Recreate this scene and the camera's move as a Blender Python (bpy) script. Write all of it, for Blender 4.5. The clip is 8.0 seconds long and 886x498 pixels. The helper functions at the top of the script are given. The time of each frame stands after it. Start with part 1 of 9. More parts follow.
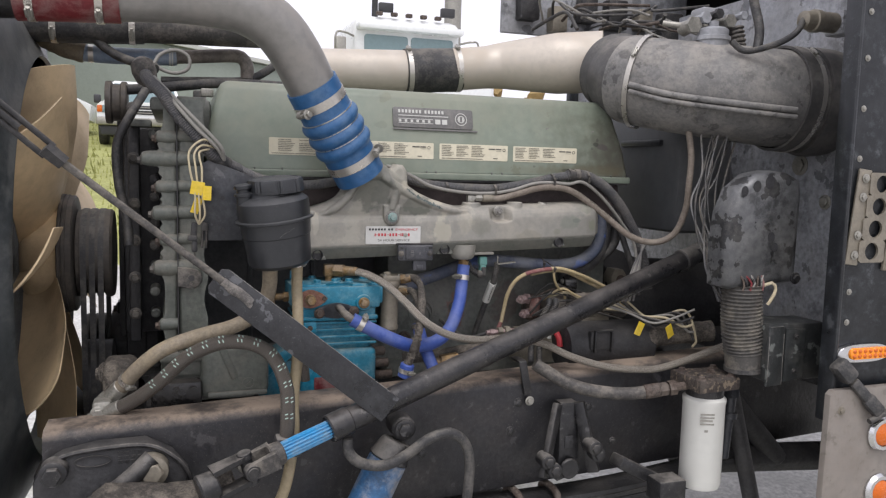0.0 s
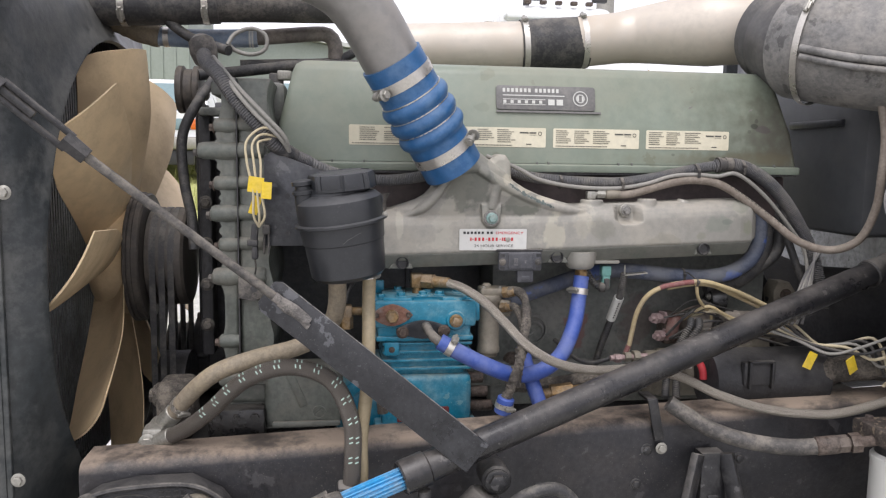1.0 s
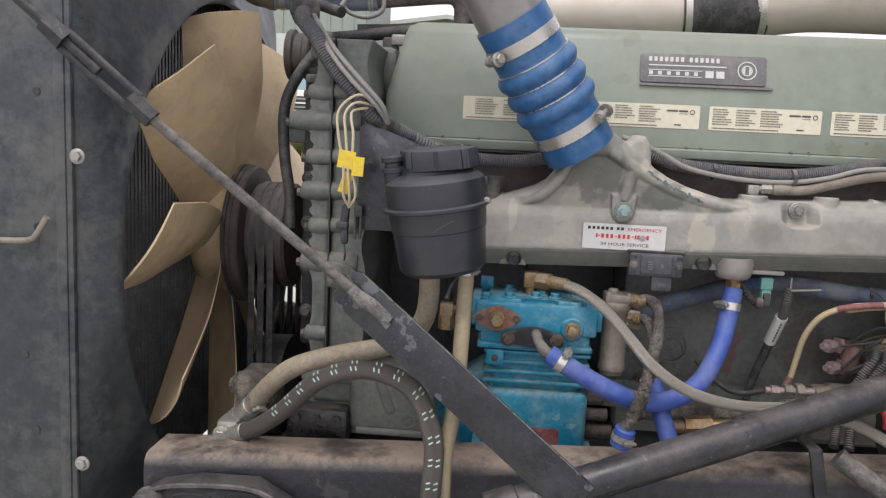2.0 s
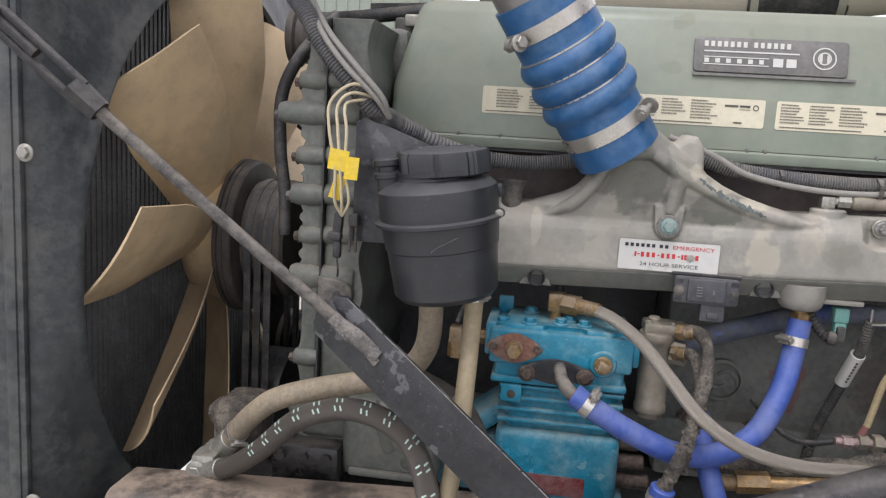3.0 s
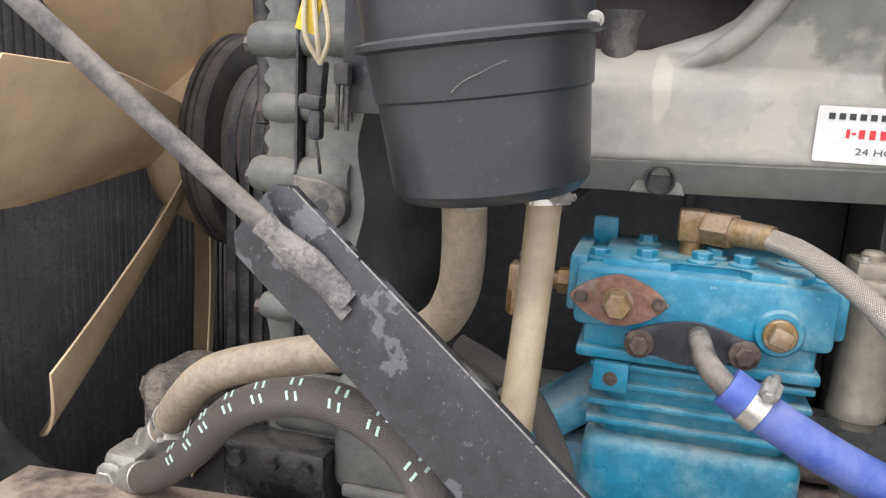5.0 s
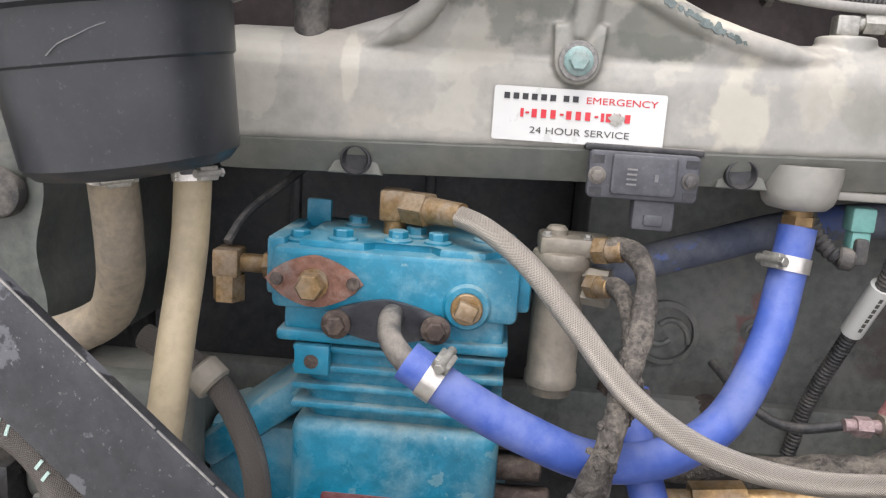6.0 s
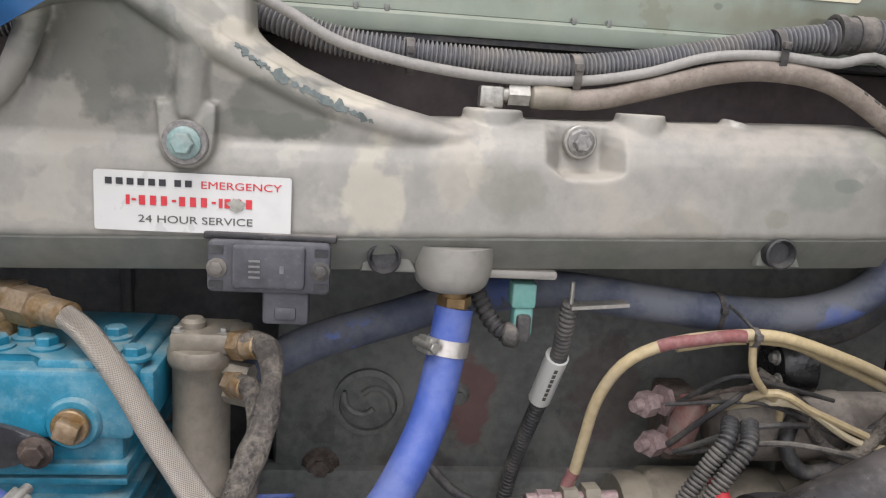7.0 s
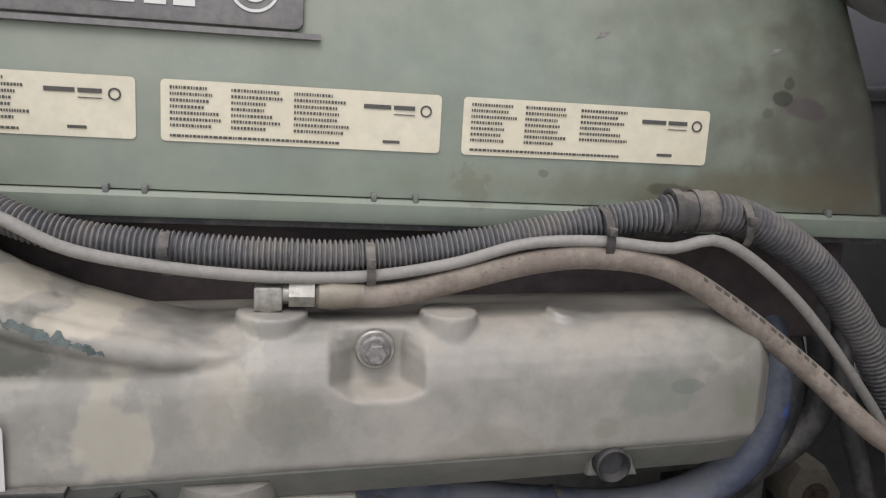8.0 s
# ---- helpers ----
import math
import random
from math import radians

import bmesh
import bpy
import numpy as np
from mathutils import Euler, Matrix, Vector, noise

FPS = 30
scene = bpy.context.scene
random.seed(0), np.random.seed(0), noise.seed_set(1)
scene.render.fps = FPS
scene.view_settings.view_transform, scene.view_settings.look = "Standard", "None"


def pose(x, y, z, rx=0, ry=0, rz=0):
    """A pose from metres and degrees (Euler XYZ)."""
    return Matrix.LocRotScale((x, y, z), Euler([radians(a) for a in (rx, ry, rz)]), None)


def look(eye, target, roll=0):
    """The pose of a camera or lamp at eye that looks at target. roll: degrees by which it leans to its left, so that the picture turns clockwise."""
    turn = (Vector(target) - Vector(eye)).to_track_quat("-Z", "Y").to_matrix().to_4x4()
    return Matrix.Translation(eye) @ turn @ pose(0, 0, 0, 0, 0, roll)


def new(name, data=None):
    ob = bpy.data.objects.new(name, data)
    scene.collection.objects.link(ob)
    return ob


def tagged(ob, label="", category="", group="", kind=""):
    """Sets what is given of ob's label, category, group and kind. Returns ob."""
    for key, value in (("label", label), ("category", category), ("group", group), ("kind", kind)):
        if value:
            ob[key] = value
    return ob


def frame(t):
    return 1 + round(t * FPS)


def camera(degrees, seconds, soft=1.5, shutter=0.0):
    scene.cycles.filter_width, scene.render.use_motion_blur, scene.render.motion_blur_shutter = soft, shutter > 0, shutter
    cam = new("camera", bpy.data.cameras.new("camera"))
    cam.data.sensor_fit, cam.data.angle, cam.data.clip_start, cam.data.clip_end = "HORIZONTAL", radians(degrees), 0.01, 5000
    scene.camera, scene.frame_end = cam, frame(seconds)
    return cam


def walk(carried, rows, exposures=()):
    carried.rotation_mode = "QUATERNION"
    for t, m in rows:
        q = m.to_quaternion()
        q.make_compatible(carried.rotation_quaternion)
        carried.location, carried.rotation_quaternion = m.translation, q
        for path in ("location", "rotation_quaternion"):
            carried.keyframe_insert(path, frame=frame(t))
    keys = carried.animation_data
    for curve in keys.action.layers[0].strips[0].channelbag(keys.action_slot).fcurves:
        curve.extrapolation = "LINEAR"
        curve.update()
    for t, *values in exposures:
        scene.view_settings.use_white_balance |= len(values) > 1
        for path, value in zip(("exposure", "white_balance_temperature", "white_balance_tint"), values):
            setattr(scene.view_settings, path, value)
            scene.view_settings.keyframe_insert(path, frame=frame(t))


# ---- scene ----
cam = camera(59.5, 8.0, soft=1.25)
PATH = [
    (0, (-0.093, -1.815, 1.594), (0.563, 0.063, 1.388), 1.5),
    (0.5, (0.012, -1.658, 1.588), (0.561, 0.252, 1.367), 1.3),
    (1, (0.096, -1.529, 1.59), (0.371, 0.438, 1.36), 0.8),
    (1.5, (0.142, -1.418, 1.577), (0.183, 0.565, 1.323), 1.2),
    (1.7, (0.17, -1.373, 1.568), (0.112, 0.609, 1.31), 1.9),
    (2.8, (0.237, -1.18, 1.609), (0.021, 0.782, 1.286), 3.4),
    (3, (0.243, -1.12, 1.594), (-0.026, 0.837, 1.28), 3.5),
    (3.5, (0.228, -0.9, 1.56), (-0.225, 1.015, 1.202), 3.4),
    (4, (0.209, -0.744, 1.503), (-0.345, 1.137, 1.109), 3.0),
    (4.2, (0.207, -0.717, 1.484), (-0.372, 1.155, 1.083), 2.9),
    (5.3, (0.246, -0.665, 1.440), (-0.148, 1.246, 1.031), 3.5),
    (5.5, (0.268, -0.657, 1.433), (-0.025, 1.281, 1.035), 3.8),
    (6, (0.345, -0.644, 1.441), (0.234, 1.314, 1.052), 3.8),
    (6.5, (0.428, -0.613, 1.46), (0.485, 1.348, 1.068), 3.5),
    (7, (0.529, -0.572, 1.517), (0.749, 1.378, 1.131), 3.6),
    (7.5, (0.603, -0.519, 1.59), (0.898, 1.422, 1.207), 3.4),
    (8, (0.654, -0.466, 1.657), (1.0, 1.466, 1.274), 3.4),
]
walk(cam, [(t, look(eye, target, roll)) for t, eye, target, roll in PATH],
     exposures=[(0.0, 0.38), (0.5, 0.62), (1.0, 0.68), (1.5, 0.57), (3.0, 0.65), (3.5, 0.88), (4.0, 1.30), (4.2, 1.38), (5.5, 1.42), (6.0, 1.32), (6.5, 1.22), (7.0, 0.92), (7.5, 0.58), (8.0, 0.4)])

# ---- world and light: overcast daylight ----
world = bpy.data.worlds.new("overcast_sky")
scene.world = world
world.use_nodes = True
wn, wl = world.node_tree.nodes, world.node_tree.links
sky = wn.new("ShaderNodeTexSky")
sky.sky_type = "NISHITA"
sky.sun_disc = False
sky.sun_elevation = radians(48)
sky.sun_rotation = radians(200)
sky.air_density, sky.dust_density = 1.0, 4.0
grey = wn.new("ShaderNodeHueSaturation")
grey.inputs["Saturation"].default_value = 0.12
cloud = wn.new("ShaderNodeMix")
cloud.data_type = "RGBA"
cloud.inputs["Factor"].default_value = 0.65
cloud.inputs["B"].default_value = (8.9, 8.7, 9.9, 1)
wl.new(sky.outputs["Color"], grey.inputs["Color"])
wl.new(grey.outputs["Color"], cloud.inputs["A"])
wl.new(cloud.outputs["Result"], wn["Background"].inputs["Color"])
wn["Background"].inputs["Strength"].default_value = 0.12
sun_data = bpy.data.lights.new("sun", "SUN")
sun_data.energy, sun_data.angle, sun_data.color = 1.2, radians(30), (1.0, 0.955, 0.96)
sun = new("sun", sun_data)
sun.matrix_basis = look((0, 0, 0), (0.15, 0.45, -1.0))


# ---- materials ----
def srgb(r, g, b):
    f = lambda c: c / 12.92 if c <= 0.04045 else ((c + 0.055) / 1.055) ** 2.4
    return (f(r / 255), f(g / 255), f(b / 255))


DUST = (0.27, 0.252, 0.225)


def mat(name, col, rough=0.6, metal=0.0, var=0.25, scale=40.0, dust=0.0, dustcol=DUST, up=0.0, bump=0.15,
        stain=0.0, staincol=(0.02, 0.018, 0.015), stain_scale=9.0, rand=0.0, spec=0.5, speck=0.0, speckcol=(0.30, 0.28, 0.25), speck_scale=320.0, edge=0.09, patch=0.0, patchcol=(0.3, 0.3, 0.3), patch_scale=6.0, patch_at=0.56):
    """A procedural surface: grain and blotches in the colour, dust that settles, stains, fine relief."""
    m = bpy.data.materials.new(name)
    m.use_nodes = True
    n, l = m.node_tree.nodes, m.node_tree.links
    b = n["Principled BSDF"]
    tc = n.new("ShaderNodeTexCoord")

    def noise_tex(sc, detail=5.0, rgh=0.6):
        t = n.new("ShaderNodeTexNoise")
        t.inputs["Scale"].default_value, t.inputs["Detail"].default_value = sc, detail
        t.inputs["Roughness"].default_value = rgh
        l.new(tc.outputs["Object"], t.inputs["Vector"])
        return t

    def mix(fac, a, bb):
        x = n.new("ShaderNodeMix")
        x.data_type = "RGBA"
        for key, v in (("Factor", fac), ("A", a), ("B", bb)):
            if isinstance(v, bpy.types.NodeSocket):
                l.new(v, x.inputs[key])
            else:
                x.inputs[key].default_value = v if key == "Factor" else (*v, 1)
        return x.outputs["Result"]

    def remap(sock, lo, hi, to_lo=0.0, to_hi=1.0):
        r = n.new("ShaderNodeMapRange")
        r.inputs["From Min"].default_value, r.inputs["From Max"].default_value = lo, hi
        r.inputs["To Min"].default_value, r.inputs["To Max"].default_value = to_lo, to_hi
        l.new(sock, r.inputs["Value"])
        return r.outputs["Result"]

    fine, broad = noise_tex(scale * 4), noise_tex(scale / 3, 4.0, 0.65)
    dark = tuple(c * (1 - var) for c in col)
    light = tuple(min(1.0, c * (1 + var)) for c in col)
    c = mix(remap(fine.outputs["Fac"], 0.34, 0.66), dark, light)
    c = mix(remap(broad.outputs["Fac"], 0.42, 0.62, 0.0, min(0.9, 1.6 * var + 0.1)), c, tuple(x * (1 - 0.9 * var) for x in col))
    if rand:
        oi = n.new("ShaderNodeObjectInfo")
        c = mix(remap(oi.outputs["Random"], 0, 1, 0, rand), c, tuple(x * 0.45 for x in col))
    if stain:
        st = noise_tex(stain_scale, 7.0, 0.72)
        c = mix(remap(st.outputs["Fac"], 0.57 - edge, 0.575 + edge, 0.0, stain), c, staincol)
    if patch:
        # sharp-edged rubbed or flaked patches
        pn = noise_tex(patch_scale, 6.0, 0.55)
        c = mix(remap(pn.outputs["Fac"], patch_at, patch_at + 0.012, 0.0, patch), c, patchcol)
    rough_out = remap(broad.outputs["Fac"], 0.35, 0.65, max(0.05, rough - 0.12), min(1, rough + 0.12))
    if dust or up:
        dn = noise_tex(scale / 2, 7.0, 0.75)
        f = remap(dn.outputs["Fac"], 0.46, 0.62, 0.0, min(1.0, dust * 1.4))
        if up:
            g = n.new("ShaderNodeNewGeometry")
            sx = n.new("ShaderNodeSeparateXYZ")
            l.new(g.outputs["Normal"], sx.inputs[0])
            u = remap(sx.outputs["Z"], 0.2, 0.9, 0.0, up)
            mm = n.new("ShaderNodeMath")
            mm.operation = "MULTIPLY_ADD"
            mm.use_clamp = True
            l.new(u, mm.inputs[0])
            l.new(remap(dn.outputs["Fac"], 0.38, 0.56, 0.2, 1.0), mm.inputs[1])
            l.new(f, mm.inputs[2])
            f = mm.outputs[0]
        c = mix(f, c, dustcol)
        r2 = n.new("ShaderNodeMix")
        l.new(f, r2.inputs[0])
        l.new(rough_out, r2.inputs[2])
        r2.inputs[3].default_value = 0.92
        rough_out = r2.outputs[0]
        if metal:
            rm = n.new("ShaderNodeMapRange")
            l.new(f, rm.inputs["Value"])
            rm.inputs["To Min"].default_value, rm.inputs["To Max"].default_value = metal, 0.0
            l.new(rm.outputs["Result"], b.inputs["Metallic"])
    else:
        b.inputs["Metallic"].default_value = metal
    if speck:
        # small chips, drips and grit, gathered in patches
        sp = noise_tex(speck_scale, 4.0, 0.6)
        gather = n.new("ShaderNodeMath")
        gather.operation = "MULTIPLY"
        l.new(remap(sp.outputs["Fac"], 0.63, 0.70, 0.0, speck * 0.8), gather.inputs[0])
        l.new(remap(broad.outputs["Fac"], 0.40, 0.62, 0.1, 1.0), gather.inputs[1])
        c = mix(gather.outputs[0], c, speckcol)
        sd = noise_tex(speck_scale * 0.4, 5.0, 0.65)
        c = mix(remap(sd.outputs["Fac"], 0.62, 0.72, 0.0, speck * 0.6), c, tuple(x * 0.45 for x in col))
    l.new(rough_out, b.inputs["Roughness"])
    l.new(c, b.inputs["Base Color"])
    b.inputs["Specular IOR Level"].default_value = spec
    if bump:
        bp = n.new("ShaderNodeBump")
        bp.inputs["Strength"].default_value, bp.inputs["Distance"].default_value = bump, 0.004
        hsum = n.new("ShaderNodeMath")
        hsum.operation = "MULTIPLY_ADD"
        l.new(broad.outputs["Fac"], hsum.inputs[0])
        hsum.inputs[1].default_value = 1.5
        l.new(fine.outputs["Fac"], hsum.inputs[2])
        l.new(hsum.outputs[0], bp.inputs["Height"])
        l.new(bp.outputs["Normal"], b.inputs["Normal"])
    return m


GREEN = mat("engine_green_paint", srgb(118, 127, 114), 0.38, var=0.07, scale=10, dust=0.2, dustcol=srgb(132, 130, 114), up=0.3, bump=0.03, stain=0.3, staincol=srgb(92, 96, 74), stain_scale=3, speck=0.15, speckcol=srgb(150, 150, 138), patch=0.35, patchcol=srgb(84, 84, 64), patch_scale=11, patch_at=0.66)
GREEN_BLOCK = mat("engine_green_grimy", srgb(100, 103, 98), 0.55, var=0.22, scale=22, dust=0.4, dustcol=srgb(118, 115, 110), up=0.4, bump=0.16, stain=0.35, staincol=srgb(66, 64, 62), stain_scale=8, speck=0.2, patch=0.25, patchcol=srgb(30, 30, 28), patch_scale=20, patch_at=0.62)
GREEN_CASE = mat("cast_green_dusty", srgb(86, 90, 84), 0.5, var=0.18, scale=22, dust=0.3, dustcol=srgb(112, 108, 99), up=0.5, bump=0.2, stain=0.55, staincol=srgb(44, 42, 38), stain_scale=7, speck=0.12)
MANI = mat("bare_cast_aluminium_dusty", srgb(137, 135, 128), 0.5, metal=0.3, var=0.07, scale=16, dust=0.35, dustcol=srgb(158, 152, 140), up=0.35, bump=0.06, stain=0.65, staincol=srgb(92, 97, 88), stain_scale=3.2, speck=0.18, speckcol=srgb(120, 122, 110), edge=0.08, patch=0.22, patchcol=srgb(184, 180, 163), patch_scale=5.5, patch_at=0.545)
ALU = mat("dull_aluminium_tube", srgb(186, 178, 166), 0.45, metal=0.22, var=0.08, scale=12, dust=0.4, dustcol=srgb(180, 168, 152), up=0.25, bump=0.03, stain=0.3, staincol=srgb(122, 116, 106), stain_scale=3, speck=0.1)
ALU_DUST = mat("dusty_plastic_elbow", srgb(104, 103, 101), 0.55, var=0.15, scale=24, dust=0.35, dustcol=srgb(144, 140, 133), up=0.5, bump=0.3, stain=0.45, staincol=srgb(58, 56, 54), stain_scale=11, speck=0.5, speckcol=srgb(190, 186, 174), edge=0.03, patch=0.7, patchcol=srgb(60, 59, 58), patch_scale=15, patch_at=0.60)
STEEL = mat("stainless_band", srgb(190, 186, 178), 0.32, metal=0.85, var=0.1, scale=60, dust=0.12, bump=0.05)
ZINC = mat("zinc_steel", srgb(150, 148, 140), 0.45, metal=0.7, var=0.2, scale=60, dust=0.25, bump=0.1)
BRASS = mat("tarnished_brass", srgb(140, 114, 76), 0.42, metal=0.6, var=0.25, scale=60, dust=0.3, bump=0.1, stain=0.5, staincol=srgb(72, 60, 46), stain_scale=20)
RUST = mat("rusty_steel", srgb(70, 58, 50), 0.75, var=0.4, scale=40, dust=0.4, dustcol=srgb(112, 104, 96), bump=0.35, stain=0.7, staincol=srgb(38, 32, 30), stain_scale=18, speck=0.2, edge=0.05)
BLACK = mat("black_paint", srgb(35, 37, 42), 0.4, var=0.25, scale=26, dust=0.1, dustcol=srgb(96, 94, 90), up=0.25, bump=0.12, stain=0.45, staincol=srgb(64, 66, 68), stain_scale=20, speck=0.3, speckcol=srgb(140, 138, 132), edge=0.05, patch=0.35, patchcol=srgb(92, 93, 95), patch_scale=24, patch_at=0.65)
BLACK_DIRTY = mat("black_paint_dirty", srgb(29, 29, 31), 0.42, var=0.35, scale=22, dust=0.09, dustcol=srgb(112, 108, 102), up=0.85, bump=0.3, stain=0.4, staincol=srgb(16, 16, 17), stain_scale=12, speck=0.45, speckcol=srgb(140, 134, 126), patch=0.4, patchcol=srgb(98, 97, 97), patch_scale=26, patch_at=0.64)
DARK = mat("grimy_dark_iron", srgb(42, 42, 44), 0.55, var=0.4, scale=24, dust=0.14, dustcol=srgb(74, 71, 67), up=0.4, bump=0.45, speck=0.2)
RUBBER = mat("black_rubber", srgb(45, 45, 46), 0.6, var=0.25, scale=50, dust=0.3, dustcol=srgb(108, 104, 97), up=0.45, bump=0.15, speck=0.12)
RUBBER_GREY = mat("dusty_grey_rubber", srgb(60, 58, 56), 0.65, var=0.25, scale=36, dust=0.4, dustcol=srgb(122, 116, 107), up=0.45, bump=0.2, speck=0.2)
TAN = mat("tan_hose_dusty", srgb(128, 118, 102), 0.7, var=0.18, scale=36, dust=0.3, dustcol=srgb(156, 142, 116), up=0.35, bump=0.18, stain=0.2, staincol=srgb(86, 76, 64), stain_scale=22, speck=0.15)
CREAM = mat("cream_wire", srgb(182, 170, 140), 0.6, var=0.12, scale=60, dust=0.2, bump=0.05)
YELLOWISH = mat("yellowed_cable", srgb(168, 152, 116), 0.6, var=0.15, scale=40, dust=0.2, bump=0.05)
GREYWIRE = mat("grey_wire", srgb(128, 126, 120), 0.6, var=0.12, scale=60, dust=0.35, bump=0.05)
LOOM = mat("grey_dusty_loom", srgb(96, 96, 97), 0.6, var=0.2, scale=50, dust=0.35, dustcol=srgb(126, 122, 114), up=0.5, bump=0.08)
SILICONE = mat("blue_silicone", srgb(38, 84, 128), 0.42, var=0.12, scale=16, dust=0.35, dustcol=srgb(96, 118, 140), up=0.3, bump=0.05, speck=0.1, speckcol=srgb(150, 165, 185))
BLUEHOSE = mat("violet_blue_heater_hose", srgb(54, 78, 148), 0.5, var=0.12, scale=20, dust=0.45, dustcol=srgb(96, 106, 146), up=0.3, bump=0.06, speck=0.1)
BLUEOLD = mat("faded_blue_hose", srgb(66, 73, 90), 0.6, var=0.2, scale=18, dust=0.5, dustcol=srgb(104, 106, 110), up=0.4, bump=0.12, stain=0.4, staincol=srgb(50, 54, 64), stain_scale=16, speck=0.15, patch=0.75, patchcol=srgb(66, 92, 158), patch_scale=13, patch_at=0.60)
TEAL = mat("turquoise_compressor_paint", srgb(24, 116, 142), 0.38, var=0.16, scale=20, dust=0.3, dustcol=srgb(128, 146, 144), up=0.6, bump=0.12, stain=0.5, staincol=srgb(20, 84, 102), stain_scale=14, speck=0.25, speckcol=srgb(150, 160, 156), patch=0.45, patchcol=srgb(120, 150, 152), patch_scale=22, patch_at=0.62)
RESERV = mat("black_moulded_plastic", srgb(34, 36, 39), 0.30, var=0.12, scale=10, dust=0.06, dustcol=srgb(88, 88, 88), up=0.4, bump=0.03, speck=0.12, speckcol=srgb(150, 150, 148))
FAN = mat("beige_fan_plastic", srgb(208, 184, 146), 0.5, var=0.10, scale=10, dust=0.35, dustcol=srgb(146, 130, 106), up=0.1, bump=0.04, stain=0.4, staincol=srgb(128, 110, 84), stain_scale=2.5, speck=0.12, speckcol=srgb(96, 80, 58))
SHROUD = mat("dark_shroud", srgb(46, 50, 51), 0.42, var=0.28, scale=16, dust=0.15, dustcol=srgb(122, 120, 113), up=0.8, bump=0.2, stain=0.2, staincol=srgb(38, 40, 42), stain_scale=14, speck=0.12, speckcol=srgb(132, 130, 124))
WHITE = mat("white_enamel", srgb(196, 196, 190), 0.35, var=0.04, scale=10, dust=0.08, bump=0.02)
LABEL = mat("cream_label", srgb(200, 194, 172), 0.6, var=0.06, scale=30, dust=0.15, dustcol=srgb(190, 180, 150), bump=0.02)
INK = mat("label_ink", srgb(74, 73, 68), 0.7, var=0.1, scale=80, bump=0.0)
INK_RED = mat("red_ink", srgb(178, 44, 52), 0.7, var=0.1, scale=80, bump=0.0)
BADGE = mat("badge_dark_grey", srgb(98, 97, 95), 0.5, metal=0.1, var=0.1, scale=40, dust=0.2, bump=0.03)
BADGE_W = mat("badge_silver", srgb(184, 184, 178), 0.45, metal=0.2, var=0.05, scale=40, bump=0.02)
YTAG = mat("yellow_tag", srgb(214, 184, 40), 0.6, var=0.12, scale=40, dust=0.15, bump=0.05)
RED = mat("red_rubber", srgb(100, 24, 30), 0.55, var=0.15, scale=30, dust=0.25, bump=0.1)
REDTIP = mat("red_boot", srgb(158, 42, 48), 0.5, var=0.1, scale=40, bump=0.05)
AMBER = mat("amber_lens", srgb(236, 140, 24), 0.25, var=0.12, scale=90, bump=0.2)
AMBER_D = mat("amber_lens_dark", srgb(196, 96, 20), 0.25, var=0.12, scale=90, bump=0.2)
CHROME = mat("chrome", srgb(205, 205, 205), 0.22, metal=1.0, var=0.05, scale=40, bump=0.02)
PANEL = mat("worn_grey_fender_paint", srgb(122, 116, 109), 0.5, var=0.10, scale=14, dust=0.35, dustcol=srgb(110, 102, 94), bump=0.1, stain=0.4, staincol=srgb(96, 90, 80), stain_scale=30, patch=0.4, patchcol=srgb(88, 82, 76), patch_scale=30, patch_at=0.62)
CAB = mat("black_cab_paint", srgb(22, 25, 29), 0.35, var=0.3, scale=14, dust=0.12, dustcol=srgb(78, 80, 82), bump=0.1, stain=0.4, staincol=srgb(70, 74, 78), stain_scale=20, speck=0.3, speckcol=srgb(140, 140, 138), edge=0.04, patch=0.3, patchcol=srgb(96, 98, 100), patch_scale=20, patch_at=0.65)
FIREWALL = mat("grimy_firewall", srgb(146, 148, 152), 0.5, var=0.3, scale=16, dust=0.2, dustcol=srgb(124, 120, 112), bump=0.25, stain=0.6, staincol=srgb(56, 57, 60), stain_scale=6, speck=0.3, edge=0.05, patch=0.6, patchcol=srgb(44, 45, 48), patch_scale=13, patch_at=0.6)
SHIELD = mat("scorched_steel_shield", srgb(96, 97, 98), 0.42, metal=0.45, var=0.3, scale=14, dust=0.15, dustcol=srgb(128, 124, 116), bump=0.15, stain=0.5, staincol=srgb(20, 20, 21), stain_scale=8, speck=0.35, edge=0.03, patch=0.8, patchcol=srgb(24, 24, 25), patch_scale=20, patch_at=0.57)
SHAFT = mat("black_shaft_paint", srgb(28, 28, 30), 0.3, var=0.2, scale=26, dust=0.07, dustcol=srgb(112, 106, 100), up=0.3, bump=0.05, speck=0.35, speckcol=srgb(170, 166, 160), patch=0.35, patchcol=srgb(112, 110, 106), patch_scale=34, patch_at=0.66)
BLUEPAINT = mat("bright_blue_paint", srgb(48, 140, 190), 0.5, var=0.15, scale=40, dust=0.2, bump=0.1, stain=0.4, staincol=srgb(150, 165, 170), stain_scale=40)
BLUEDIRTY = mat("dirty_blue_paint", srgb(46, 86, 124), 0.6, var=0.2, scale=30, dust=0.45, bump=0.2, stain=0.6, stain_scale=20)
GRIME = mat("oily_grime", srgb(74, 69, 63), 0.75, var=0.45, scale=60, dust=0.4, dustcol=srgb(130, 122, 110), bump=1.0, stain=0.6, staincol=srgb(30, 27, 24), stain_scale=34)
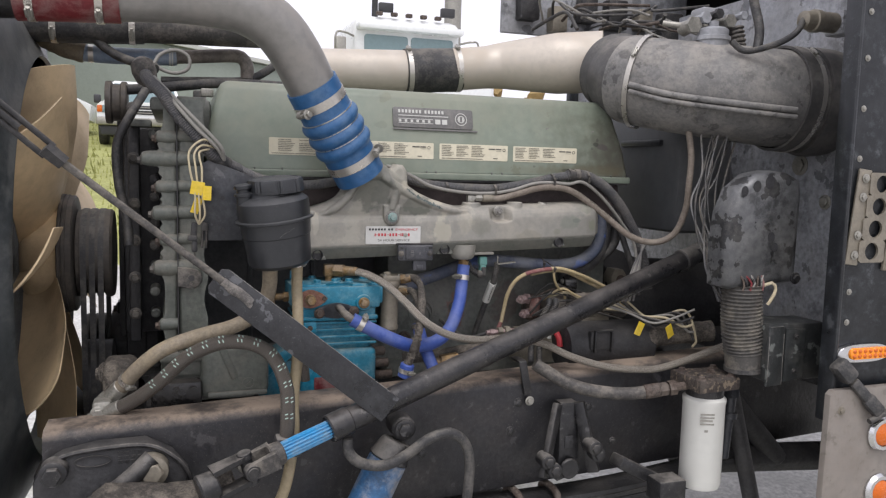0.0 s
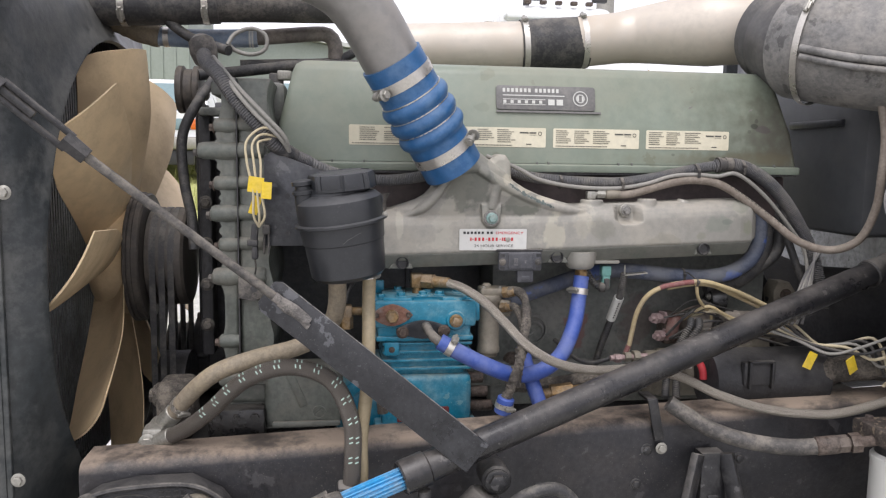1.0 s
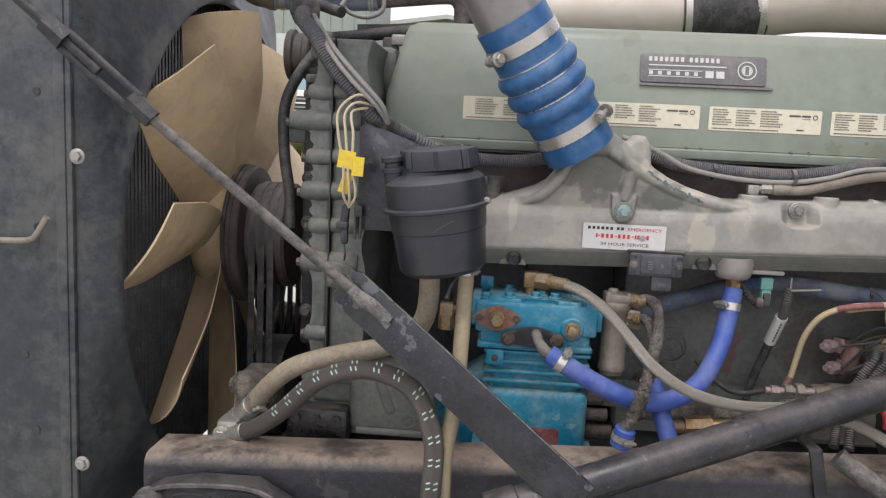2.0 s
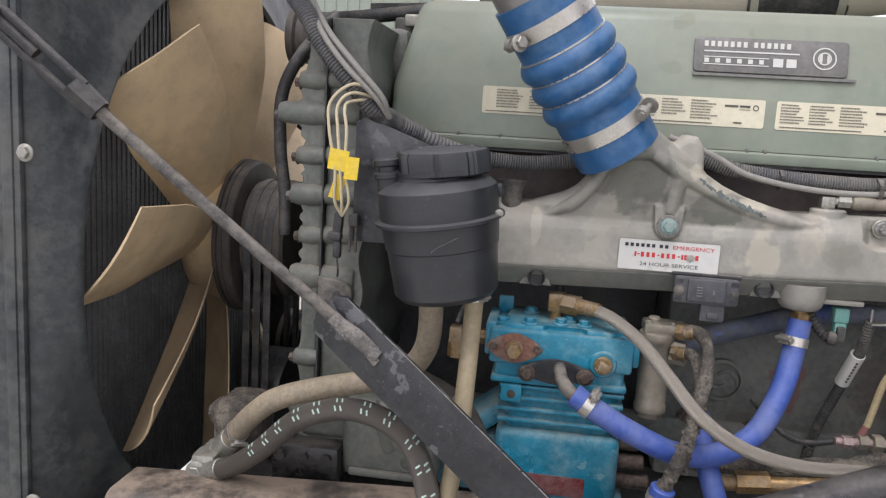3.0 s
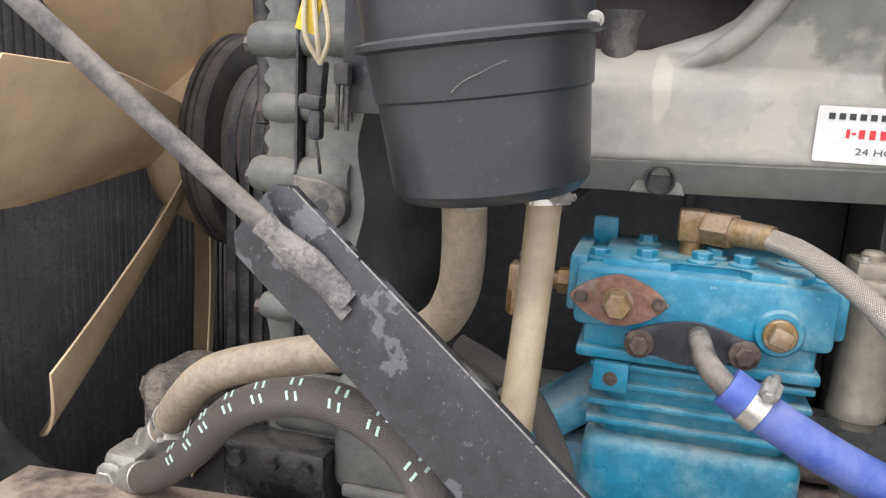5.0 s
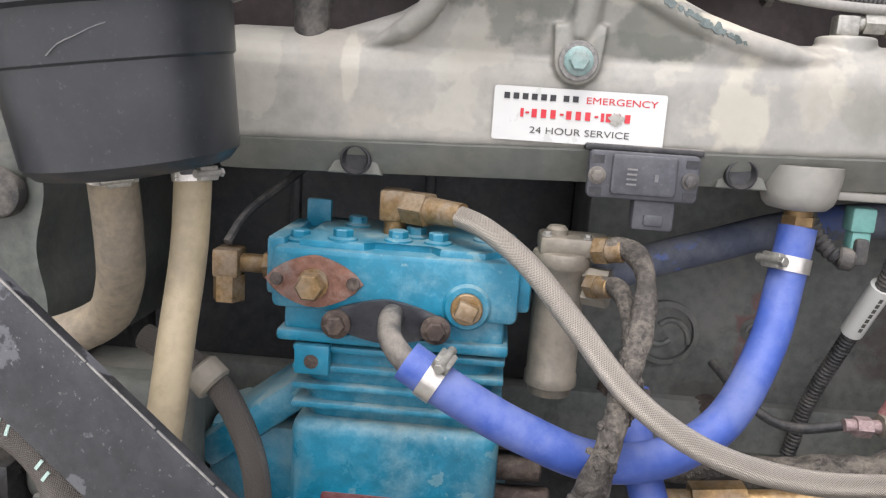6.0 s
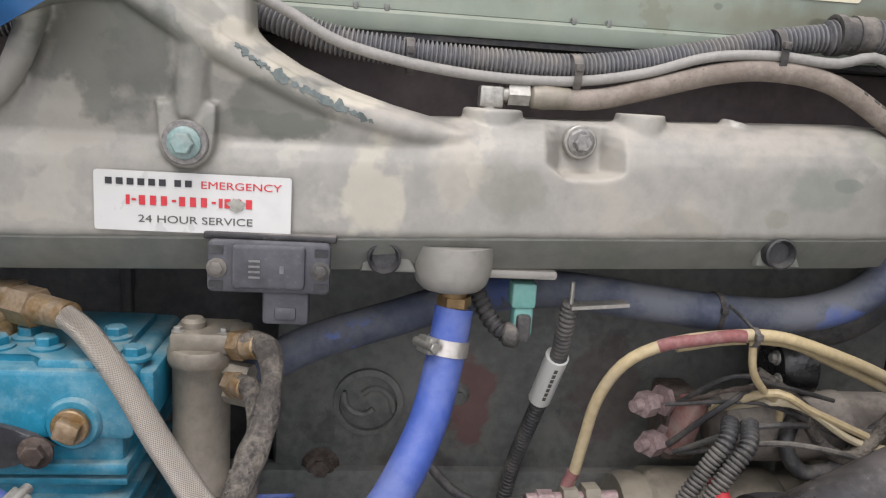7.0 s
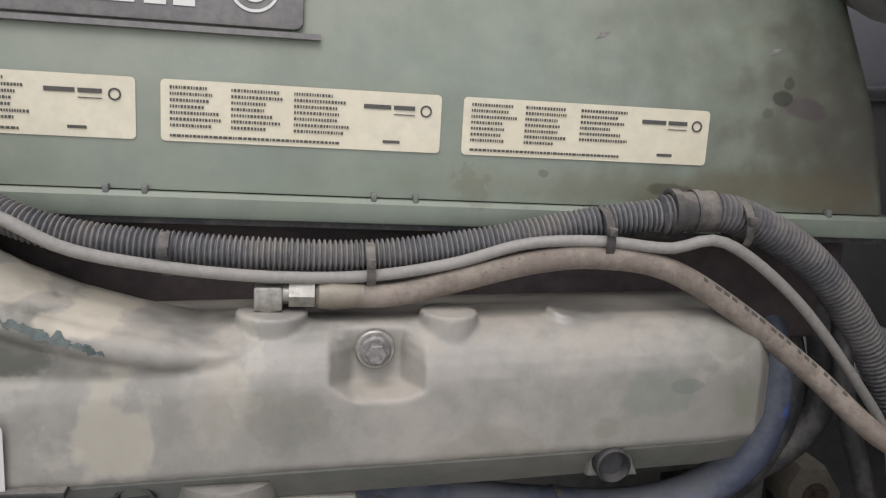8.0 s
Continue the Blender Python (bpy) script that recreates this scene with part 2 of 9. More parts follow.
SILVER = mat("cast_silver", srgb(128, 122, 110), 0.45, metal=0.4, var=0.12, scale=30, dust=0.3, dustcol=srgb(134, 126, 110), up=0.3, bump=0.15, stain=0.5, staincol=srgb(84, 78, 68), stain_scale=14)
GREENCON = mat("green_connector", srgb(98, 146, 138), 0.5, var=0.1, scale=40, dust=0.25, bump=0.05)
CORE = mat("radiator_core", srgb(104, 107, 109), 0.6, var=0.35, scale=40, dust=0.3, dustcol=srgb(84, 82, 78), bump=0.2, speck=0.2)
CORRUG = mat("grey_corrugated_sleeve", srgb(70, 68, 65), 0.7, var=0.15, scale=30, dust=0.45, dustcol=srgb(128, 122, 110), bump=0.1)
BAR = mat("chipped_black_bar", srgb(27, 28, 31), 0.35, var=0.25, scale=26, dust=0.06, dustcol=srgb(96, 96, 98), bump=0.15, stain=0.1, staincol=srgb(92, 94, 98), stain_scale=8, speck=0.4, speckcol=srgb(150, 150, 148), edge=0.015, patch=0.6, patchcol=srgb(88, 89, 92), patch_scale=19, patch_at=0.60)
WORN = mat("worn_steel_edge", srgb(118, 116, 112), 0.5, metal=0.3, var=0.3, scale=60, dust=0.3, bump=0.2)
BOLTGREEN = mat("faded_green_bolt", srgb(112, 138, 134), 0.45, var=0.2, scale=60, dust=0.3, bump=0.1)
MARK = mat("faded_white_print", srgb(158, 180, 170), 0.7, var=0.2, scale=80, bump=0.0)
BLUEDUSTY = mat("dust_greyed_blue_hose", srgb(124, 140, 160), 0.65, var=0.12, scale=18, dust=0.4, dustcol=srgb(166, 170, 172), up=0.5, bump=0.1)
PIPEGREY = mat("dusty_brown_pipe", srgb(104, 98, 92), 0.6, var=0.2, scale=24, dust=0.5, dustcol=srgb(140, 132, 122), up=0.4, bump=0.15, stain=0.4, staincol=srgb(74, 60, 52), stain_scale=16)
RUST_LIGHT = mat("light_rust_plate", srgb(122, 86, 70), 0.75, var=0.25, scale=40, dust=0.35, dustcol=srgb(120, 128, 126), bump=0.3, stain=0.5, staincol=srgb(78, 52, 44), stain_scale=26)
OILY = mat("oily_black_iron", srgb(20, 20, 21), 0.25, var=0.3, scale=30, dust=0.12, dustcol=srgb(92, 88, 82), up=0.3, bump=0.3, speck=0.3)
STICKER = mat("scuffed_white_vinyl", srgb(184, 184, 180), 0.4, var=0.06, scale=16, dust=0.2, dustcol=srgb(150, 147, 138), bump=0.03, patch=0.4, patchcol=srgb(150, 150, 144), patch_scale=50, patch_at=0.64)


def smeared(m, marks, blur=0.115):
    """Smears of grime, dust and painted shade, each with its own outline: (x, z, half width, half height, colour,
    strength).
    """
    n, l = m.node_tree.nodes, m.node_tree.links
    b = n["Principled BSDF"]
    tc = n.new("ShaderNodeTexCoord")
    wob = n.new("ShaderNodeTexNoise")
    wob.inputs["Scale"].default_value, wob.inputs["Detail"].default_value = 42.0, 8.0
    l.new(tc.outputs["Object"], wob.inputs["Vector"])
    for x, z, rx, rz, col, strength in marks:
        mp = n.new("ShaderNodeMapping")
        mp.vector_type = "TEXTURE"
        mp.inputs["Location"].default_value = (x, 0.0, z)
        mp.inputs["Scale"].default_value = (rx, 1000.0, rz)
        l.new(tc.outputs["Object"], mp.inputs["Vector"])
        ln = n.new("ShaderNodeVectorMath")
        ln.operation = "LENGTH"
        l.new(mp.outputs["Vector"], ln.inputs[0])
        ad = n.new("ShaderNodeMath")
        ad.operation = "MULTIPLY_ADD"
        l.new(wob.outputs["Fac"], ad.inputs[0])
        ad.inputs[1].default_value = 1.8
        l.new(ln.outputs["Value"], ad.inputs[2])
        mr = n.new("ShaderNodeMapRange")
        mr.inputs["From Min"].default_value, mr.inputs["From Max"].default_value = 1.665 - blur, 1.665 + blur
        mr.inputs["To Min"].default_value, mr.inputs["To Max"].default_value = strength, 0.0
        l.new(ad.outputs[0], mr.inputs["Value"])
        mx = n.new("ShaderNodeMix")
        mx.data_type = "RGBA"
        l.new(mr.outputs["Result"], mx.inputs["Factor"])
        l.new(b.inputs["Base Color"].links[0].from_socket, mx.inputs["A"])
        mx.inputs["B"].default_value = (*col, 1)
        l.new(mx.outputs["Result"], b.inputs["Base Color"])
    return m


# grey grime smears, and cream marks that lighten the crest of the neck
CASTING = smeared(MANI.copy(), [(0.358, 1.538, 0.054, 0.056, srgb(88, 91, 84), 0.62), (0.472, 1.505, 0.048, 0.030, srgb(92, 94, 86), 0.6), (0.538, 1.442, 0.030, 0.040, srgb(186, 180, 160), 0.38), (0.645, 1.452, 0.034, 0.024, srgb(118, 116, 104), 0.35), (0.78, 1.425, 0.05, 0.018, srgb(122, 118, 104), 0.35), (0.455, 1.489, 0.065, 0.013, srgb(86, 90, 82), 0.45), (0.440, 1.552, 0.024, 0.014, srgb(192, 184, 164), 0.5), (0.478, 1.533, 0.026, 0.012, srgb(192, 184, 164), 0.5), (0.525, 1.513, 0.030, 0.010, srgb(192, 184, 164), 0.5), (0.222, 1.460, 0.008, 0.034, srgb(196, 190, 172), 0.25),
                                (0.90, 1.462, 0.034, 0.020, srgb(118, 124, 114), 0.5), (0.925, 1.466, 0.016, 0.006, srgb(96, 106, 98), 0.4), (0.972, 1.452, 0.014, 0.022, srgb(118, 122, 98), 0.45), (0.865, 1.436, 0.012, 0.008, srgb(116, 116, 98), 0.35), (0.955, 1.497, 0.030, 0.016, srgb(122, 124, 112), 0.5), (0.60, 1.46, 0.022, 0.045, srgb(184, 176, 156), 0.22)])
TAN_Y = mat("yellowed_rubber_hose", srgb(138, 126, 100), 0.6, var=0.1, scale=30, dust=0.2, dustcol=srgb(150, 138, 116), up=0.3, bump=0.1, stain=0.4, staincol=srgb(92, 82, 66), stain_scale=9, speck=0.25, speckcol=srgb(84, 74, 58), edge=0.06)
HOSE_BROWN = mat("brown_dusty_hose", srgb(112, 103, 93), 0.7, var=0.15, scale=40, dust=0.35, dustcol=srgb(142, 133, 122), up=0.3, bump=0.25, stain=0.3, staincol=srgb(92, 76, 66), stain_scale=16, speck=0.9, speckcol=srgb(64, 52, 46), speck_scale=420)
# cover's right end: brown dirt, with the shadow there painted into the colour
COVER = smeared(GREEN.copy(), [(1.05, 1.66, 0.17, 0.15, srgb(82, 82, 70), 0.6), (1.10, 1.64, 0.10, 0.12, srgb(68, 62, 56), 0.65), (1.05, 1.60, 0.16, 0.022, srgb(88, 82, 66), 0.5), (0.93, 1.597, 0.20, 0.014, srgb(104, 98, 76), 0.4)], 0.55)
smeared(COVER, [(1.032, 1.664, 0.024, 0.011, srgb(74, 66, 68), 0.6), (1.012, 1.671, 0.011, 0.007, srgb(48, 50, 44), 0.7), (1.018, 1.683, 0.006, 0.006, srgb(56, 58, 50), 0.6), (1.000, 1.660, 0.007, 0.006, srgb(66, 66, 58), 0.5), (0.825, 1.606, 0.005, 0.004, srgb(82, 84, 76), 0.6),
                (0.72, 1.642, 0.008, 0.004, srgb(86, 90, 78), 0.5), (0.40, 1.70, 0.02, 0.012, srgb(104, 110, 96), 0.4), (0.925, 1.598, 0.02, 0.006, srgb(60, 60, 48), 0.6)])
RUST_HEAD = mat("flaking_rusty_cast_iron", srgb(50, 43, 38), 0.75, var=0.4, scale=40, dust=0.2, dustcol=srgb(112, 104, 96), bump=0.4, stain=0.5, staincol=srgb(36, 30, 28), stain_scale=18, speck=0.3, edge=0.05, patch=0.5, patchcol=srgb(132, 118, 98), patch_scale=70, patch_at=0.565)
ALU_GREY = mat("dull_grey_aluminium_pipe", srgb(132, 130, 126), 0.42, metal=0.4, var=0.08, scale=12, dust=0.3, dustcol=srgb(140, 134, 126), up=0.2, bump=0.03, stain=0.35, staincol=srgb(98, 96, 92), stain_scale=4, speck=0.12)


def braid_mat(name, a, b, per=260.0, shine=0.1):
    """Woven wire: two crossing sets of strands laid round the hose by its UV map."""
    m = bpy.data.materials.new(name)
    m.use_nodes = True
    n, l = m.node_tree.nodes, m.node_tree.links
    p = n["Principled BSDF"]
    uv = n.new("ShaderNodeUVMap")
    outs = []
    for sgn in (1, -1):
        mp = n.new("ShaderNodeMapping")
        mp.inputs["Rotation"].default_value = (0, 0, sgn * radians(38))
        w = n.new("ShaderNodeTexWave")
        w.inputs["Scale"].default_value = per
        l.new(uv.outputs["UV"], mp.inputs["Vector"])
        l.new(mp.outputs["Vector"], w.inputs["Vector"])
        outs.append(w.outputs["Fac"])
    mx = n.new("ShaderNodeMath")
    mx.operation = "MAXIMUM"
    l.new(outs[0], mx.inputs[0])
    l.new(outs[1], mx.inputs[1])
    mix = n.new("ShaderNodeMix")
    mix.data_type = "RGBA"
    mix.inputs["A"].default_value, mix.inputs["B"].default_value = (*a, 1), (*b, 1)
    l.new(mx.outputs[0], mix.inputs["Factor"])
    l.new(mix.outputs["Result"], p.inputs["Base Color"])
    p.inputs["Metallic"].default_value, p.inputs["Roughness"].default_value = shine, 0.4
    bp = n.new("ShaderNodeBump")
    bp.inputs["Strength"].default_value, bp.inputs["Distance"].default_value = 0.6, 0.002
    l.new(mx.outputs[0], bp.inputs["Height"])
    l.new(bp.outputs["Normal"], p.inputs["Normal"])
    return m


FLANGE = mat("green_smeared_shaded_flange", srgb(108, 109, 102), 0.55, var=0.12, scale=16, dust=0.25, dustcol=srgb(124, 120, 110), bump=0.08, stain=0.6, staincol=srgb(72, 84, 74), stain_scale=7, speck=0.2, patch=0.35, patchcol=srgb(70, 78, 70), patch_scale=16, patch_at=0.6)
GRIT = mat("grit_crusted_steel", srgb(98, 95, 92), 0.8, var=0.3, scale=70, dust=0.4, dustcol=srgb(150, 144, 136), bump=0.8, stain=0.5, staincol=srgb(52, 50, 50), stain_scale=40, speck=0.4)
INK_BLACK = mat("black_ink", srgb(34, 34, 36), 0.6, var=0.1, scale=80, bump=0.0)
HEAD = mat("brown_stained_head", srgb(72, 62, 61), 0.6, var=0.2, scale=20, dust=0.25, dustcol=srgb(96, 88, 84), bump=0.15, stain=0.5, staincol=srgb(48, 42, 42), stain_scale=6)
MOULDING = mat("dark_grey_moulding", srgb(84, 86, 88), 0.5, var=0.1, scale=8, dust=0.2, dustcol=srgb(104, 102, 98), up=0.3, bump=0.05, stain=0.3, staincol=srgb(62, 64, 66), stain_scale=4)
WORNBOX = mat("worn_black_sheet", srgb(46, 48, 48), 0.45, var=0.25, scale=20, dust=0.2, dustcol=srgb(110, 108, 102), bump=0.15, stain=0.5, staincol=srgb(36, 38, 38), stain_scale=10, speck=0.4, patch=0.7, patchcol=srgb(112, 116, 112), patch_scale=24, patch_at=0.6)
CUFF = mat("dusty_dark_rubber_cuff", srgb(74, 73, 72), 0.55, var=0.15, scale=18, dust=0.3, dustcol=srgb(116, 112, 106), up=0.6, bump=0.1, stain=0.4, staincol=srgb(46, 45, 45), stain_scale=7)
RAIL = mat("black_rail_tan_dust", srgb(33, 33, 36), 0.45, var=0.35, scale=22, dust=0.03, dustcol=srgb(134, 120, 106), up=1.0, bump=0.3, stain=0.4, staincol=srgb(20, 20, 22), stain_scale=12, speck=0.5, speckcol=srgb(140, 134, 126), patch=0.35, patchcol=srgb(72, 72, 74), patch_scale=22, patch_at=0.64)
LOOM_WORN = mat("grey_worn_loom", srgb(76, 76, 78), 0.6, var=0.2, scale=50, dust=0.3, dustcol=srgb(116, 112, 106), up=0.4, bump=0.08)
POCKET = mat("dark_grey_casting", srgb(76, 78, 80), 0.5, var=0.25, scale=20, dust=0.25, dustcol=srgb(96, 94, 90), up=0.4, bump=0.2, stain=0.4, staincol=srgb(50, 50, 50), stain_scale=9, speck=0.15)
PINKMETAL = mat("corroded_pinkish_metal", srgb(150, 130, 128), 0.55, metal=0.3, var=0.25, scale=70, dust=0.25, dustcol=srgb(160, 146, 140), bump=0.3, stain=0.4, staincol=srgb(96, 74, 70), stain_scale=40)
FADED_RED = mat("faded_red_insulation", srgb(120, 72, 70), 0.6, var=0.2, scale=60, dust=0.2, bump=0.05)

BRAID = braid_mat("steel_braid", srgb(80, 76, 70), srgb(178, 170, 158), 260.0, 0.6)
BRAID_DARK = braid_mat("dark_textile_braid", srgb(43, 40, 37), srgb(86, 80, 73))

# ---- building helpers ----
V = Vector


def thing(name, label, category, group="", kind="", at=(0, 0, 0)):
    ob = new(name)
    ob.empty_display_size = 0.05
    return tagged(ob, label, category, group, kind)


def finish(bm, sharp=38):
    bmesh.ops.recalc_face_normals(bm, faces=bm.faces[:])
    lim = radians(sharp)
    for f in bm.faces:
        f.smooth = True
    for e in bm.edges:
        if len(e.link_faces) == 2:
            e.smooth = e.calc_face_angle(0.0) < lim


def part(name, bm, material, parent=None, label="", sharp=38):
    finish(bm, sharp)
    me = bpy.data.meshes.new(name)
    bm.to_mesh(me)
    bm.free()
    me.materials.append(material)
    ob = new(name, me)
    if parent is not None:
        ob.parent = parent
    if label:
        ob["label"] = label
    return ob


def single(name, bm, material, label, category, group="", kind="", sharp=38):
    return tagged(part(name, bm, material, None, "", sharp), label, category, group, kind)


def frame_of(d):
    d = V(d).normalized()
    a = V((0, 0, 1)) if abs(d.z) < 0.9 else V((0, 1, 0))
    u = a.cross(d).normalized()
    return u, d.cross(u).normalized(), d


def box(bm, c, s, rot=None, bev=0.0, seg=2):
    m = Matrix.Translation(c) @ (rot.to_4x4() if rot is not None else Matrix.Identity(4)) @ Matrix.Diagonal((*s, 1))
    r = bmesh.ops.create_cube(bm, size=1.0, matrix=m)
    if bev:
        es = list({e for v in r["verts"] for e in v.link_edges})
        bmesh.ops.bevel(bm, geom=es, offset=min(bev, 0.45 * min(s)), segments=seg, affect="EDGES", profile=0.5)
    return bm


def rings(bm, loops, cap0=True, cap1=True, uv=None):
    """Skin a list of closed loops of points."""
    vs = [[bm.verts.new(p) for p in lp] for lp in loops]
    k = len(vs[0])
    for i, (a, b) in enumerate(zip(vs, vs[1:])):
        for j in range(k):
            f = bm.faces.new((a[j], a[(j + 1) % k], b[(j + 1) % k], b[j]))
            if uv:
                lay, vv, r = uv
                for lp, (uu, w) in zip(f.loops, ((j, i), (j + 1, i), (j + 1, i + 1), (j, i + 1))):
                    lp[lay].uv = (uu / k * 2 * math.pi * r, vv[w])
    if cap0:
        bm.faces.new(vs[0][::-1])
    if cap1:
        bm.faces.new(vs[-1])
    return bm


def circle(c, u, v, r, seg, r2=None):
    c, r2 = V(c), r if r2 is None else r2
    return [c + u * (r * math.cos(2 * math.pi * k / seg)) + v * (r2 * math.sin(2 * math.pi * k / seg)) for k in range(seg)]


def cyl(bm, p0, p1, r0, r1=None, seg=20, bev=0.0):
    p0, p1 = V(p0), V(p1)
    r1 = r0 if r1 is None else r1
    u, v, d = frame_of(p1 - p0)
    if bev:
        return rings(bm, [circle(p0, u, v, r0 - bev, seg), circle(p0 + d * bev, u, v, r0, seg), circle(p1 - d * bev, u, v, r1, seg), circle(p1, u, v, r1 - bev, seg)])
    return rings(bm, [circle(p0, u, v, r0, seg), circle(p1, u, v, r1, seg)])


def lathe(bm, prof, origin, axis=(0, 0, 1), seg=32, cap=True):
    """prof: (radius, height along the axis) rows."""
    u, v, d = frame_of(axis)
    return rings(bm, [circle(V(origin) + d * h, u, v, max(r, 1e-4), seg) for r, h in prof], cap, cap)


def smooth_path(pts, step=0.012):
    """A Catmull-Rom line through the points, in even steps."""
    P = [V(p) for p in pts]
    if len(P) == 2:
        n = max(2, int((P[1] - P[0]).length / step))
        return [P[0].lerp(P[1], i / n) for i in range(n + 1)]
    P = [P[0] * 2 - P[1]] + P + [P[-1] * 2 - P[-2]]
    fine = []
    for a, b, c, d in zip(P, P[1:], P[2:], P[3:]):
        for i in range(24):
            t = i / 24
            fine.append(0.5 * ((2 * b) + (c - a) * t + (2 * a - 5 * b + 4 * c - d) * t * t + (3 * b - a - 3 * c + d) * t ** 3))
    fine.append(P[-2])
    acc = [0.0]
    for a, b in zip(fine, fine[1:]):
        acc.append(acc[-1] + (b - a).length)
    n = max(3, int(acc[-1] / step))
    out, j = [], 0
    for i in range(n + 1):
        s = acc[-1] * i / n
        while j < len(acc) - 2 and acc[j + 1] < s:
            j += 1
        out.append(fine[j].lerp(fine[j + 1], (s - acc[j]) / max(1e-9, acc[j + 1] - acc[j])))
    return out


def tube(bm, pts, r, seg=12, step=0.012, wob=0.0, prof=None):
    """A hose along a smooth line. prof(s, length): the radius's factor along it."""
    line = smooth_path(pts, step)
    lay = bm.loops.layers.uv.verify()
    d = (line[1] - line[0]).normalized()
    u = frame_of(d)[0]
    loops, acc, s = [], [], 0.0
    total = sum((b - a).length for a, b in zip(line, line[1:]))
    for i, p in enumerate(line):
        d = (line[min(i + 1, len(line) - 1)] - line[max(i - 1, 0)]).normalized()
        u = (u - d * u.dot(d)).normalized()
        v = d.cross(u)
        if i:
            s += (p - line[i - 1]).length
        rr = r * (prof(s, total) if prof else 1.0)
        if wob:
            rr *= 1 + wob * noise.noise(p * 60)
        acc.append(s)
        loops.append(circle(p, u, v, rr, seg))
    return rings(bm, loops, True, True, (lay, acc, r))


def corrugated(bm, pts, r, pitch=0.006, depth=0.12, seg=14):
    return tube(bm, pts, r, seg, pitch / 6, 0.0, lambda s, t: 1 - depth * (0.5 + 0.5 * math.cos(2 * math.pi * s / pitch)) ** 2)


def at_path(pts, s, step=0.004):
    """The place and way at the share s of a smooth line."""
    line = smooth_path(pts, step)
    i = min(len(line) - 2, int(s * (len(line) - 1)))
    return line[i], (line[i + 1] - line[i]).normalized()


def prism(bm, outline, o, u, v, depth, bev=0.0):
    """An outline of (a, b) in the plane o + a u + b v, made thick by depth along u x v (towards the outline's front)."""
    o, u, v = V(o), V(u).normalized(), V(v).normalized()
    w = u.cross(v).normalized() * depth
    a = [bm.verts.new(o + u * p + v * q) for p, q in outline]
    b = [bm.verts.new(x.co + w) for x in a]
    k = len(a)
    fs = [bm.faces.new(a[::-1]), bm.faces.new(b)]
    fs += [bm.faces.new((a[i], a[(i + 1) % k], b[(i + 1) % k], b[i])) for i in range(k)]
    if bev:
        es = [e for e in fs[1].edges]
        bmesh.ops.bevel(bm, geom=es, offset=bev, segments=2, affect="EDGES", profile=0.5)
    return bm


def rounded(w, h, r, n=4, cx=0.0, cy=0.0):
    pts = []
    for qx, qy, a0 in ((w / 2 - r, h / 2 - r, 0), (-w / 2 + r, h / 2 - r, 90), (-w / 2 + r, -h / 2 + r, 180), (w / 2 - r, -h / 2 + r, 270)):
        for i in range(n + 1):
            a = radians(a0 + 90 * i / n)
            pts.append((cx + qx + r * math.cos(a), cy + qy + r * math.sin(a)))
    return pts


def hexbolt(bm, c, axis, r=0.009, h=0.008, washer=True):
    """A flanged hexagon head standing on c along the axis."""
    u, v, d = frame_of(axis)
    c = V(c)
    if washer:
        rings(bm, [circle(c, u, v, r * 1.45, 18), circle(c + d * h * 0.22, u, v, r * 1.45, 18), circle(c + d * h * 0.35, u, v, r * 1.2, 18)])
    rings(bm, [circle(c + d * h * 0.3, u, v, r, 6), circle(c + d * h * 0.9, u, v, r, 6), circle(c + d * h, u, v, r * 0.86, 6)])
    return bm


def band(bm, c, axis, r, w, t=0.0012, seg=36):
    u, v, d = frame_of(axis)
    c = V(c)
    lo, hi = c - d * w / 2, c + d * w / 2
    loops = [circle(lo, u, v, r, seg), circle(lo, u, v, r + t, seg), circle(hi, u, v, r + t, seg), circle(hi, u, v, r, seg)]
    rings(bm, loops, False, False)
    return bm


def clamp(parent, c, axis, r, w=0.014, screw=(0, -1, 0), label="steel worm clamp"):
    """A worm-drive clamp: band, and a housing with its screw at the side given."""
    b = part("clamp_band", band(bmesh.new(), c, axis, r, w), STEEL, parent, label)
    u, v, d = frame_of(axis)
    s = V(screw)
    s = (s - d * s.dot(d)).normalized()
    tng = d.cross(s)
    bm = bmesh.new()
    rot = Matrix((tng, d, s)).transposed()
    box(bm, V(c) + s * (r + w * 0.28), (w * 1.5, w * 1.05, w * 0.6), rot, w * 0.12)
    cyl(bm, V(c) + s * (r + w * 0.4) - tng * w * 1.1, V(c) + s * (r + w * 0.4) + tng * w * 0.9, w * 0.3, seg=10)
    hexbolt(bm, V(c) + s * (r + w * 0.4) + tng * w * 0.8, tng, w * 0.34, w * 0.4, False)
    part("clamp_screw", bm, ZINC, b)
    return b


def ziptie(parent, c, d, r, w=0.005):
    bm = band(bmesh.new(), c, d, r, w, 0.0012, 20)
    u, v, dd = frame_of(d)
    box(bm, V(c) + V((0, -1, 0.3)).normalized() * (r + 0.002), (0.006, 0.006, 0.006), None, 0.001)
    return part("cable_tie", bm, RUBBER_GREY, parent)


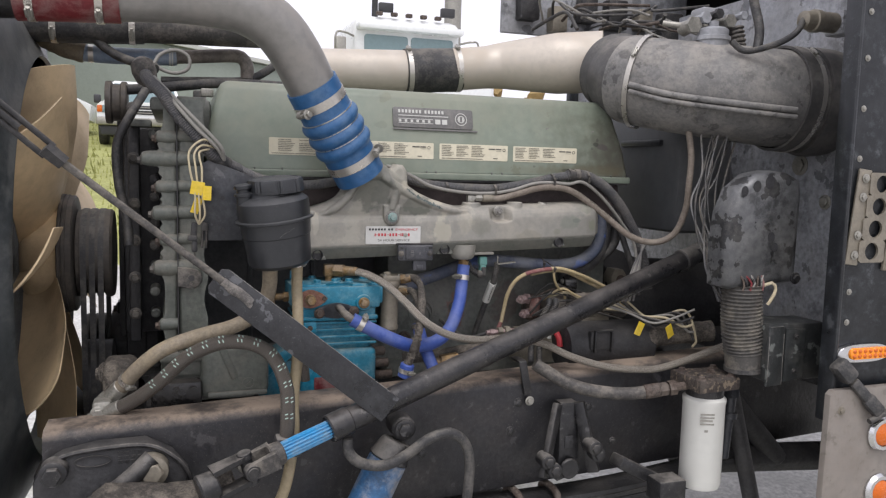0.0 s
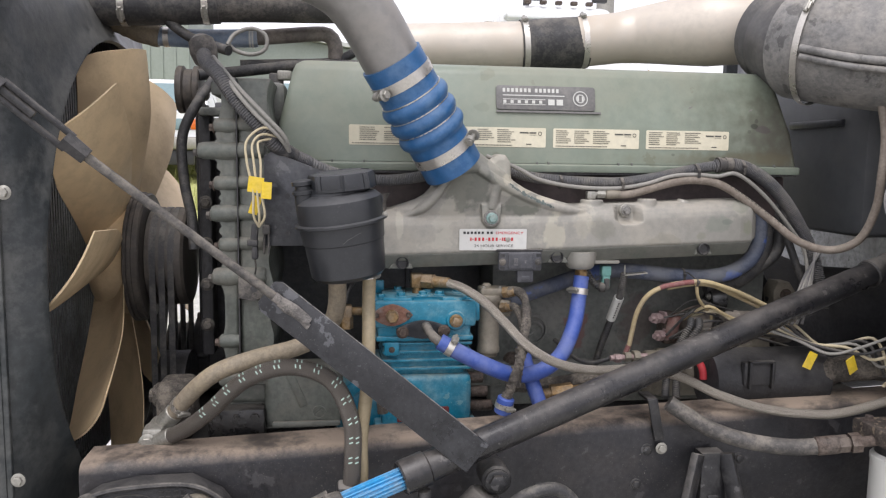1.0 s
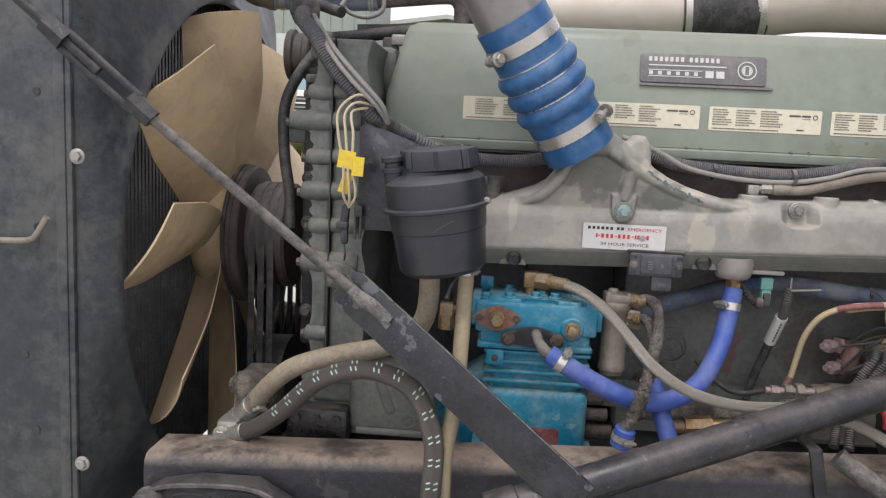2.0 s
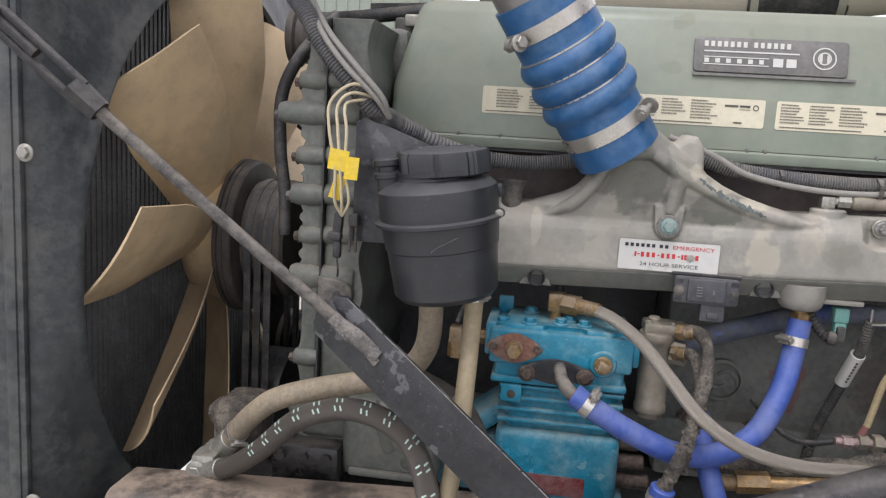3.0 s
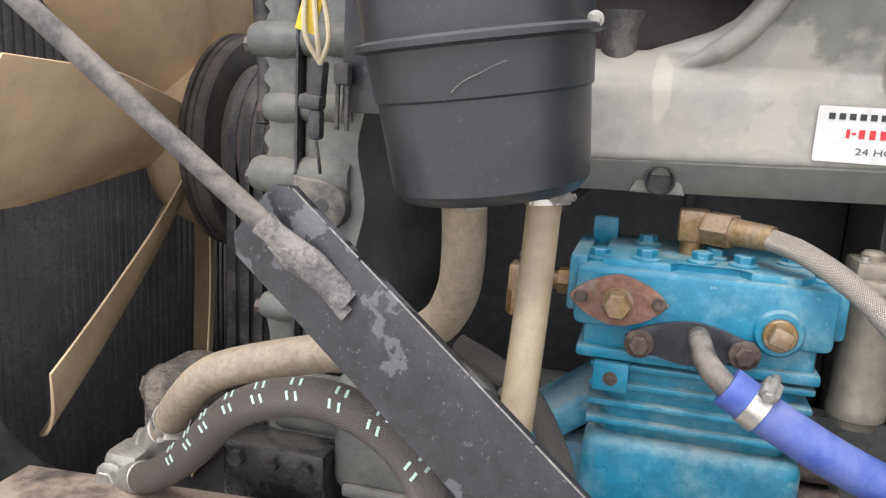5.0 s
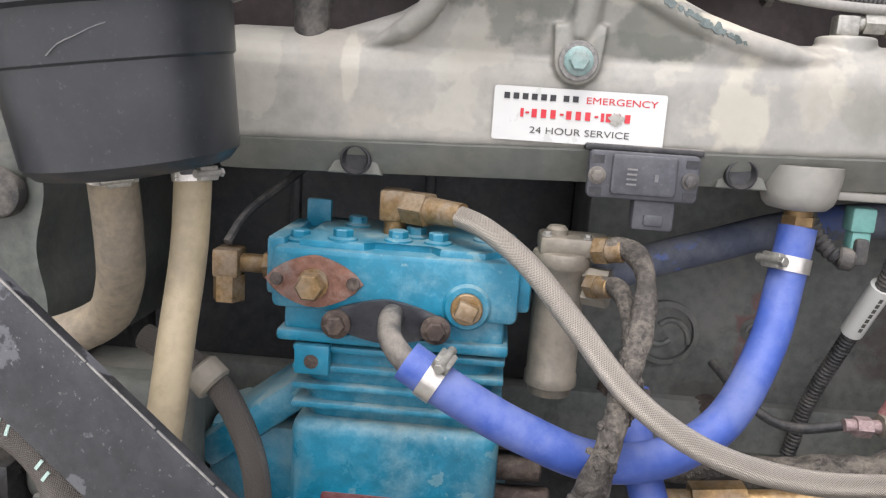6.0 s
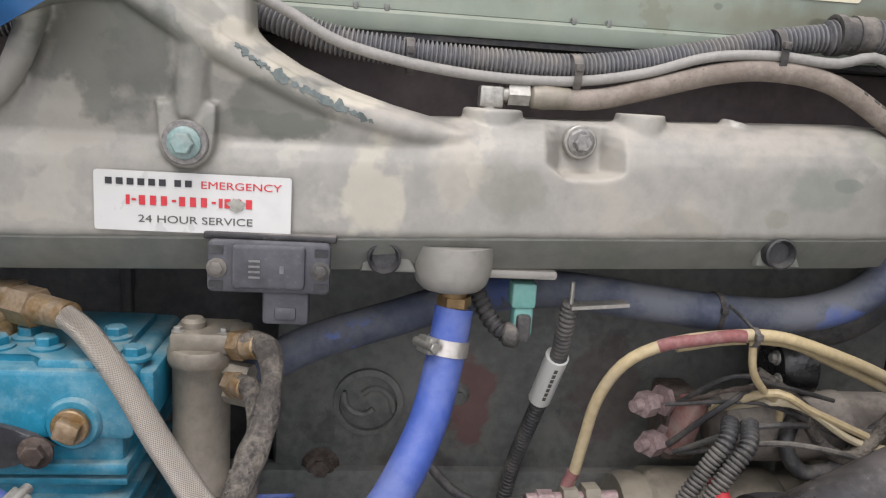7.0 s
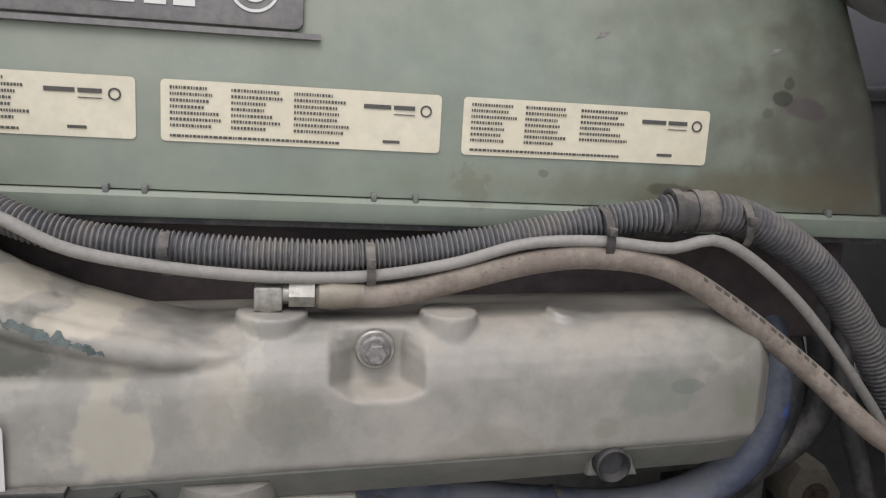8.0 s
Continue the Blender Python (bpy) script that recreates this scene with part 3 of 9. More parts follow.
def letters(text, height, material, o, u, v, parent, name="lettering", bold=0.0, wide=1.0):
    """Flat lettering in the built-in font, starting at o, running along u, with its height along v."""
    cu = bpy.data.curves.new("text", "FONT")
    cu.body, cu.size, cu.extrude, cu.offset = text, height * 1.35, 0.0002, bold
    tmp = new("text_tmp", cu)
    dg = bpy.context.evaluated_depsgraph_get()
    dg.update()
    me = bpy.data.meshes.new_from_object(tmp.evaluated_get(dg))
    bpy.data.objects.remove(tmp)
    u, v = V(u).normalized(), V(v).normalized()
    me.transform(Matrix.Translation(o) @ Matrix((u * wide, v, u.cross(v))).transposed().to_4x4())
    me.materials.clear()
    me.materials.append(material)
    ob = new(name, me)
    ob.parent = parent
    return ob


def bars(rows, o, u, v, parent, material, name="print", lift=0.0004, label=""):
    """Lines of print that cannot be read, as small flat bars: rows of (a0, a1, b, height)."""
    bm = bmesh.new()
    u, v = V(u).normalized(), V(v).normalized()
    few = len(rows) < 26
    for a0, a1, b, h in rows:
        prism(bm, [(a0, b), (a1, b), (a1, b + h), (a0, b + h)], V(o), u, v, lift)
        if few:
            part(name, bm, material, parent, label)
            bm = bmesh.new()
    if few:
        bm.free()
    else:
        part(name, bm, material, parent, label)["kind"] = "stuff"


def words(rng, a0, a1, b, h, wmin=0.004, wmax=0.012, gap=0.0025):
    out, a = [], a0
    while a < a1 - wmin:
        e = min(a1, a + rng.uniform(wmin, wmax))
        out.append((a, e, b, h))
        a = e + gap
    return out


X, Y, Z = V((1, 0, 0)), V((0, 1, 0)), V((0, 0, 1))
FRONT = V((0, -1, 0))

# ---- ground and yard ----
def ground():
    bm = bmesh.new()
    n = 60
    xs = [-140 + 280 * (i / n) for i in range(n + 1)]
    ys = [-30, -10, -4, -2, 0, 1, 2, 3, 5, 8, 12, 16, 22, 30, 45, 70, 120, 260]
    grid = []
    for y in ys:
        row = []
        for x in xs:
            z = 0.098 * (max(-3.0, min(y, 30)) + 1.4) + 0.02 * noise.noise(V((x * 0.2, y * 0.2, 0)))
            row.append(bm.verts.new((x, y, z)))
        grid.append(row)
    for a, b in zip(grid, grid[1:]):
        for i in range(n):
            bm.faces.new((a[i], a[i + 1], b[i + 1], b[i]))
    return single("ground", bm, GRAVEL, "pale gravel yard with grassy patches", "ground", kind="structure")


GRAVEL = mat("pale_gravel", srgb(186, 185, 181), 0.85, var=0.25, scale=12, bump=0.6, stain=0.6, staincol=srgb(120, 122, 84), stain_scale=0.8)
ground()


# ---- engine ----
def loop_rect(x0, x1, y0, y1, z, r=0.02, n=5):
    return [V((a, b, z)) for a, b in rounded(x1 - x0, y1 - y0, r, n, (x0 + x1) / 2, (y0 + y1) / 2)]


def rocker_cover():
    t = thing("rocker_cover", "green painted valve cover with a badge and four parts labels", "engine cover")
    bm = bmesh.new()
    rings(bm, [loop_rect(-0.020, 1.118, 0.087, 0.62, 1.584, 0.012), loop_rect(-0.018, 1.102, 0.088, 0.615, 1.655, 0.014), loop_rect(-0.016, 1.100, 0.090, 0.61, 1.664, 0.016),
               loop_rect(0.010, 1.070, 0.112, 0.58, 1.768, 0.02), loop_rect(0.016, 1.063, 0.120, 0.575, 1.782, 0.02), loop_rect(0.028, 1.05, 0.135, 0.56, 1.790, 0.02)])
    part("cover_body", bm, COVER, t)
    bm = bmesh.new()
    rings(bm, [loop_rect(-0.026, 1.124, 0.080, 0.63, 1.566, 0.01), loop_rect(-0.026, 1.124, 0.079, 0.63, 1.568, 0.01), loop_rect(-0.026, 1.124, 0.079, 0.63, 1.580, 0.01), loop_rect(-0.024, 1.122, 0.082, 0.63, 1.583, 0.01)])
    part("cover_flange", bm, GREEN, t)
    bm = bmesh.new()
    rings(bm, [loop_rect(-0.02, 1.12, 0.084, 0.62, 1.561, 0.01), loop_rect(-0.02, 1.12, 0.084, 0.62, 1.5655, 0.01)])
    part("gasket", bm, RUBBER, t, "dark rubber gasket line")
    for x in (0.09, 0.155, 0.52, 0.545, 0.70, 0.73, 0.935, 1.06):
        bm = bmesh.new()
        box(bm, (x, 0.083, 1.5845), (0.004, 0.006, 0.006), None, 0.001)
        part("flange_pip", bm, GREEN_BLOCK, t)
    # badge on the sloping upper face
    up = V((0, 0.022, 0.104)).normalized()
    o = V((0.432, 0.0937, 1.690))
    bm = bmesh.new()
    prism(bm, [(0, 0), (0.228, 0), (0.228, 0.004), (0, 0.004)], o, X, up, 0.003)
    prism(bm, rounded(0.216, 0.052, 0.006, 3, 0.108, 0.032), o + FRONT * 0.000, X, up, 0.003, 0.001)
    bg = part("badge", bm, BADGE, t, "dark grey name plate with silver lettering bars and emblem")
    of = o + X.cross(up) * 0.0034
    rows = [(0.014 + 0.0092 * k, 0.0194 + 0.0092 * k, 0.0435, 0.0082) for k in range(7)] + [(0.084 + 0.0092 * k, 0.0894 + 0.0092 * k, 0.0435, 0.0082) for k in range(6)]
    rows += [(0.014, 0.148, 0.0355, 0.0022), (0.014, 0.106, 0.0275, 0.0014), (0.014, 0.106, 0.0165, 0.0014)]
    rows += [(0.0150 + 0.0155 * k, 0.0215 + 0.0155 * k, 0.0195, 0.0066) for k in range(6)] + [(0.112 + 0.0185 * k, 0.126 + 0.0185 * k, 0.0165, 0.0125) for k in range(2)]
    bars(rows, of, X, up, bg, BADGE_W, "lettering_bar")
    bm = bmesh.new()
    band_c = of + X * 0.183 + up * 0.032
    nrm = X.cross(up)
    for r0, r1 in ((0.0165, 0.0145), (0.0095, 0.0075)):
        k = 28
        rings(bm, [circle(band_c, X, up, r0, k), circle(band_c + nrm * 0.0005, X, up, r0, k), circle(band_c + nrm * 0.0005, X, up, r1, k), circle(band_c, X, up, r1, k)], False, False)
    for sx in (-1, 1):
        prism(bm, [(-0.002, -0.006), (0.002, -0.006), (0.002, 0.006), (-0.002, 0.006)], band_c + X * 0.005 * sx, (X + up * 0.5), up, 0.0005)
    part("emblem", bm, BADGE_W, bg)
    # parts labels on the lower face
    rng = random.Random(4)
    lo = V((0, 0.001, 0.071)).normalized()
    for i, (x0, x1) in enumerate(((0.124, 0.318), (0.346, 0.539), (0.555, 0.746), (0.762, 0.952))):
        w, h = x1 - x0, 0.041
        o = V((x0, 0.0874, 1.6175))
        bm = bmesh.new()
        prism(bm, rounded(w, h, 0.003, 3, w / 2, h / 2), o, X, lo, 0.0008)
        lab = part("parts_label", bm, LABEL, t, "cream paper label with small printed columns")
        rows = []
        cols = ((0.006, 0.040), (0.046, 0.082), (0.088, 0.128)) if i else ((0.022, 0.07), (0.072, 0.12), (0.122, 0.186))
        for c0, c1 in cols:
            for k in range(7):
                if rng.random() < 0.93:
                    rows += words(rng, c0, c0 + (c1 - c0) * rng.uniform(0.6, 1), 0.0350 - 0.0042 * k, 0.0020, 0.0006, 0.0017, 0.0008)
        rows += words(rng, 0.006, 0.120, 0.003, 0.0017, 0.0008, 0.003, 0.0007)
        if i:
            rows += [(0.136, 0.155, 0.029, 0.003), (0.157, 0.172, 0.029, 0.003), (0.157, 0.172, 0.0255, 0.0006), (0.150, 0.162, 0.0055, 0.002)]
        bars(rows, o + FRONT * 0.0011, X, lo, lab, INK, "print")
        if i:
            bm = bmesh.new()
            cc = o + FRONT * 0.0011 + X * 0.180 + lo * 0.029
            rings(bm, [circle(cc, X, lo, 0.0042, 18), circle(cc + FRONT * 0.0004, X, lo, 0.0042, 18), circle(cc + FRONT * 0.0004, X, lo, 0.003, 18), circle(cc, X, lo, 0.003, 18)], False, False)
            part("emblem", bm, INK, lab)
    up2 = V((0, 0.022, 0.104)).normalized()
    for x, z in ((1.000, 1.703), (0.86, 1.706), (0.30, 1.735)):
        bm = bmesh.new()
        prism(bm, [(0, 0), (0.007, 0.002), (0.011, 0.006), (0.004, 0.005)], (x, 0.0915 + (z - 1.664) * 0.2115 - 0.0012, z), X, up2, 0.0006)
        part("paint_chip", bm, WORN, t)
    return t


rocker_cover()


BLOCK_SIDE = smeared(GREEN_BLOCK.copy(), [(0.655, 1.205, 0.034, 0.065, srgb(108, 70, 66), 0.7), (0.80, 1.22, 0.055, 0.075, srgb(84, 66, 62), 0.45), (0.60, 1.13, 0.05, 0.03, srgb(70, 60, 56), 0.4), (0.70, 1.30, 0.05, 0.02, srgb(74, 82, 72), 0.4)])


def engine_block():
    t = thing("engine_block", "grimy dark green diesel engine block and cylinder head", "engine block")
    bm = bmesh.new()
    box(bm, (0.55, 0.38, 1.515), (1.12, 0.52, 0.092), None, 0.006)
    part("cylinder_head", bm, HEAD, t, "brown-stained head under the cover")
    bm = bmesh.new()
    box(bm, (0.785, 0.40, 1.24), (0.67, 0.42, 0.44), None, 0.012)
    part("block_side", bm, BLOCK_SIDE, t)
    # guessed deep pocket behind the compressor, in a darker grey than the block
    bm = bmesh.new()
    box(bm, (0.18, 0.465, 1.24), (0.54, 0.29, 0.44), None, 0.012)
    part("pocket_wall", bm, POCKET, t, "dark grey wall set back behind the compressor")
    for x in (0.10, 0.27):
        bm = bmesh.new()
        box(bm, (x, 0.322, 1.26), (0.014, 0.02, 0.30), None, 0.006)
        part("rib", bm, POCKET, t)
    for c, size in (((0.50, 0.195, 1.10), (1.0, 0.03, 0.06)), ((0.765, 0.188, 1.42), (0.62, 0.03, 0.04))):
        bm = bmesh.new()
        box(bm, c, size, None, 0.01)
        part("ledge", bm, GREEN_BLOCK, t)
    bm = bmesh.new()
    c = V((0.547, 0.1905, 1.202))
    for r0, r1 in ((0.036, 0.030),):
        rings(bm, [circle(c, X, Z, r0, 32), circle(c + FRONT * 0.006, X, Z, r0, 32), circle(c + FRONT * 0.008, X, Z, r1, 32), circle(c, X, Z, r1, 32)], False, False)
    for q in (0.0, math.pi):
        tube(bm, [c + V((r * math.cos(a + q), -0.002, r * math.sin(a + q))) for a, r in ((-0.4, 0.029), (0.1, 0.024), (0.7, 0.019), (1.4, 0.014), (2.2, 0.010))], 0.0036, 8, 0.003)
    part("cast_emblem", bm, GREEN_BLOCK, t)
    for (x, z, r) in ((0.640, 1.212, 0.013), (0.50, 1.13, 0.020), (0.60, 1.12, 0.015)):
        bm = bmesh.new()
        cyl(bm, (x, 0.192, z), (x, 0.184, z), r, r * 0.85, 18, 0.003)
        hexbolt(bm, (x, 0.184, z), FRONT, r * 0.5, 0.006)
        part("core_plug", bm, RUST if z < 1.2 else GREEN_BLOCK, t)
    bm = bmesh.new()
    box(bm, (0.55, 0.38, 0.94), (1.1, 0.34, 0.18), None, 0.03)
    part("oil_pan", bm, DARK, t)
    return t


engine_block()


def intake_manifold():
    t = thing("intake_manifold", "dusty bare cast aluminium intake manifold with a flared neck", "intake manifold")
    bm = bmesh.new()
    # long runner: section in y, z swept along x
    def sec(x, y0, top, bot):
        bot = 1.3975 + 0.031 * (x - 0.21) + max(0.0, bot - 1.412)
        return [V((x, y, z)) for y, z in ((y0, bot + 0.006), (y0 + 0.002, bot + 0.001), (y0 + 0.03, bot), (y0 + 0.05, bot), (0.13, bot), (0.13, top - 0.004), (y0 + 0.07, top), *[(y0 + 0.041 - 0.040 * math.sin(radians(a)), top - 0.040 + 0.040 * math.cos(radians(a))) for a in (10, 24, 38, 52, 66, 80, 90)])]
    def pocket(x, y0, top, bot):
        p = sec(x, y0, top, bot)
        for q in p[7:]:
            q.y = max(q.y, y0 + 0.030)
        p[-2], p[-1] = V((x, y0 + 0.026, top - 0.040)), V((x, y0 + 0.001, top - 0.044))
        return p
    rings(bm, [sec(0.095, 0.02, 1.482, 1.408), sec(0.102, 0.006, 1.488, 1.402), sec(0.12, 0.0, 1.49, 1.40), sec(0.30, -0.002, 1.492, 1.40), sec(0.50, 0.0, 1.497, 1.402), sec(0.62, 0.006, 1.502, 1.404),
               sec(0.670, 0.008, 1.504, 1.405), pocket(0.686, 0.0085, 1.504, 1.405), pocket(0.719, 0.009, 1.505, 1.406), sec(0.734, 0.010, 1.506, 1.406), sec(0.80, 0.012, 1.508, 1.407), sec(0.955, 0.02, 1.514, 1.410), sec(0.985, 0.026, 1.512, 1.412), sec(1.002, 0.042, 1.506, 1.418), sec(1.008, 0.065, 1.49, 1.43)])
    # neck that flares from the round hose end into the runner
    top, d = V((0.322, 0.0, 1.585)), V((0.53, 0.26, -0.80)).normalized()
    u0 = (X - d * d.x).normalized()
    v0 = d.cross(u0)
    k, loops = 56, []

    def oval(z, xl, xr, y0, y1, p):
        out = []
        for i in range(k):
            a = 2 * math.pi * i / k
            c, sn = math.cos(a), math.sin(a)
            q = 1 / (abs(c) ** p + abs(sn) ** p) ** (1 / p)
            out.append(V(((xl + xr) / 2 + (xr - xl) / 2 * c * q, (y0 + y1) / 2 + (y1 - y0) / 2 * sn * q * (1 if v0.y > 0 else -1), z)))
        return out
    loops.append(circle(top - d * 0.012, u0, v0, 0.0555, k))
    loops.append(circle(top, u0, v0, 0.0575, k))
    ring0 = circle(top + d * 0.012, u0, v0, 0.0585, k)
    ovals = [oval(z, xl, xr, y0, y1, p) for z, xl, xr, y0, y1, p in ((1.566, 0.286, 0.440, -0.026, 0.088, 2.3), (1.548, 0.294, 0.457, -0.020, 0.094, 2.5), (1.533, 0.288, 0.482, -0.014, 0.098, 2.7), (1.519, 0.276, 0.515, -0.008, 0.10, 3.0),
             (1.508, 0.258, 0.552, -0.003, 0.102, 3.3), (1.499, 0.232, 0.59, 0.0006, 0.104, 3.6), (1.490, 0.205, 0.630, 0.0028, 0.106, 4.0), (1.474, 0.19, 0.65, 0.0075, 0.106, 4.0), (1.458, 0.18, 0.66, 0.014, 0.106, 4.0), (1.450, 0.18, 0.66, 0.02, 0.106, 4.0))]
    loops.append(ring0)
    loops.append([a.lerp(b, 0.45) for a, b in zip(ring0, ovals[0])])
    rings(bm, loops + ovals)
    # cast ribs down the neck
    fade = lambda s, tot: max(0.15, min(1.0, s / 0.03, (tot - s) / 0.05))
    tube(bm, [(0.324, -0.026, 1.585), (0.308, -0.017, 1.545), (0.288, -0.005, 1.512), (0.260, 0.006, 1.488), (0.220, 0.012, 1.472)], 0.0095, 14, 0.006, 0, fade)
    tube(bm, [(0.345, -0.028, 1.592), (0.380, -0.026, 1.570), (0.412, -0.016, 1.550), (0.450, -0.004, 1.530), (0.500, 0.005, 1.508), (0.560, 0.012, 1.492), (0.62, 0.02, 1.482)], 0.010, 14, 0.006, 0, fade)
    tube(bm, [(0.416, -0.012, 1.556), (0.411, -0.003, 1.525), (0.406, 0.004, 1.495)], 0.014, 14, 0.006)
    prism(bm, [(0.392, 1.548), (0.449, 1.545), (0.446, 1.585), (0.436, 1.600), (0.420, 1.602), (0.402, 1.588)], (0, 0.05, 0), X, Z, 0.05, 0.010)
    # pad with an ear for the green bolt, boss by the second bolt, boss under the elbow
    cyl(bm, (0.406, 0.02, 1.474), (0.406, -0.006, 1.474), 0.0200, 0.0190, 28, 0.001)
    prism(bm, [(-0.019, 0.0), (0.019, 0.0), (0.021, 0.028), (-0.021, 0.028)], (0.406, 0.02, 1.474), X, Z, 0.0265)
    cyl(bm, (0.752, 0.045, 1.47), (0.752, 0.045, 1.5125), 0.024, 0.020, seg=28)
    cyl(bm, (0.830, 0.052, 1.48), (0.838, 0.052, 1.5105), 0.018, 0.013, seg=24)
    cyl(bm, (0.632, 0.05, 1.47), (0.632, 0.05, 1.510), 0.026, 0.024, seg=28)
    casting = part("casting", bm, CASTING, t, "dusty cast body, smeared with grey grime")
    fuse = casting.modifiers.new("fuse", "REMESH")
    fuse.mode, fuse.voxel_size, fuse.use_smooth_shade = "VOXEL", 0.0019, True
    ease = casting.modifiers.new("ease", "SMOOTH")
    ease.factor, ease.iterations = 0.5, 4
    # sloping lower flange: old green engine paint, and downward-facing shade put into the grey
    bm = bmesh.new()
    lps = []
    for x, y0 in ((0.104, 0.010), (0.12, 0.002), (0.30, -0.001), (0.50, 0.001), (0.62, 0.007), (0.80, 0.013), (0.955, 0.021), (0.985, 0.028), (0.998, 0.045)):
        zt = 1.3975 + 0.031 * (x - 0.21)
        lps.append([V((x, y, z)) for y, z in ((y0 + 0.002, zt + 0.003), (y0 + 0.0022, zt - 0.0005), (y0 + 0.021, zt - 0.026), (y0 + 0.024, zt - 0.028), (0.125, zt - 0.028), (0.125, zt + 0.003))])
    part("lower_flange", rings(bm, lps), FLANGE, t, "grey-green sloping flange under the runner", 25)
    # bolts
    for x, y, z in ((0.406, -0.009, 1.474), (0.701, 0.033, 1.488)):
        bm = bmesh.new()
        rw = 0.0160 if x < 0.5 else 0.0135
        rings(bm, [circle((x, y + 0.005, z), X, Z, rw, 26), circle((x, y - 0.001, z), X, Z, rw, 26), circle((x, y - 0.002, z), X, Z, rw - 0.001, 26)])
        part("washer", bm, WORN if x < 0.5 else ZINC, t, "dark steel washer" if x < 0.5 else "")
        bm = bmesh.new()
        hexbolt(bm, (x, y - 0.002, z), FRONT, 0.0080 if x < 0.5 else 0.0074, 0.011)
        part("bolt", bm, BOLTGREEN if x < 0.5 else WORN, t, "flanged hexagon bolt with old green paint" if x < 0.5 else "")
    for x in (0.229, 0.550, 0.872):
        y0 = 0.0015 + 0.014 * x
        zz = (1.3825 if x < 0.8 else 1.388) + 0.031 * (x - 0.229)
        bm = bmesh.new()
        wl, wr = ((0.026, 0.022), (0.018, 0.027), (0.015, 0.024))[int(x * 3)]
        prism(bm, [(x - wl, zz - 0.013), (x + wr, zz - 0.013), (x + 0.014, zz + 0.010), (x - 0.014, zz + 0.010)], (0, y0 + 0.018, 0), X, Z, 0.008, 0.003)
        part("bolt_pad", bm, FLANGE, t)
        bm = bmesh.new()
        rings(bm, [circle((x, y0 + 0.010, zz), X, Z, 0.0130, 22), circle((x, y0 + 0.0005, zz), X, Z, 0.0130, 22), circle((x, y0 - 0.0005, zz), X, Z, 0.0115, 22), circle((x, y0 + 0.006, zz), X, Z, 0.0090, 22)])
        part("bolt", bm, DARK, t, "dark recessed bolt")
    # water outlet under the runner
    bm = bmesh.new()
    lathe(bm, [(0.0335, 0.004), (0.0325, -0.010), (0.0312, -0.020), (0.0285, -0.028), (0.024, -0.0325), (0.012, -0.0345)], (0.6055, 0.032, 1.399))
    box(bm, (0.655, 0.055, 1.379), (0.075, 0.05, 0.008), None, 0.003)
    part("outlet", bm, CASTING, t, "cream rounded outlet stub")
    # service sticker
    o = V((0.342, -0.0035, 1.409))
    bm = bmesh.new()
    prism(bm, rounded(0.138, 0.043, 0.002, 2, 0.069, 0.0215), o, X, Z, 0.0006)
    st = part("service_sticker", bm, STICKER, t, "white sticker with red and black print, scuffed")
    of = o + FRONT * 0.0009
    bars([(0.008 + 0.0074 * k + 0.0032 * (k > 5), 0.0126 + 0.0074 * k + 0.0032 * (k > 5), 0.0330, 0.0048) for k in range(8)], of, X, Z, st, INK_BLACK, "lettering_bar")
    letters("EMERGENCY", 0.0056, INK_RED, of + X * 0.0735 + Z * 0.0325, X, Z, st, wide=1.33)
    x0, digits = 0.022, []
    for wd in (0.0026, -1, 0.0062, 0.0062, 0.0062, -1, 0.0062, 0.0062, 0.0062, -1, 0.0026, 0.0062, 0.0062, 0.0062):
        if wd < 0:
            digits.append((x0, x0 + 0.0030, 0.0218, 0.0016))
            x0 += 0.0050
        else:
            digits.append((x0, x0 + min(wd, 0.0042), 0.0190, 0.0068))
            x0 += wd + 0.0014
    bars(digits, of, X, Z, st, INK_RED, "lettering_bar")
    bm = bmesh.new()
    prism(bm, [((0.0060 + 0.0016 * math.sin(5 * a)) * math.cos(a), (0.0048 + 0.001 * math.sin(7 * a)) * math.sin(a)) for a in [2 * math.pi * i / 22 for i in range(22)]], of + X * 0.099 + Z * 0.0215 + FRONT * 0.0006, X, Z, 0.0003)
    part("scuff", bm, ZINC, st)
    letters("24 HOUR SERVICE", 0.0056, INK, of + X * 0.030 + Z * 0.0065, X, Z, st, wide=1.33)
    # pressure sensor
    return t


intake_manifold()


SENSOR = mat("dusty_grey_plastic", srgb(54, 55, 60), 0.5, var=0.12, scale=20, dust=0.35, dustcol=srgb(92, 92, 94), up=0.5, bump=0.05, speck=0.25, speckcol=srgb(150, 148, 144), patch=0.3, patchcol=srgb(40, 40, 43), patch_scale=30, patch_at=0.6)


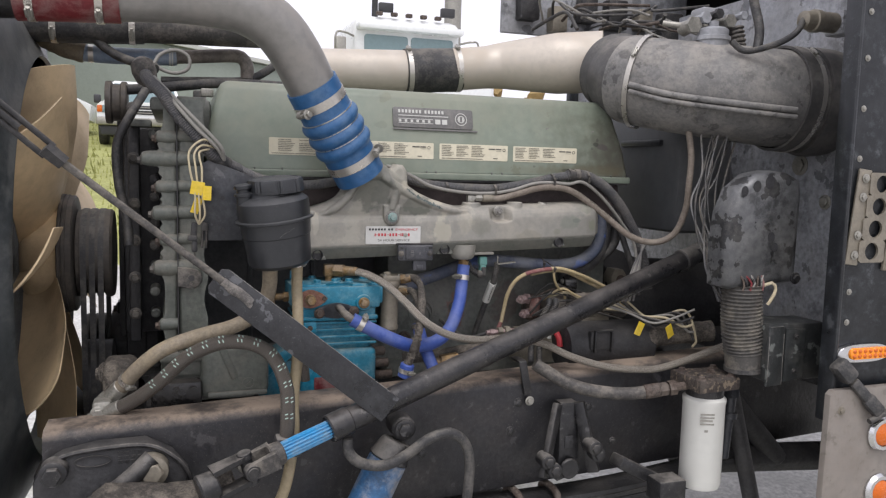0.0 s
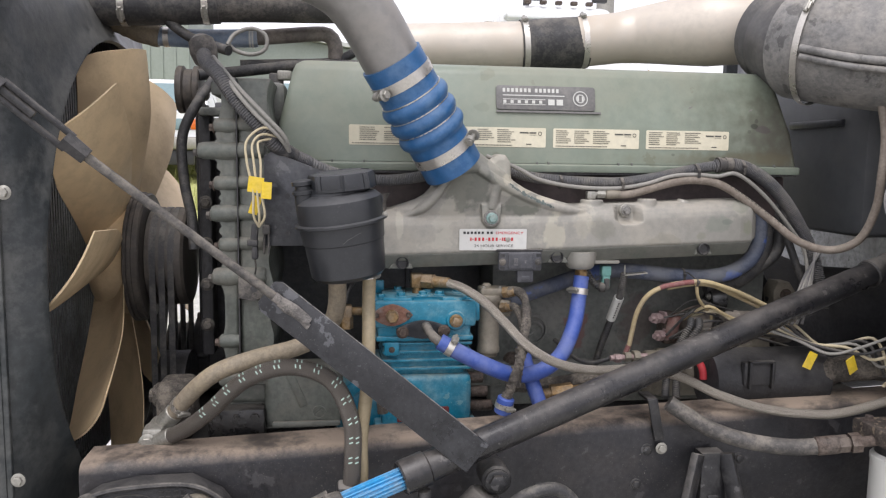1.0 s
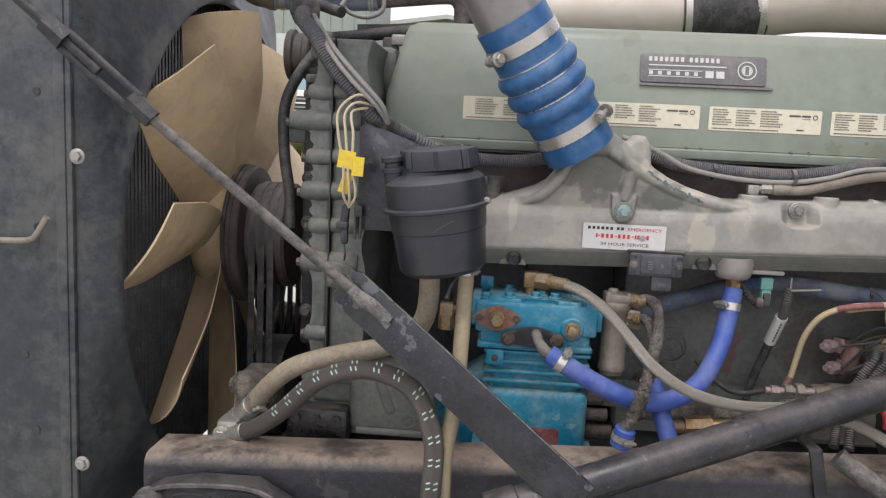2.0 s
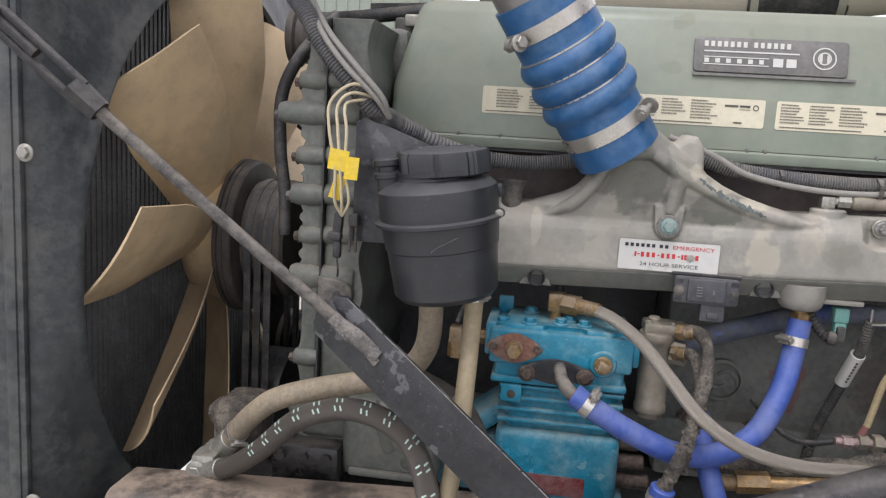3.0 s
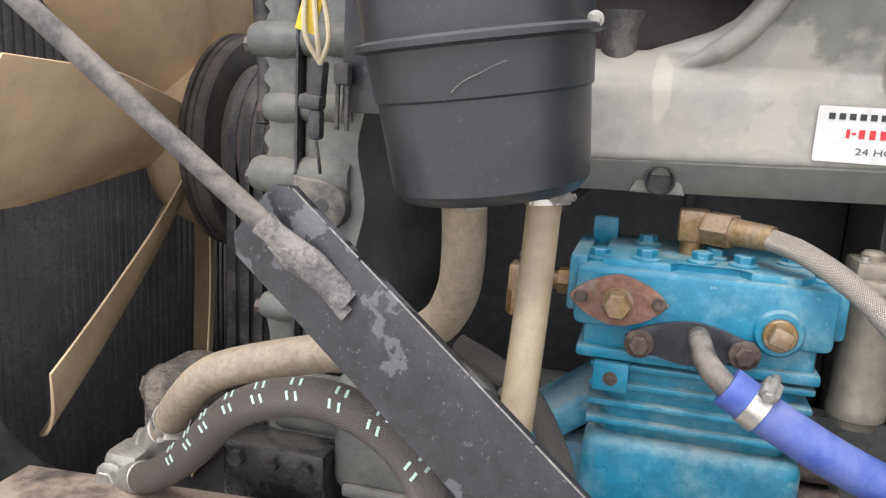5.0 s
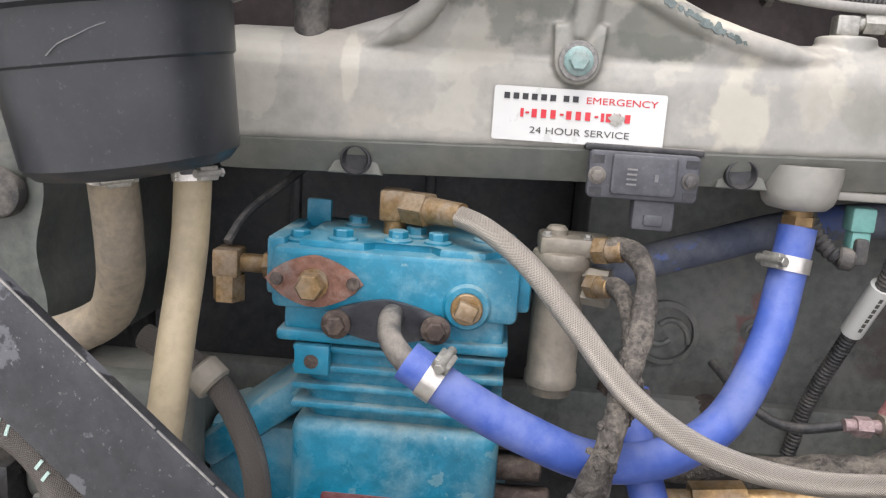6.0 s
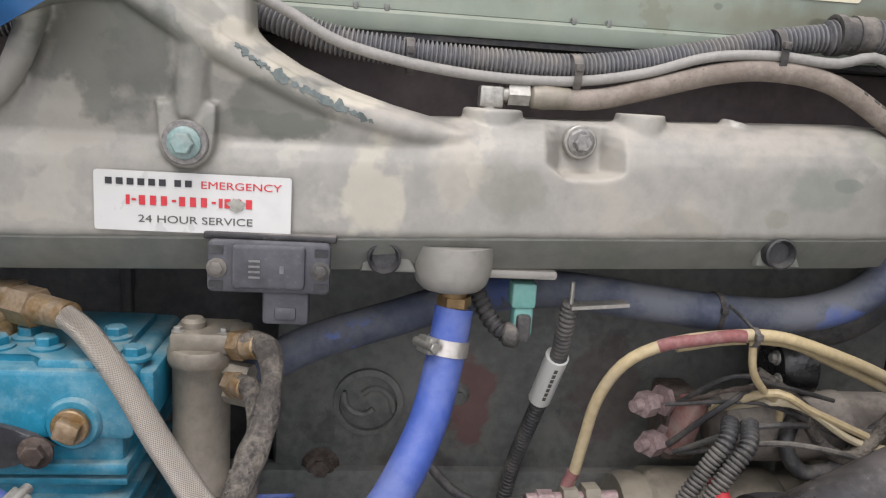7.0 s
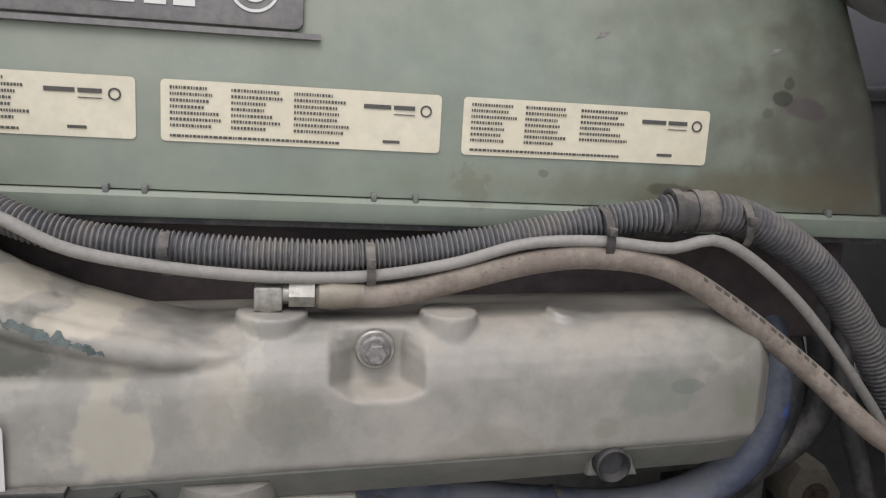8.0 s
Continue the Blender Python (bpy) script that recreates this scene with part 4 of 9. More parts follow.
def pressure_sensor():
    t = thing("pressure_sensor", "black plastic boost sensor bolted under the manifold", "sensor")
    bm = bmesh.new()
    prism(bm, rounded(0.088, 0.038, 0.004, 3, 0.466, 1.387), (0, -0.004, 0), X, Z, 0.010, 0.002)
    prism(bm, rounded(0.052, 0.032, 0.003, 3, 0.466, 1.388), (0, -0.012, 0), X, Z, 0.006, 0.002)
    part("housing", bm, SENSOR, t)
    bm = bmesh.new()
    box(bm, (0.478, -0.002, 1.356), (0.034, 0.016, 0.026), None, 0.003)
    box(bm, (0.478, -0.009, 1.352), (0.016, 0.006, 0.010), None, 0.002)
    part("connector", bm, SENSOR, t)
    bm = bmesh.new()
    box(bm, (0.466, 0.004, 1.408), (0.096, 0.022, 0.006), None, 0.002)
    part("bracket", bm, BLACK_DIRTY, t)
    for x in (0.429, 0.503):
        part("screw", hexbolt(bmesh.new(), (x, -0.014, 1.386), FRONT, 0.0050, 0.0045), RUBBER_GREY, t)
    bars([(0.452, 0.460, 1.380 + 0.004 * k, 0.0015) for k in range(4)] + [(0.474, 0.477, 1.384, 0.006)], (0, -0.0183, 0), X, Z, t, LOOM, "print")
    for x in (0.4285, 0.5035):
        for z in (1.3735, 1.3995):
            bm = bmesh.new()
            box(bm, (x, -0.0142, z), (0.010, 0.001, 0.006), None)
            part("slot", bm, DARK, t)
    return t


pressure_sensor()


def gear_case():
    t = thing("gear_case", "dusty green cast timing gear case with bolt bosses", "gear case")
    bosses = ((1.647, 0.010, 0.014), (1.600, 0.045, 0.017), (1.540, 0.012, 0.014), (1.483, 0.020, 0.0165), (1.424, 0.004, 0.014), (1.363, 0.018, 0.0175), (1.238, 0.006, 0.014))
    yf = -0.034

    def edge(z):
        out = 0.0
        for zb, ext, r in bosses:
            out = max(out, (ext + 0.006) * math.exp(-((z - zb) / 0.020) ** 2))
        return -0.112 - out * 0.55
    zs = [1.735 - 0.006 * k for k in range(94)]
    bm = bmesh.new()
    prism(bm, [(-0.086, zs[0]), *[(edge(z), z) for z in zs], (-0.086, zs[-1])], (0, 0.60, 0), X, Z, 0.60 - yf, 0.007)
    part("front_half", bm, GREEN_CASE, t, sharp=50)
    bm = bmesh.new()
    prism(bm, [(-0.084, zs[0]), (-0.084, zs[-1]), *[(-0.026 + 0.004 * math.sin(z * 62), z) for z in zs[::-1]]], (0, 0.60, 0), X, Z, 0.598 - yf, 0.008)
    part("rear_half", bm, GREEN_CASE, t, sharp=50)
    for k, (z, ext, r) in enumerate(bosses):
        bm = bmesh.new()
        lathe(bm, [(r * 0.45, -ext * 0.85 - 0.003), (r * 0.8, -ext * 0.85 - 0.001), (r * 0.95, -ext * 0.7 + 0.002), (r * 1.08, 0.016), (r * 0.9, 0.03)], (-0.116, yf + 0.006, z), X, 22)
        part("boss", bm, GREEN_CASE, t)
        if k < 6:
            bm = bmesh.new()
            lathe(bm, [(r * 0.9, -0.002), (r, 0.002), (r * 0.94, 0.022), (r * 1.02, 0.040), (r * 0.85, 0.046)], (-0.082, yf + 0.008, z + 0.002), X, 22)
            part("boss", bm, GREEN_CASE, t)
        bm = bmesh.new()
        hexbolt(bm, (-0.118 - ext * 0.85, yf + 0.012, z - 0.004), -X, 0.0075, 0.010)
        part("bolt", bm, RUBBER_GREY if k % 2 else RUST, t)
    bm = bmesh.new()
    box(bm, (-0.085, yf + 0.002, 1.45), (0.0022, 0.02, 0.56), None)
    part("joint", bm, DARK, t, "dark sealed joint line")
    # eyed foot lug
    bm = bmesh.new()
    lug = [(-0.086, 1.366), (-0.086, 1.322), (-0.060, 1.318), *[(-0.056 + 0.022 * math.cos(a), 1.340 + 0.022 * math.sin(a)) for a in [math.pi * (-0.5 + 0.1 * k) for k in range(11)]], (-0.062, 1.364)]
    prism(bm, lug, (0, yf, 0), X, Z, 0.012, 0.003)
    part("foot_lug", bm, RUBBER_GREY, t, "grease-darkened eyed lug")
    bm = bmesh.new()
    cyl(bm, (-0.057, yf - 0.0115, 1.341), (-0.057, yf - 0.0126, 1.341), 0.0065, seg=16)
    part("bolt_hole", bm, DARK, t)
    bm = bmesh.new()
    box(bm, (-0.09, 0.32, 1.72), (0.10, 0.60, 0.03), None, 0.008)
    part("top_cover", bm, GREEN_BLOCK, t)
    bm = bmesh.new()
    box(bm, (-0.03, 0.20, 1.70), (0.05, 0.12, 0.09), None, 0.015)
    part("thermostat_housing", bm, GREEN_BLOCK, t)
    return t


gear_case()


def reservoir_plate():
    bm = bmesh.new()
    prism(bm, [(-0.034, 1.425), (0.06, 1.425), (0.11, 1.44), (0.11, 1.548), (0.082, 1.562), (-0.020, 1.600), (-0.034, 1.592)], (0, -0.056, 0), X, Z, 0.005, 0.001)
    t = single("mounting_plate", bm, BLACK, "black painted steel plate carrying the fluid reservoir", "bracket")
    for z in (1.518, 1.449):
        bm = bmesh.new()
        cyl(bm, (0.008, -0.0612, z), (0.008, -0.0618, z), 0.005, seg=14)
        part("bolt_hole", bm, DARK, t)
    return t


reservoir_plate()


def fluid_reservoir():
    t = thing("fluid_reservoir", "black plastic power steering fluid reservoir with ribbed cap", "reservoir")
    cx, cy = 0.114, -0.170
    bm = bmesh.new()
    lathe(bm, [(0.045, 1.383), (0.057, 1.385), (0.0635, 1.392), (0.0672, 1.4455), (0.0672, 1.447), (0.0690, 1.4485), (0.0715, 1.478)], (cx, cy, 0), Z, 48)
    part("lower_bowl", bm, RESERV, t)
    bm = bmesh.new()
    lathe(bm, [(0.0715, 1.477), (0.0785, 1.479), (0.0785, 1.4825), (0.072, 1.4845), (0.0725, 1.510), (0.0715, 1.518), (0.064, 1.525), (0.050, 1.530), (0.048, 1.537)], (cx, cy, 0), Z, 48)
    part("upper_shell", bm, RESERV, t)
    # ribbed cap
    u, v = X, Y
    loops = []
    for z, k in ((1.533, 0.94), (1.535, 1.0), (1.555, 1.0), (1.561, 0.96), (1.563, 0.86), (1.5615, 0.84)):
        lp = []
        for i in range(96):
            a = 2 * math.pi * i / 96
            ph = (a * 8 / (2 * math.pi)) % 1 - 0.5
            r = 0.0545 * k * min(1.04, math.cos(math.pi / 8) / math.cos(ph * math.pi / 4) * 1.06)
            if abs(abs(ph) - 0.42) < 0.05:
                r *= 0.955
            lp.append(V((cx + 0.010 + r * math.cos(a), cy + r * math.sin(a), z + 0.06 * (r * math.cos(a)) * -0.6)))
        loops.append(lp)
    bm = rings(bmesh.new(), loops)
    cyl(bm, (cx + 0.008, cy, 1.535), (cx + 0.008, cy, 1.540), 0.055, seg=40)
    part("cap", bm, RESERV, t, "black octagonal screw cap", 25)
    bm = bmesh.new()
    lathe(bm, [(0.017, 1.515), (0.017, 1.534), (0.0195, 1.535), (0.0195, 1.540), (0.014, 1.543), (0.0135, 1.548), (0.0185, 1.550), (0.0185, 1.556), (0.016, 1.558)], (cx - 0.054, cy - 0.01, 0), Z, 24)
    part("breather_cap", bm, RESERV, t)
    bm = bmesh.new()
    box(bm, (cx + 0.070, cy + 0.03, 1.505), (0.012, 0.02, 0.014), None, 0.003)
    part("bracket", bm, BLACK, t)
    part("screw", hexbolt(bmesh.new(), (cx + 0.073, cy - 0.02, 1.484), FRONT, 0.0035, 0.004), ZINC, t)
    for sx, r in ((-0.022, 0.0150), (0.036, 0.0108)):
        bm = bmesh.new()
        cyl(bm, (cx + sx, cy, 1.390), (cx + sx, cy, 1.379), r, seg=18)
        part("outlet_nipple", bm, RESERV, t)
    scr = [(cx + 0.0706 * math.cos(radians(a)), cy + 0.0706 * math.sin(radians(a)), z) for a, z in ((-92, 1.4525), (-86, 1.458), (-79, 1.461), (-72, 1.4645), (-66, 1.4665))]
    part("scratch", tube(bmesh.new(), scr, 0.00035, 6, 0.004), LOOM, t, "pale scratch")
    # it leans a little in its bracket
    pivot = V((cx, cy, 1.43))
    t.matrix_basis = Matrix.Translation(pivot) @ Matrix.Rotation(radians(-8), 4, "Y") @ Matrix.Rotation(radians(4), 4, "X") @ Matrix.Scale(1.03, 4) @ Matrix.Translation(-pivot)
    return t


fluid_reservoir()


def air_compressor():
    t = thing("air_compressor", "turquoise painted air brake compressor with finned cylinder", "air compressor")
    bm = bmesh.new()
    # head: stepped block
    prism(bm, rounded(0.205, 0.052, 0.006, 3, 0.272, 1.285), (0, 0.115, 0), X, Z, 0.145, 0.004)
    prism(bm, rounded(0.186, 0.034, 0.006, 3, 0.272, 1.248), (0, 0.115, 0), X, Z, 0.138, 0.004)
    box(bm, (0.272, 0.045, 1.2355), (0.195, 0.15, 0.010), None, 0.003)
    box(bm, (0.170, 0.03, 1.292), (0.016, 0.10, 0.05), None, 0.004)
    box(bm, (0.378, 0.03, 1.286), (0.014, 0.09, 0.04), None, 0.004)
    # cover plate with its stepped front edge
    prism(bm, [(0.190, -0.020), (0.205, -0.024), (0.245, -0.024), (0.252, -0.012), (0.30, -0.012), (0.308, -0.024), (0.345, -0.024), (0.358, -0.01), (0.358, 0.10), (0.190, 0.10)], (0, 0, 1.309), X, Y, 0.008, 0.002)
    cyl(bm, (0.333, -0.020, 1.272), (0.333, -0.034, 1.272), 0.021, 0.0195, 26, 0.002)
    part("head", bm, TEAL, t)
    bm = bmesh.new()
    box(bm, (0.278, 0.045, 1.20), (0.165, 0.125, 0.10), None, 0.02, 3)
    part("cylinder", bm, TEAL, t)
    for z in (1.224, 1.207, 1.190, 1.173):
        bm = bmesh.new()
        box(bm, (0.278, 0.045, z), (0.180, 0.142, 0.006), None, 0.002)
        part("fin", bm, TEAL, t)
    bm = bmesh.new()
    box(bm, (0.278, 0.05, 1.105), (0.182, 0.155, 0.11), None, 0.014, 3)
    part("crankcase", bm, TEAL, t)
    bm = bmesh.new()
    box(bm, (0.278, 0.045, 1.045), (0.21, 0.17, 0.03), None, 0.006)
    part("base_flange", bm, TEAL, t)
    bm = bmesh.new()
    box(bm, (0.145, 0.06, 1.135), (0.13, 0.10, 0.03), Euler((0, radians(-38), 0)).to_matrix(), 0.008)
    part("shoulder", bm, TEAL, t)
    bm = bmesh.new()
    box(bm, (0.155, 0.07, 1.08), (0.12, 0.10, 0.10), None, 0.015)
    part("drive_housing", bm, TEAL, t)
    bm = bmesh.new()
    box(bm, (0.185, 0.075, 1.324), (0.024, 0.006, 0.028), None, 0.003)
    part("lifting_tab", bm, TEAL, t)
    bm = bmesh.new()
    box(bm, (0.206, -0.026, 1.216), (0.030, 0.014, 0.026), None, 0.002)
    part("ear", bm, TEAL, t)
    bm = bmesh.new()
    cyl(bm, (0.206, -0.0335, 1.215), (0.206, -0.0338, 1.215), 0.0062, seg=14)
    part("ear_hole", bm, RUST, t)
    # rusty diamond flange with plug
    def diamond(cx, cz, hw, hh, r):
        pts = []
        for i in range(28):
            a = 2 * math.pi * i / 28
            c, s = math.cos(a), math.sin(a)
            k = 1 / ((abs(c) / hw) ** 1.45 + (abs(s) / hh) ** 1.45) ** (1 / 1.45)
            pts.append((cx + c * k, cz + s * k))
        return pts
    bm = bmesh.new()
    prism(bm, diamond(0.206, 1.284, 0.041, 0.022, 0), (0, -0.028, 0), X, Z, 0.006, 0.0015)
    fl = part("inlet_flange", bm, RUST_LIGHT, t, "rusty brown flange plate")
    bm = bmesh.new()
    hexbolt(bm, (0.206, -0.034, 1.283), FRONT, 0.0118, 0.019, False)
    cyl(bm, (0.206, -0.034, 1.283), (0.206, -0.0375, 1.283), 0.0128, seg=20)
    part("plug", bm, BRASS, fl, "brass hexagon plug")
    for x in (0.175, 0.239):
        bm = bmesh.new()
        cyl(bm, (x, -0.0335, 1.2845), (x, -0.0365, 1.2845), 0.006, 0.005, 14)
        part("screw", bm, RUST, fl)
    bm = bmesh.new()
    prism(bm, diamond(0.2675, 1.255, 0.053, 0.0185, 0), (0, -0.030, 0), X, Z, 0.006, 0.002)
    fl = part("coolant_flange", bm, BLACK, t, "black coolant flange plate")
    for x, z in ((0.2265, 1.2505), (0.309, 1.2525)):
        part("bolt", hexbolt(bmesh.new(), (x, -0.036, z), FRONT, 0.0085, 0.010), RUST, fl)
    bm = bmesh.new()
    tube(bm, [(0.273, -0.032, 1.262), (0.273, -0.055, 1.262), (0.277, -0.078, 1.256), (0.288, -0.092, 1.247), (0.302, -0.10, 1.238)], 0.0095, 14, 0.004)
    part("elbow", bm, RUBBER_GREY, fl, "dull grey steel elbow")
    bm = bmesh.new()
    cyl(bm, (0.333, -0.034, 1.272), (0.333, -0.040, 1.272), 0.0132, seg=24, bev=0.001)
    box(bm, (0.333, -0.044, 1.272), (0.0165, 0.010, 0.0145), Euler((0, radians(20), 0)).to_matrix(), 0.002)
    part("square_plug", bm, BRASS, t, "brass square head plug")
    for x, y in ((0.186, 0.0), (0.225, -0.012), (0.270, 0.0), (0.283, 0.024), (0.304, 0.002), (0.345, 0.03), (0.225, 0.06), (0.367, 0.0)):
        part("bolt", hexbolt(bmesh.new(), (x, y, 1.3165 if 0.19 < x < 0.36 else 1.311), Z, 0.0085, 0.010), TEAL, t)
    bm = bmesh.new()
    prism(bm, rounded(0.105, 0.03, 0.003, 3, 0.27, 1.080), (0, -0.0275, 0), X, Z, 0.001)
    lb = part("rating_plate", bm, RED, t, "red and blue rating plate")
    bm = bmesh.new()
    for k in range(3):
        cyl(bm, (0.36, 0.02, 1.14 - 0.03 * k), (0.40 + 0.01 * k, 0.02, 1.14 - 0.03 * k), 0.012, seg=12, bev=0.002)
    part("side_fitting", bm, RUST, t)
    return t


air_compressor()


def radiator_fan():
    t = thing("radiator_fan", "beige moulded nine-blade radiator fan, dusty", "fan")
    c = V((-0.356, 0.327, 1.358))
    bm = bmesh.new()
    lathe(bm, [(0.05, -0.084), (0.100, -0.083), (0.114, -0.075), (0.124, -0.052), (0.131, -0.024), (0.137, -0.004), (0.142, 0.004), (0.12, 0.006)], c, X, 48)
    part("hub", bm, FAN, t)
    rows, cols = 14, 9
    for turn in (20, 61, 104, 137, 177, 215, 256, 299, 342):
        th = radians(turn)
        r_dir = V((0, math.cos(th), math.sin(th)))
        tau = V((0, -math.sin(th), math.cos(th)))
        bm = bmesh.new()
        grid_f, grid_b = [], []
        for i in range(rows):
            s = i / (rows - 1)
            rad = 0.095 + 0.370 * s
            half = 0.054 + 0.042 * min(1, s * 1.7) - 0.004 * s
            ph = radians(42 - 8 * s)
            chord = X * (-math.sin(ph)) + tau * math.cos(ph)
            nrm = X * math.cos(ph) + tau * math.sin(ph)
            rf, rb = [], []
            for j in range(cols):
                q = j / (cols - 1) * 2 - 1
                # the corners of the tip are eased
                rr = rad - 0.012 * s ** 6 * max(0.0, q) ** 3 - 0.008 * s ** 6 * max(0.0, -q) ** 3
                p = c + r_dir * rr + chord * (half * q) + nrm * (0.014 * (1 - q * q)) - X * (0.012 + 0.034 * (1 - s) ** 2)
                th2 = 0.0019 * (1 - 0.45 * abs(q) ** 4)
                rf.append(bm.verts.new(p + nrm * th2))
                rb.append(bm.verts.new(p - nrm * th2))
            grid_f.append(rf)
            grid_b.append(rb)
        for g, flip in ((grid_f, False), (grid_b, True)):
            for a, b in zip(g, g[1:]):
                for j in range(cols - 1):
                    q = (a[j], a[j + 1], b[j + 1], b[j])
                    bm.faces.new(q[::-1] if flip else q)
        for j in range(cols - 1):
            for i in (0, rows - 1):
                bm.faces.new((grid_f[i][j], grid_f[i][j + 1], grid_b[i][j + 1], grid_b[i][j]))
        for i in range(rows - 1):
            for j in (0, cols - 1):
                bm.faces.new((grid_f[i][j], grid_f[i + 1][j], grid_b[i + 1][j], grid_b[i][j]))
        part("blade", bm, FAN, t)
    return t


radiator_fan()


DRUM = mat("greasy_brown_black_iron", srgb(66, 61, 56), 0.6, var=0.2, scale=26, dust=0.4, dustcol=srgb(96, 89, 80), up=0.15, bump=0.12, stain=0.5, staincol=srgb(34, 32, 30), stain_scale=9)


def fan_clutch():
    t = thing("fan_clutch", "dusty brown-black fan clutch drum with grooved belt pulley", "fan clutch")
    c = V((-0.376, 0.327, 1.358))
    bm = bmesh.new()
    lathe(bm, [(0.10, 0.021), (0.147, 0.021), (0.149, 0.023), (0.149, 0.029), (0.1445, 0.030), (0.1445, 0.0325), (0.148, 0.0335), (0.148, 0.039), (0.1455, 0.040), (0.1455, 0.051), (0.142, 0.054), (0.105, 0.055)], c, X, 64)
    part("drum", bm, DRUM, t)
    bm = bmesh.new()
    prof = [(0.08, 0.052), (0.100, 0.0555), (0.109, 0.058), (0.1105, 0.066)]
    for k in range(3):
        x = 0.067 + 0.0195 * k
        prof += [(0.112, x), (0.112, x + 0.004), (0.101, x + 0.008), (0.101, x + 0.010), (0.112, x + 0.015)]
    prof += [(0.112, 0.134), (0.107, 0.140), (0.07, 0.141)]
    lathe(bm, prof, c, X, 64)
    part("pulley", bm, DRUM, t)
    return t


fan_clutch()


def drive_belts():
    for k in range(3):
        x = -0.376 + 0.076 + 0.0195 * k
        bm = bmesh.new()
        a, b = V((x, 0.327, 1.358)), V((x, 0.327, 1.02))
        pts = []
        for i in range(13):
            th = math.pi * i / 12
            pts.append(a + V((0, math.cos(th) * 0.112, math.sin(th) * 0.112)))
        for i in range(13):
            th = math.pi + math.pi * i / 12
            pts.append(b + V((0, math.cos(th) * 0.112, math.sin(th) * 0.112)))
        loops = []
        for i, p in enumerate(pts):
            ctr = a if i < 13 else b
            o = (p - ctr).normalized()
            loops.append([p + o * 0.002 - X * 0.0065, p + o * 0.002 + X * 0.0065, p - o * 0.008 + X * 0.004, p - o * 0.008 - X * 0.004])
        rings(bm, loops + [loops[0]], False, False)
        single("drive_belt", bm, RUBBER, "black rubber drive belt round the fan pulley", "drive belt", "drive belts")
    bm = bmesh.new()
    lathe(bm, [(0.06, -0.03), (0.112, -0.028), (0.112, 0.035), (0.06, 0.04)], (-0.278, 0.327, 1.02), X, 40)
    single("crank_pulley", bm, DARK, "black crankshaft belt pulley", "pulley")


drive_belts()


def fan_shroud():
    t = thing("fan_shroud", "dark grey dusty radiator fan shroud with round opening", "fan shroud")
    bm = bmesh.new()
    c = V((0, 0.333, 1.350))
    n = 96

    def ring(x, r):
        return [V((x, c.y + r * math.cos(2 * math.pi * i / n), c.z + r * math.sin(2 * math.pi * i / n))) for i in range(n)]

    def sq(x, hy, hz, cy, cz, rr):
        out = []
        for i in range(n):
            a = 2 * math.pi * i / n
            ca, sa = math.cos(a), math.sin(a)
            k = 1 / ((abs(ca) / hy) ** rr + (abs(sa) / hz) ** rr) ** (1 / rr)
            out.append(V((x, cy + ca * k, cz + sa * k)))
        return out
    loops = [sq(-0.50, 0.54, 0.60, 0.33, 1.37, 9), sq(-0.470, 0.54, 0.60, 0.33, 1.37, 9), sq(-0.448, 0.535, 0.590, 0.33, 1.37, 6), sq(-0.425, 0.522, 0.560, 0.33, 1.36, 3.2), sq(-0.405, 0.510, 0.525, 0.333, 1.352, 2.3), ring(-0.392, 0.500), ring(-0.386, 0.493), ring(-0.385, 0.489), ring(-0.394, 0.485),
             sq(-0.425, 0.505, 0.54, 0.33, 1.36, 3.2), sq(-0.445, 0.52, 0.58, 0.33, 1.37, 9), sq(-0.50, 0.53, 0.59, 0.33, 1.37, 9)]
    rings(bm, loops + [loops[0]], False, False)
    part("shell", bm, SHROUD, t, sharp=60)
    for z in (1.528, 1.052, 1.80):
        part("bolt", hexbolt(bmesh.new(), (-0.425 - 0.03 * (z > 1.7), -0.213, z), FRONT, 0.008, 0.009), ZINC, t)
    return t


fan_shroud()


def radiator():
    t = thing("radiator", "dark finned radiator core with black side channel", "radiator")
    bm = bmesh.new()
    box(bm, (-0.54, 0.35, 1.38), (0.06, 1.02, 1.12))
    part("core", bm, CORE, t)
    for k in range(64):
        bm = bmesh.new()
        box(bm, (-0.5095, -0.14 + 0.0155 * k, 1.38), (0.005, 0.0085, 1.10))
        part("core_tube", bm, CORE, t)
    bm = bmesh.new()
    box(bm, (-0.585, -0.205, 1.38), (0.30, 0.012, 1.3), None, 0.004)
    box(bm, (-0.452, -0.20, 1.38), (0.018, 0.03, 1.3), None, 0.005)
    part("side_channel", bm, SHROUD, t)
    for x, z in ((-0.515, 1.22), (-0.49, 1.42), (-0.487, 1.62), (-0.50, 1.10)):
        bm = bmesh.new()
        cyl(bm, (x, -0.2115, z), (x, -0.2125, z), 0.006, seg=12)
        part("bolt_hole", bm, DARK, t)
    bm = bmesh.new()
    box(bm, (-0.55, 0.35, 1.97), (0.14, 1.1, 0.06), None, 0.02)
    part("top_tank", bm, BLACK, t)
    return t


radiator()


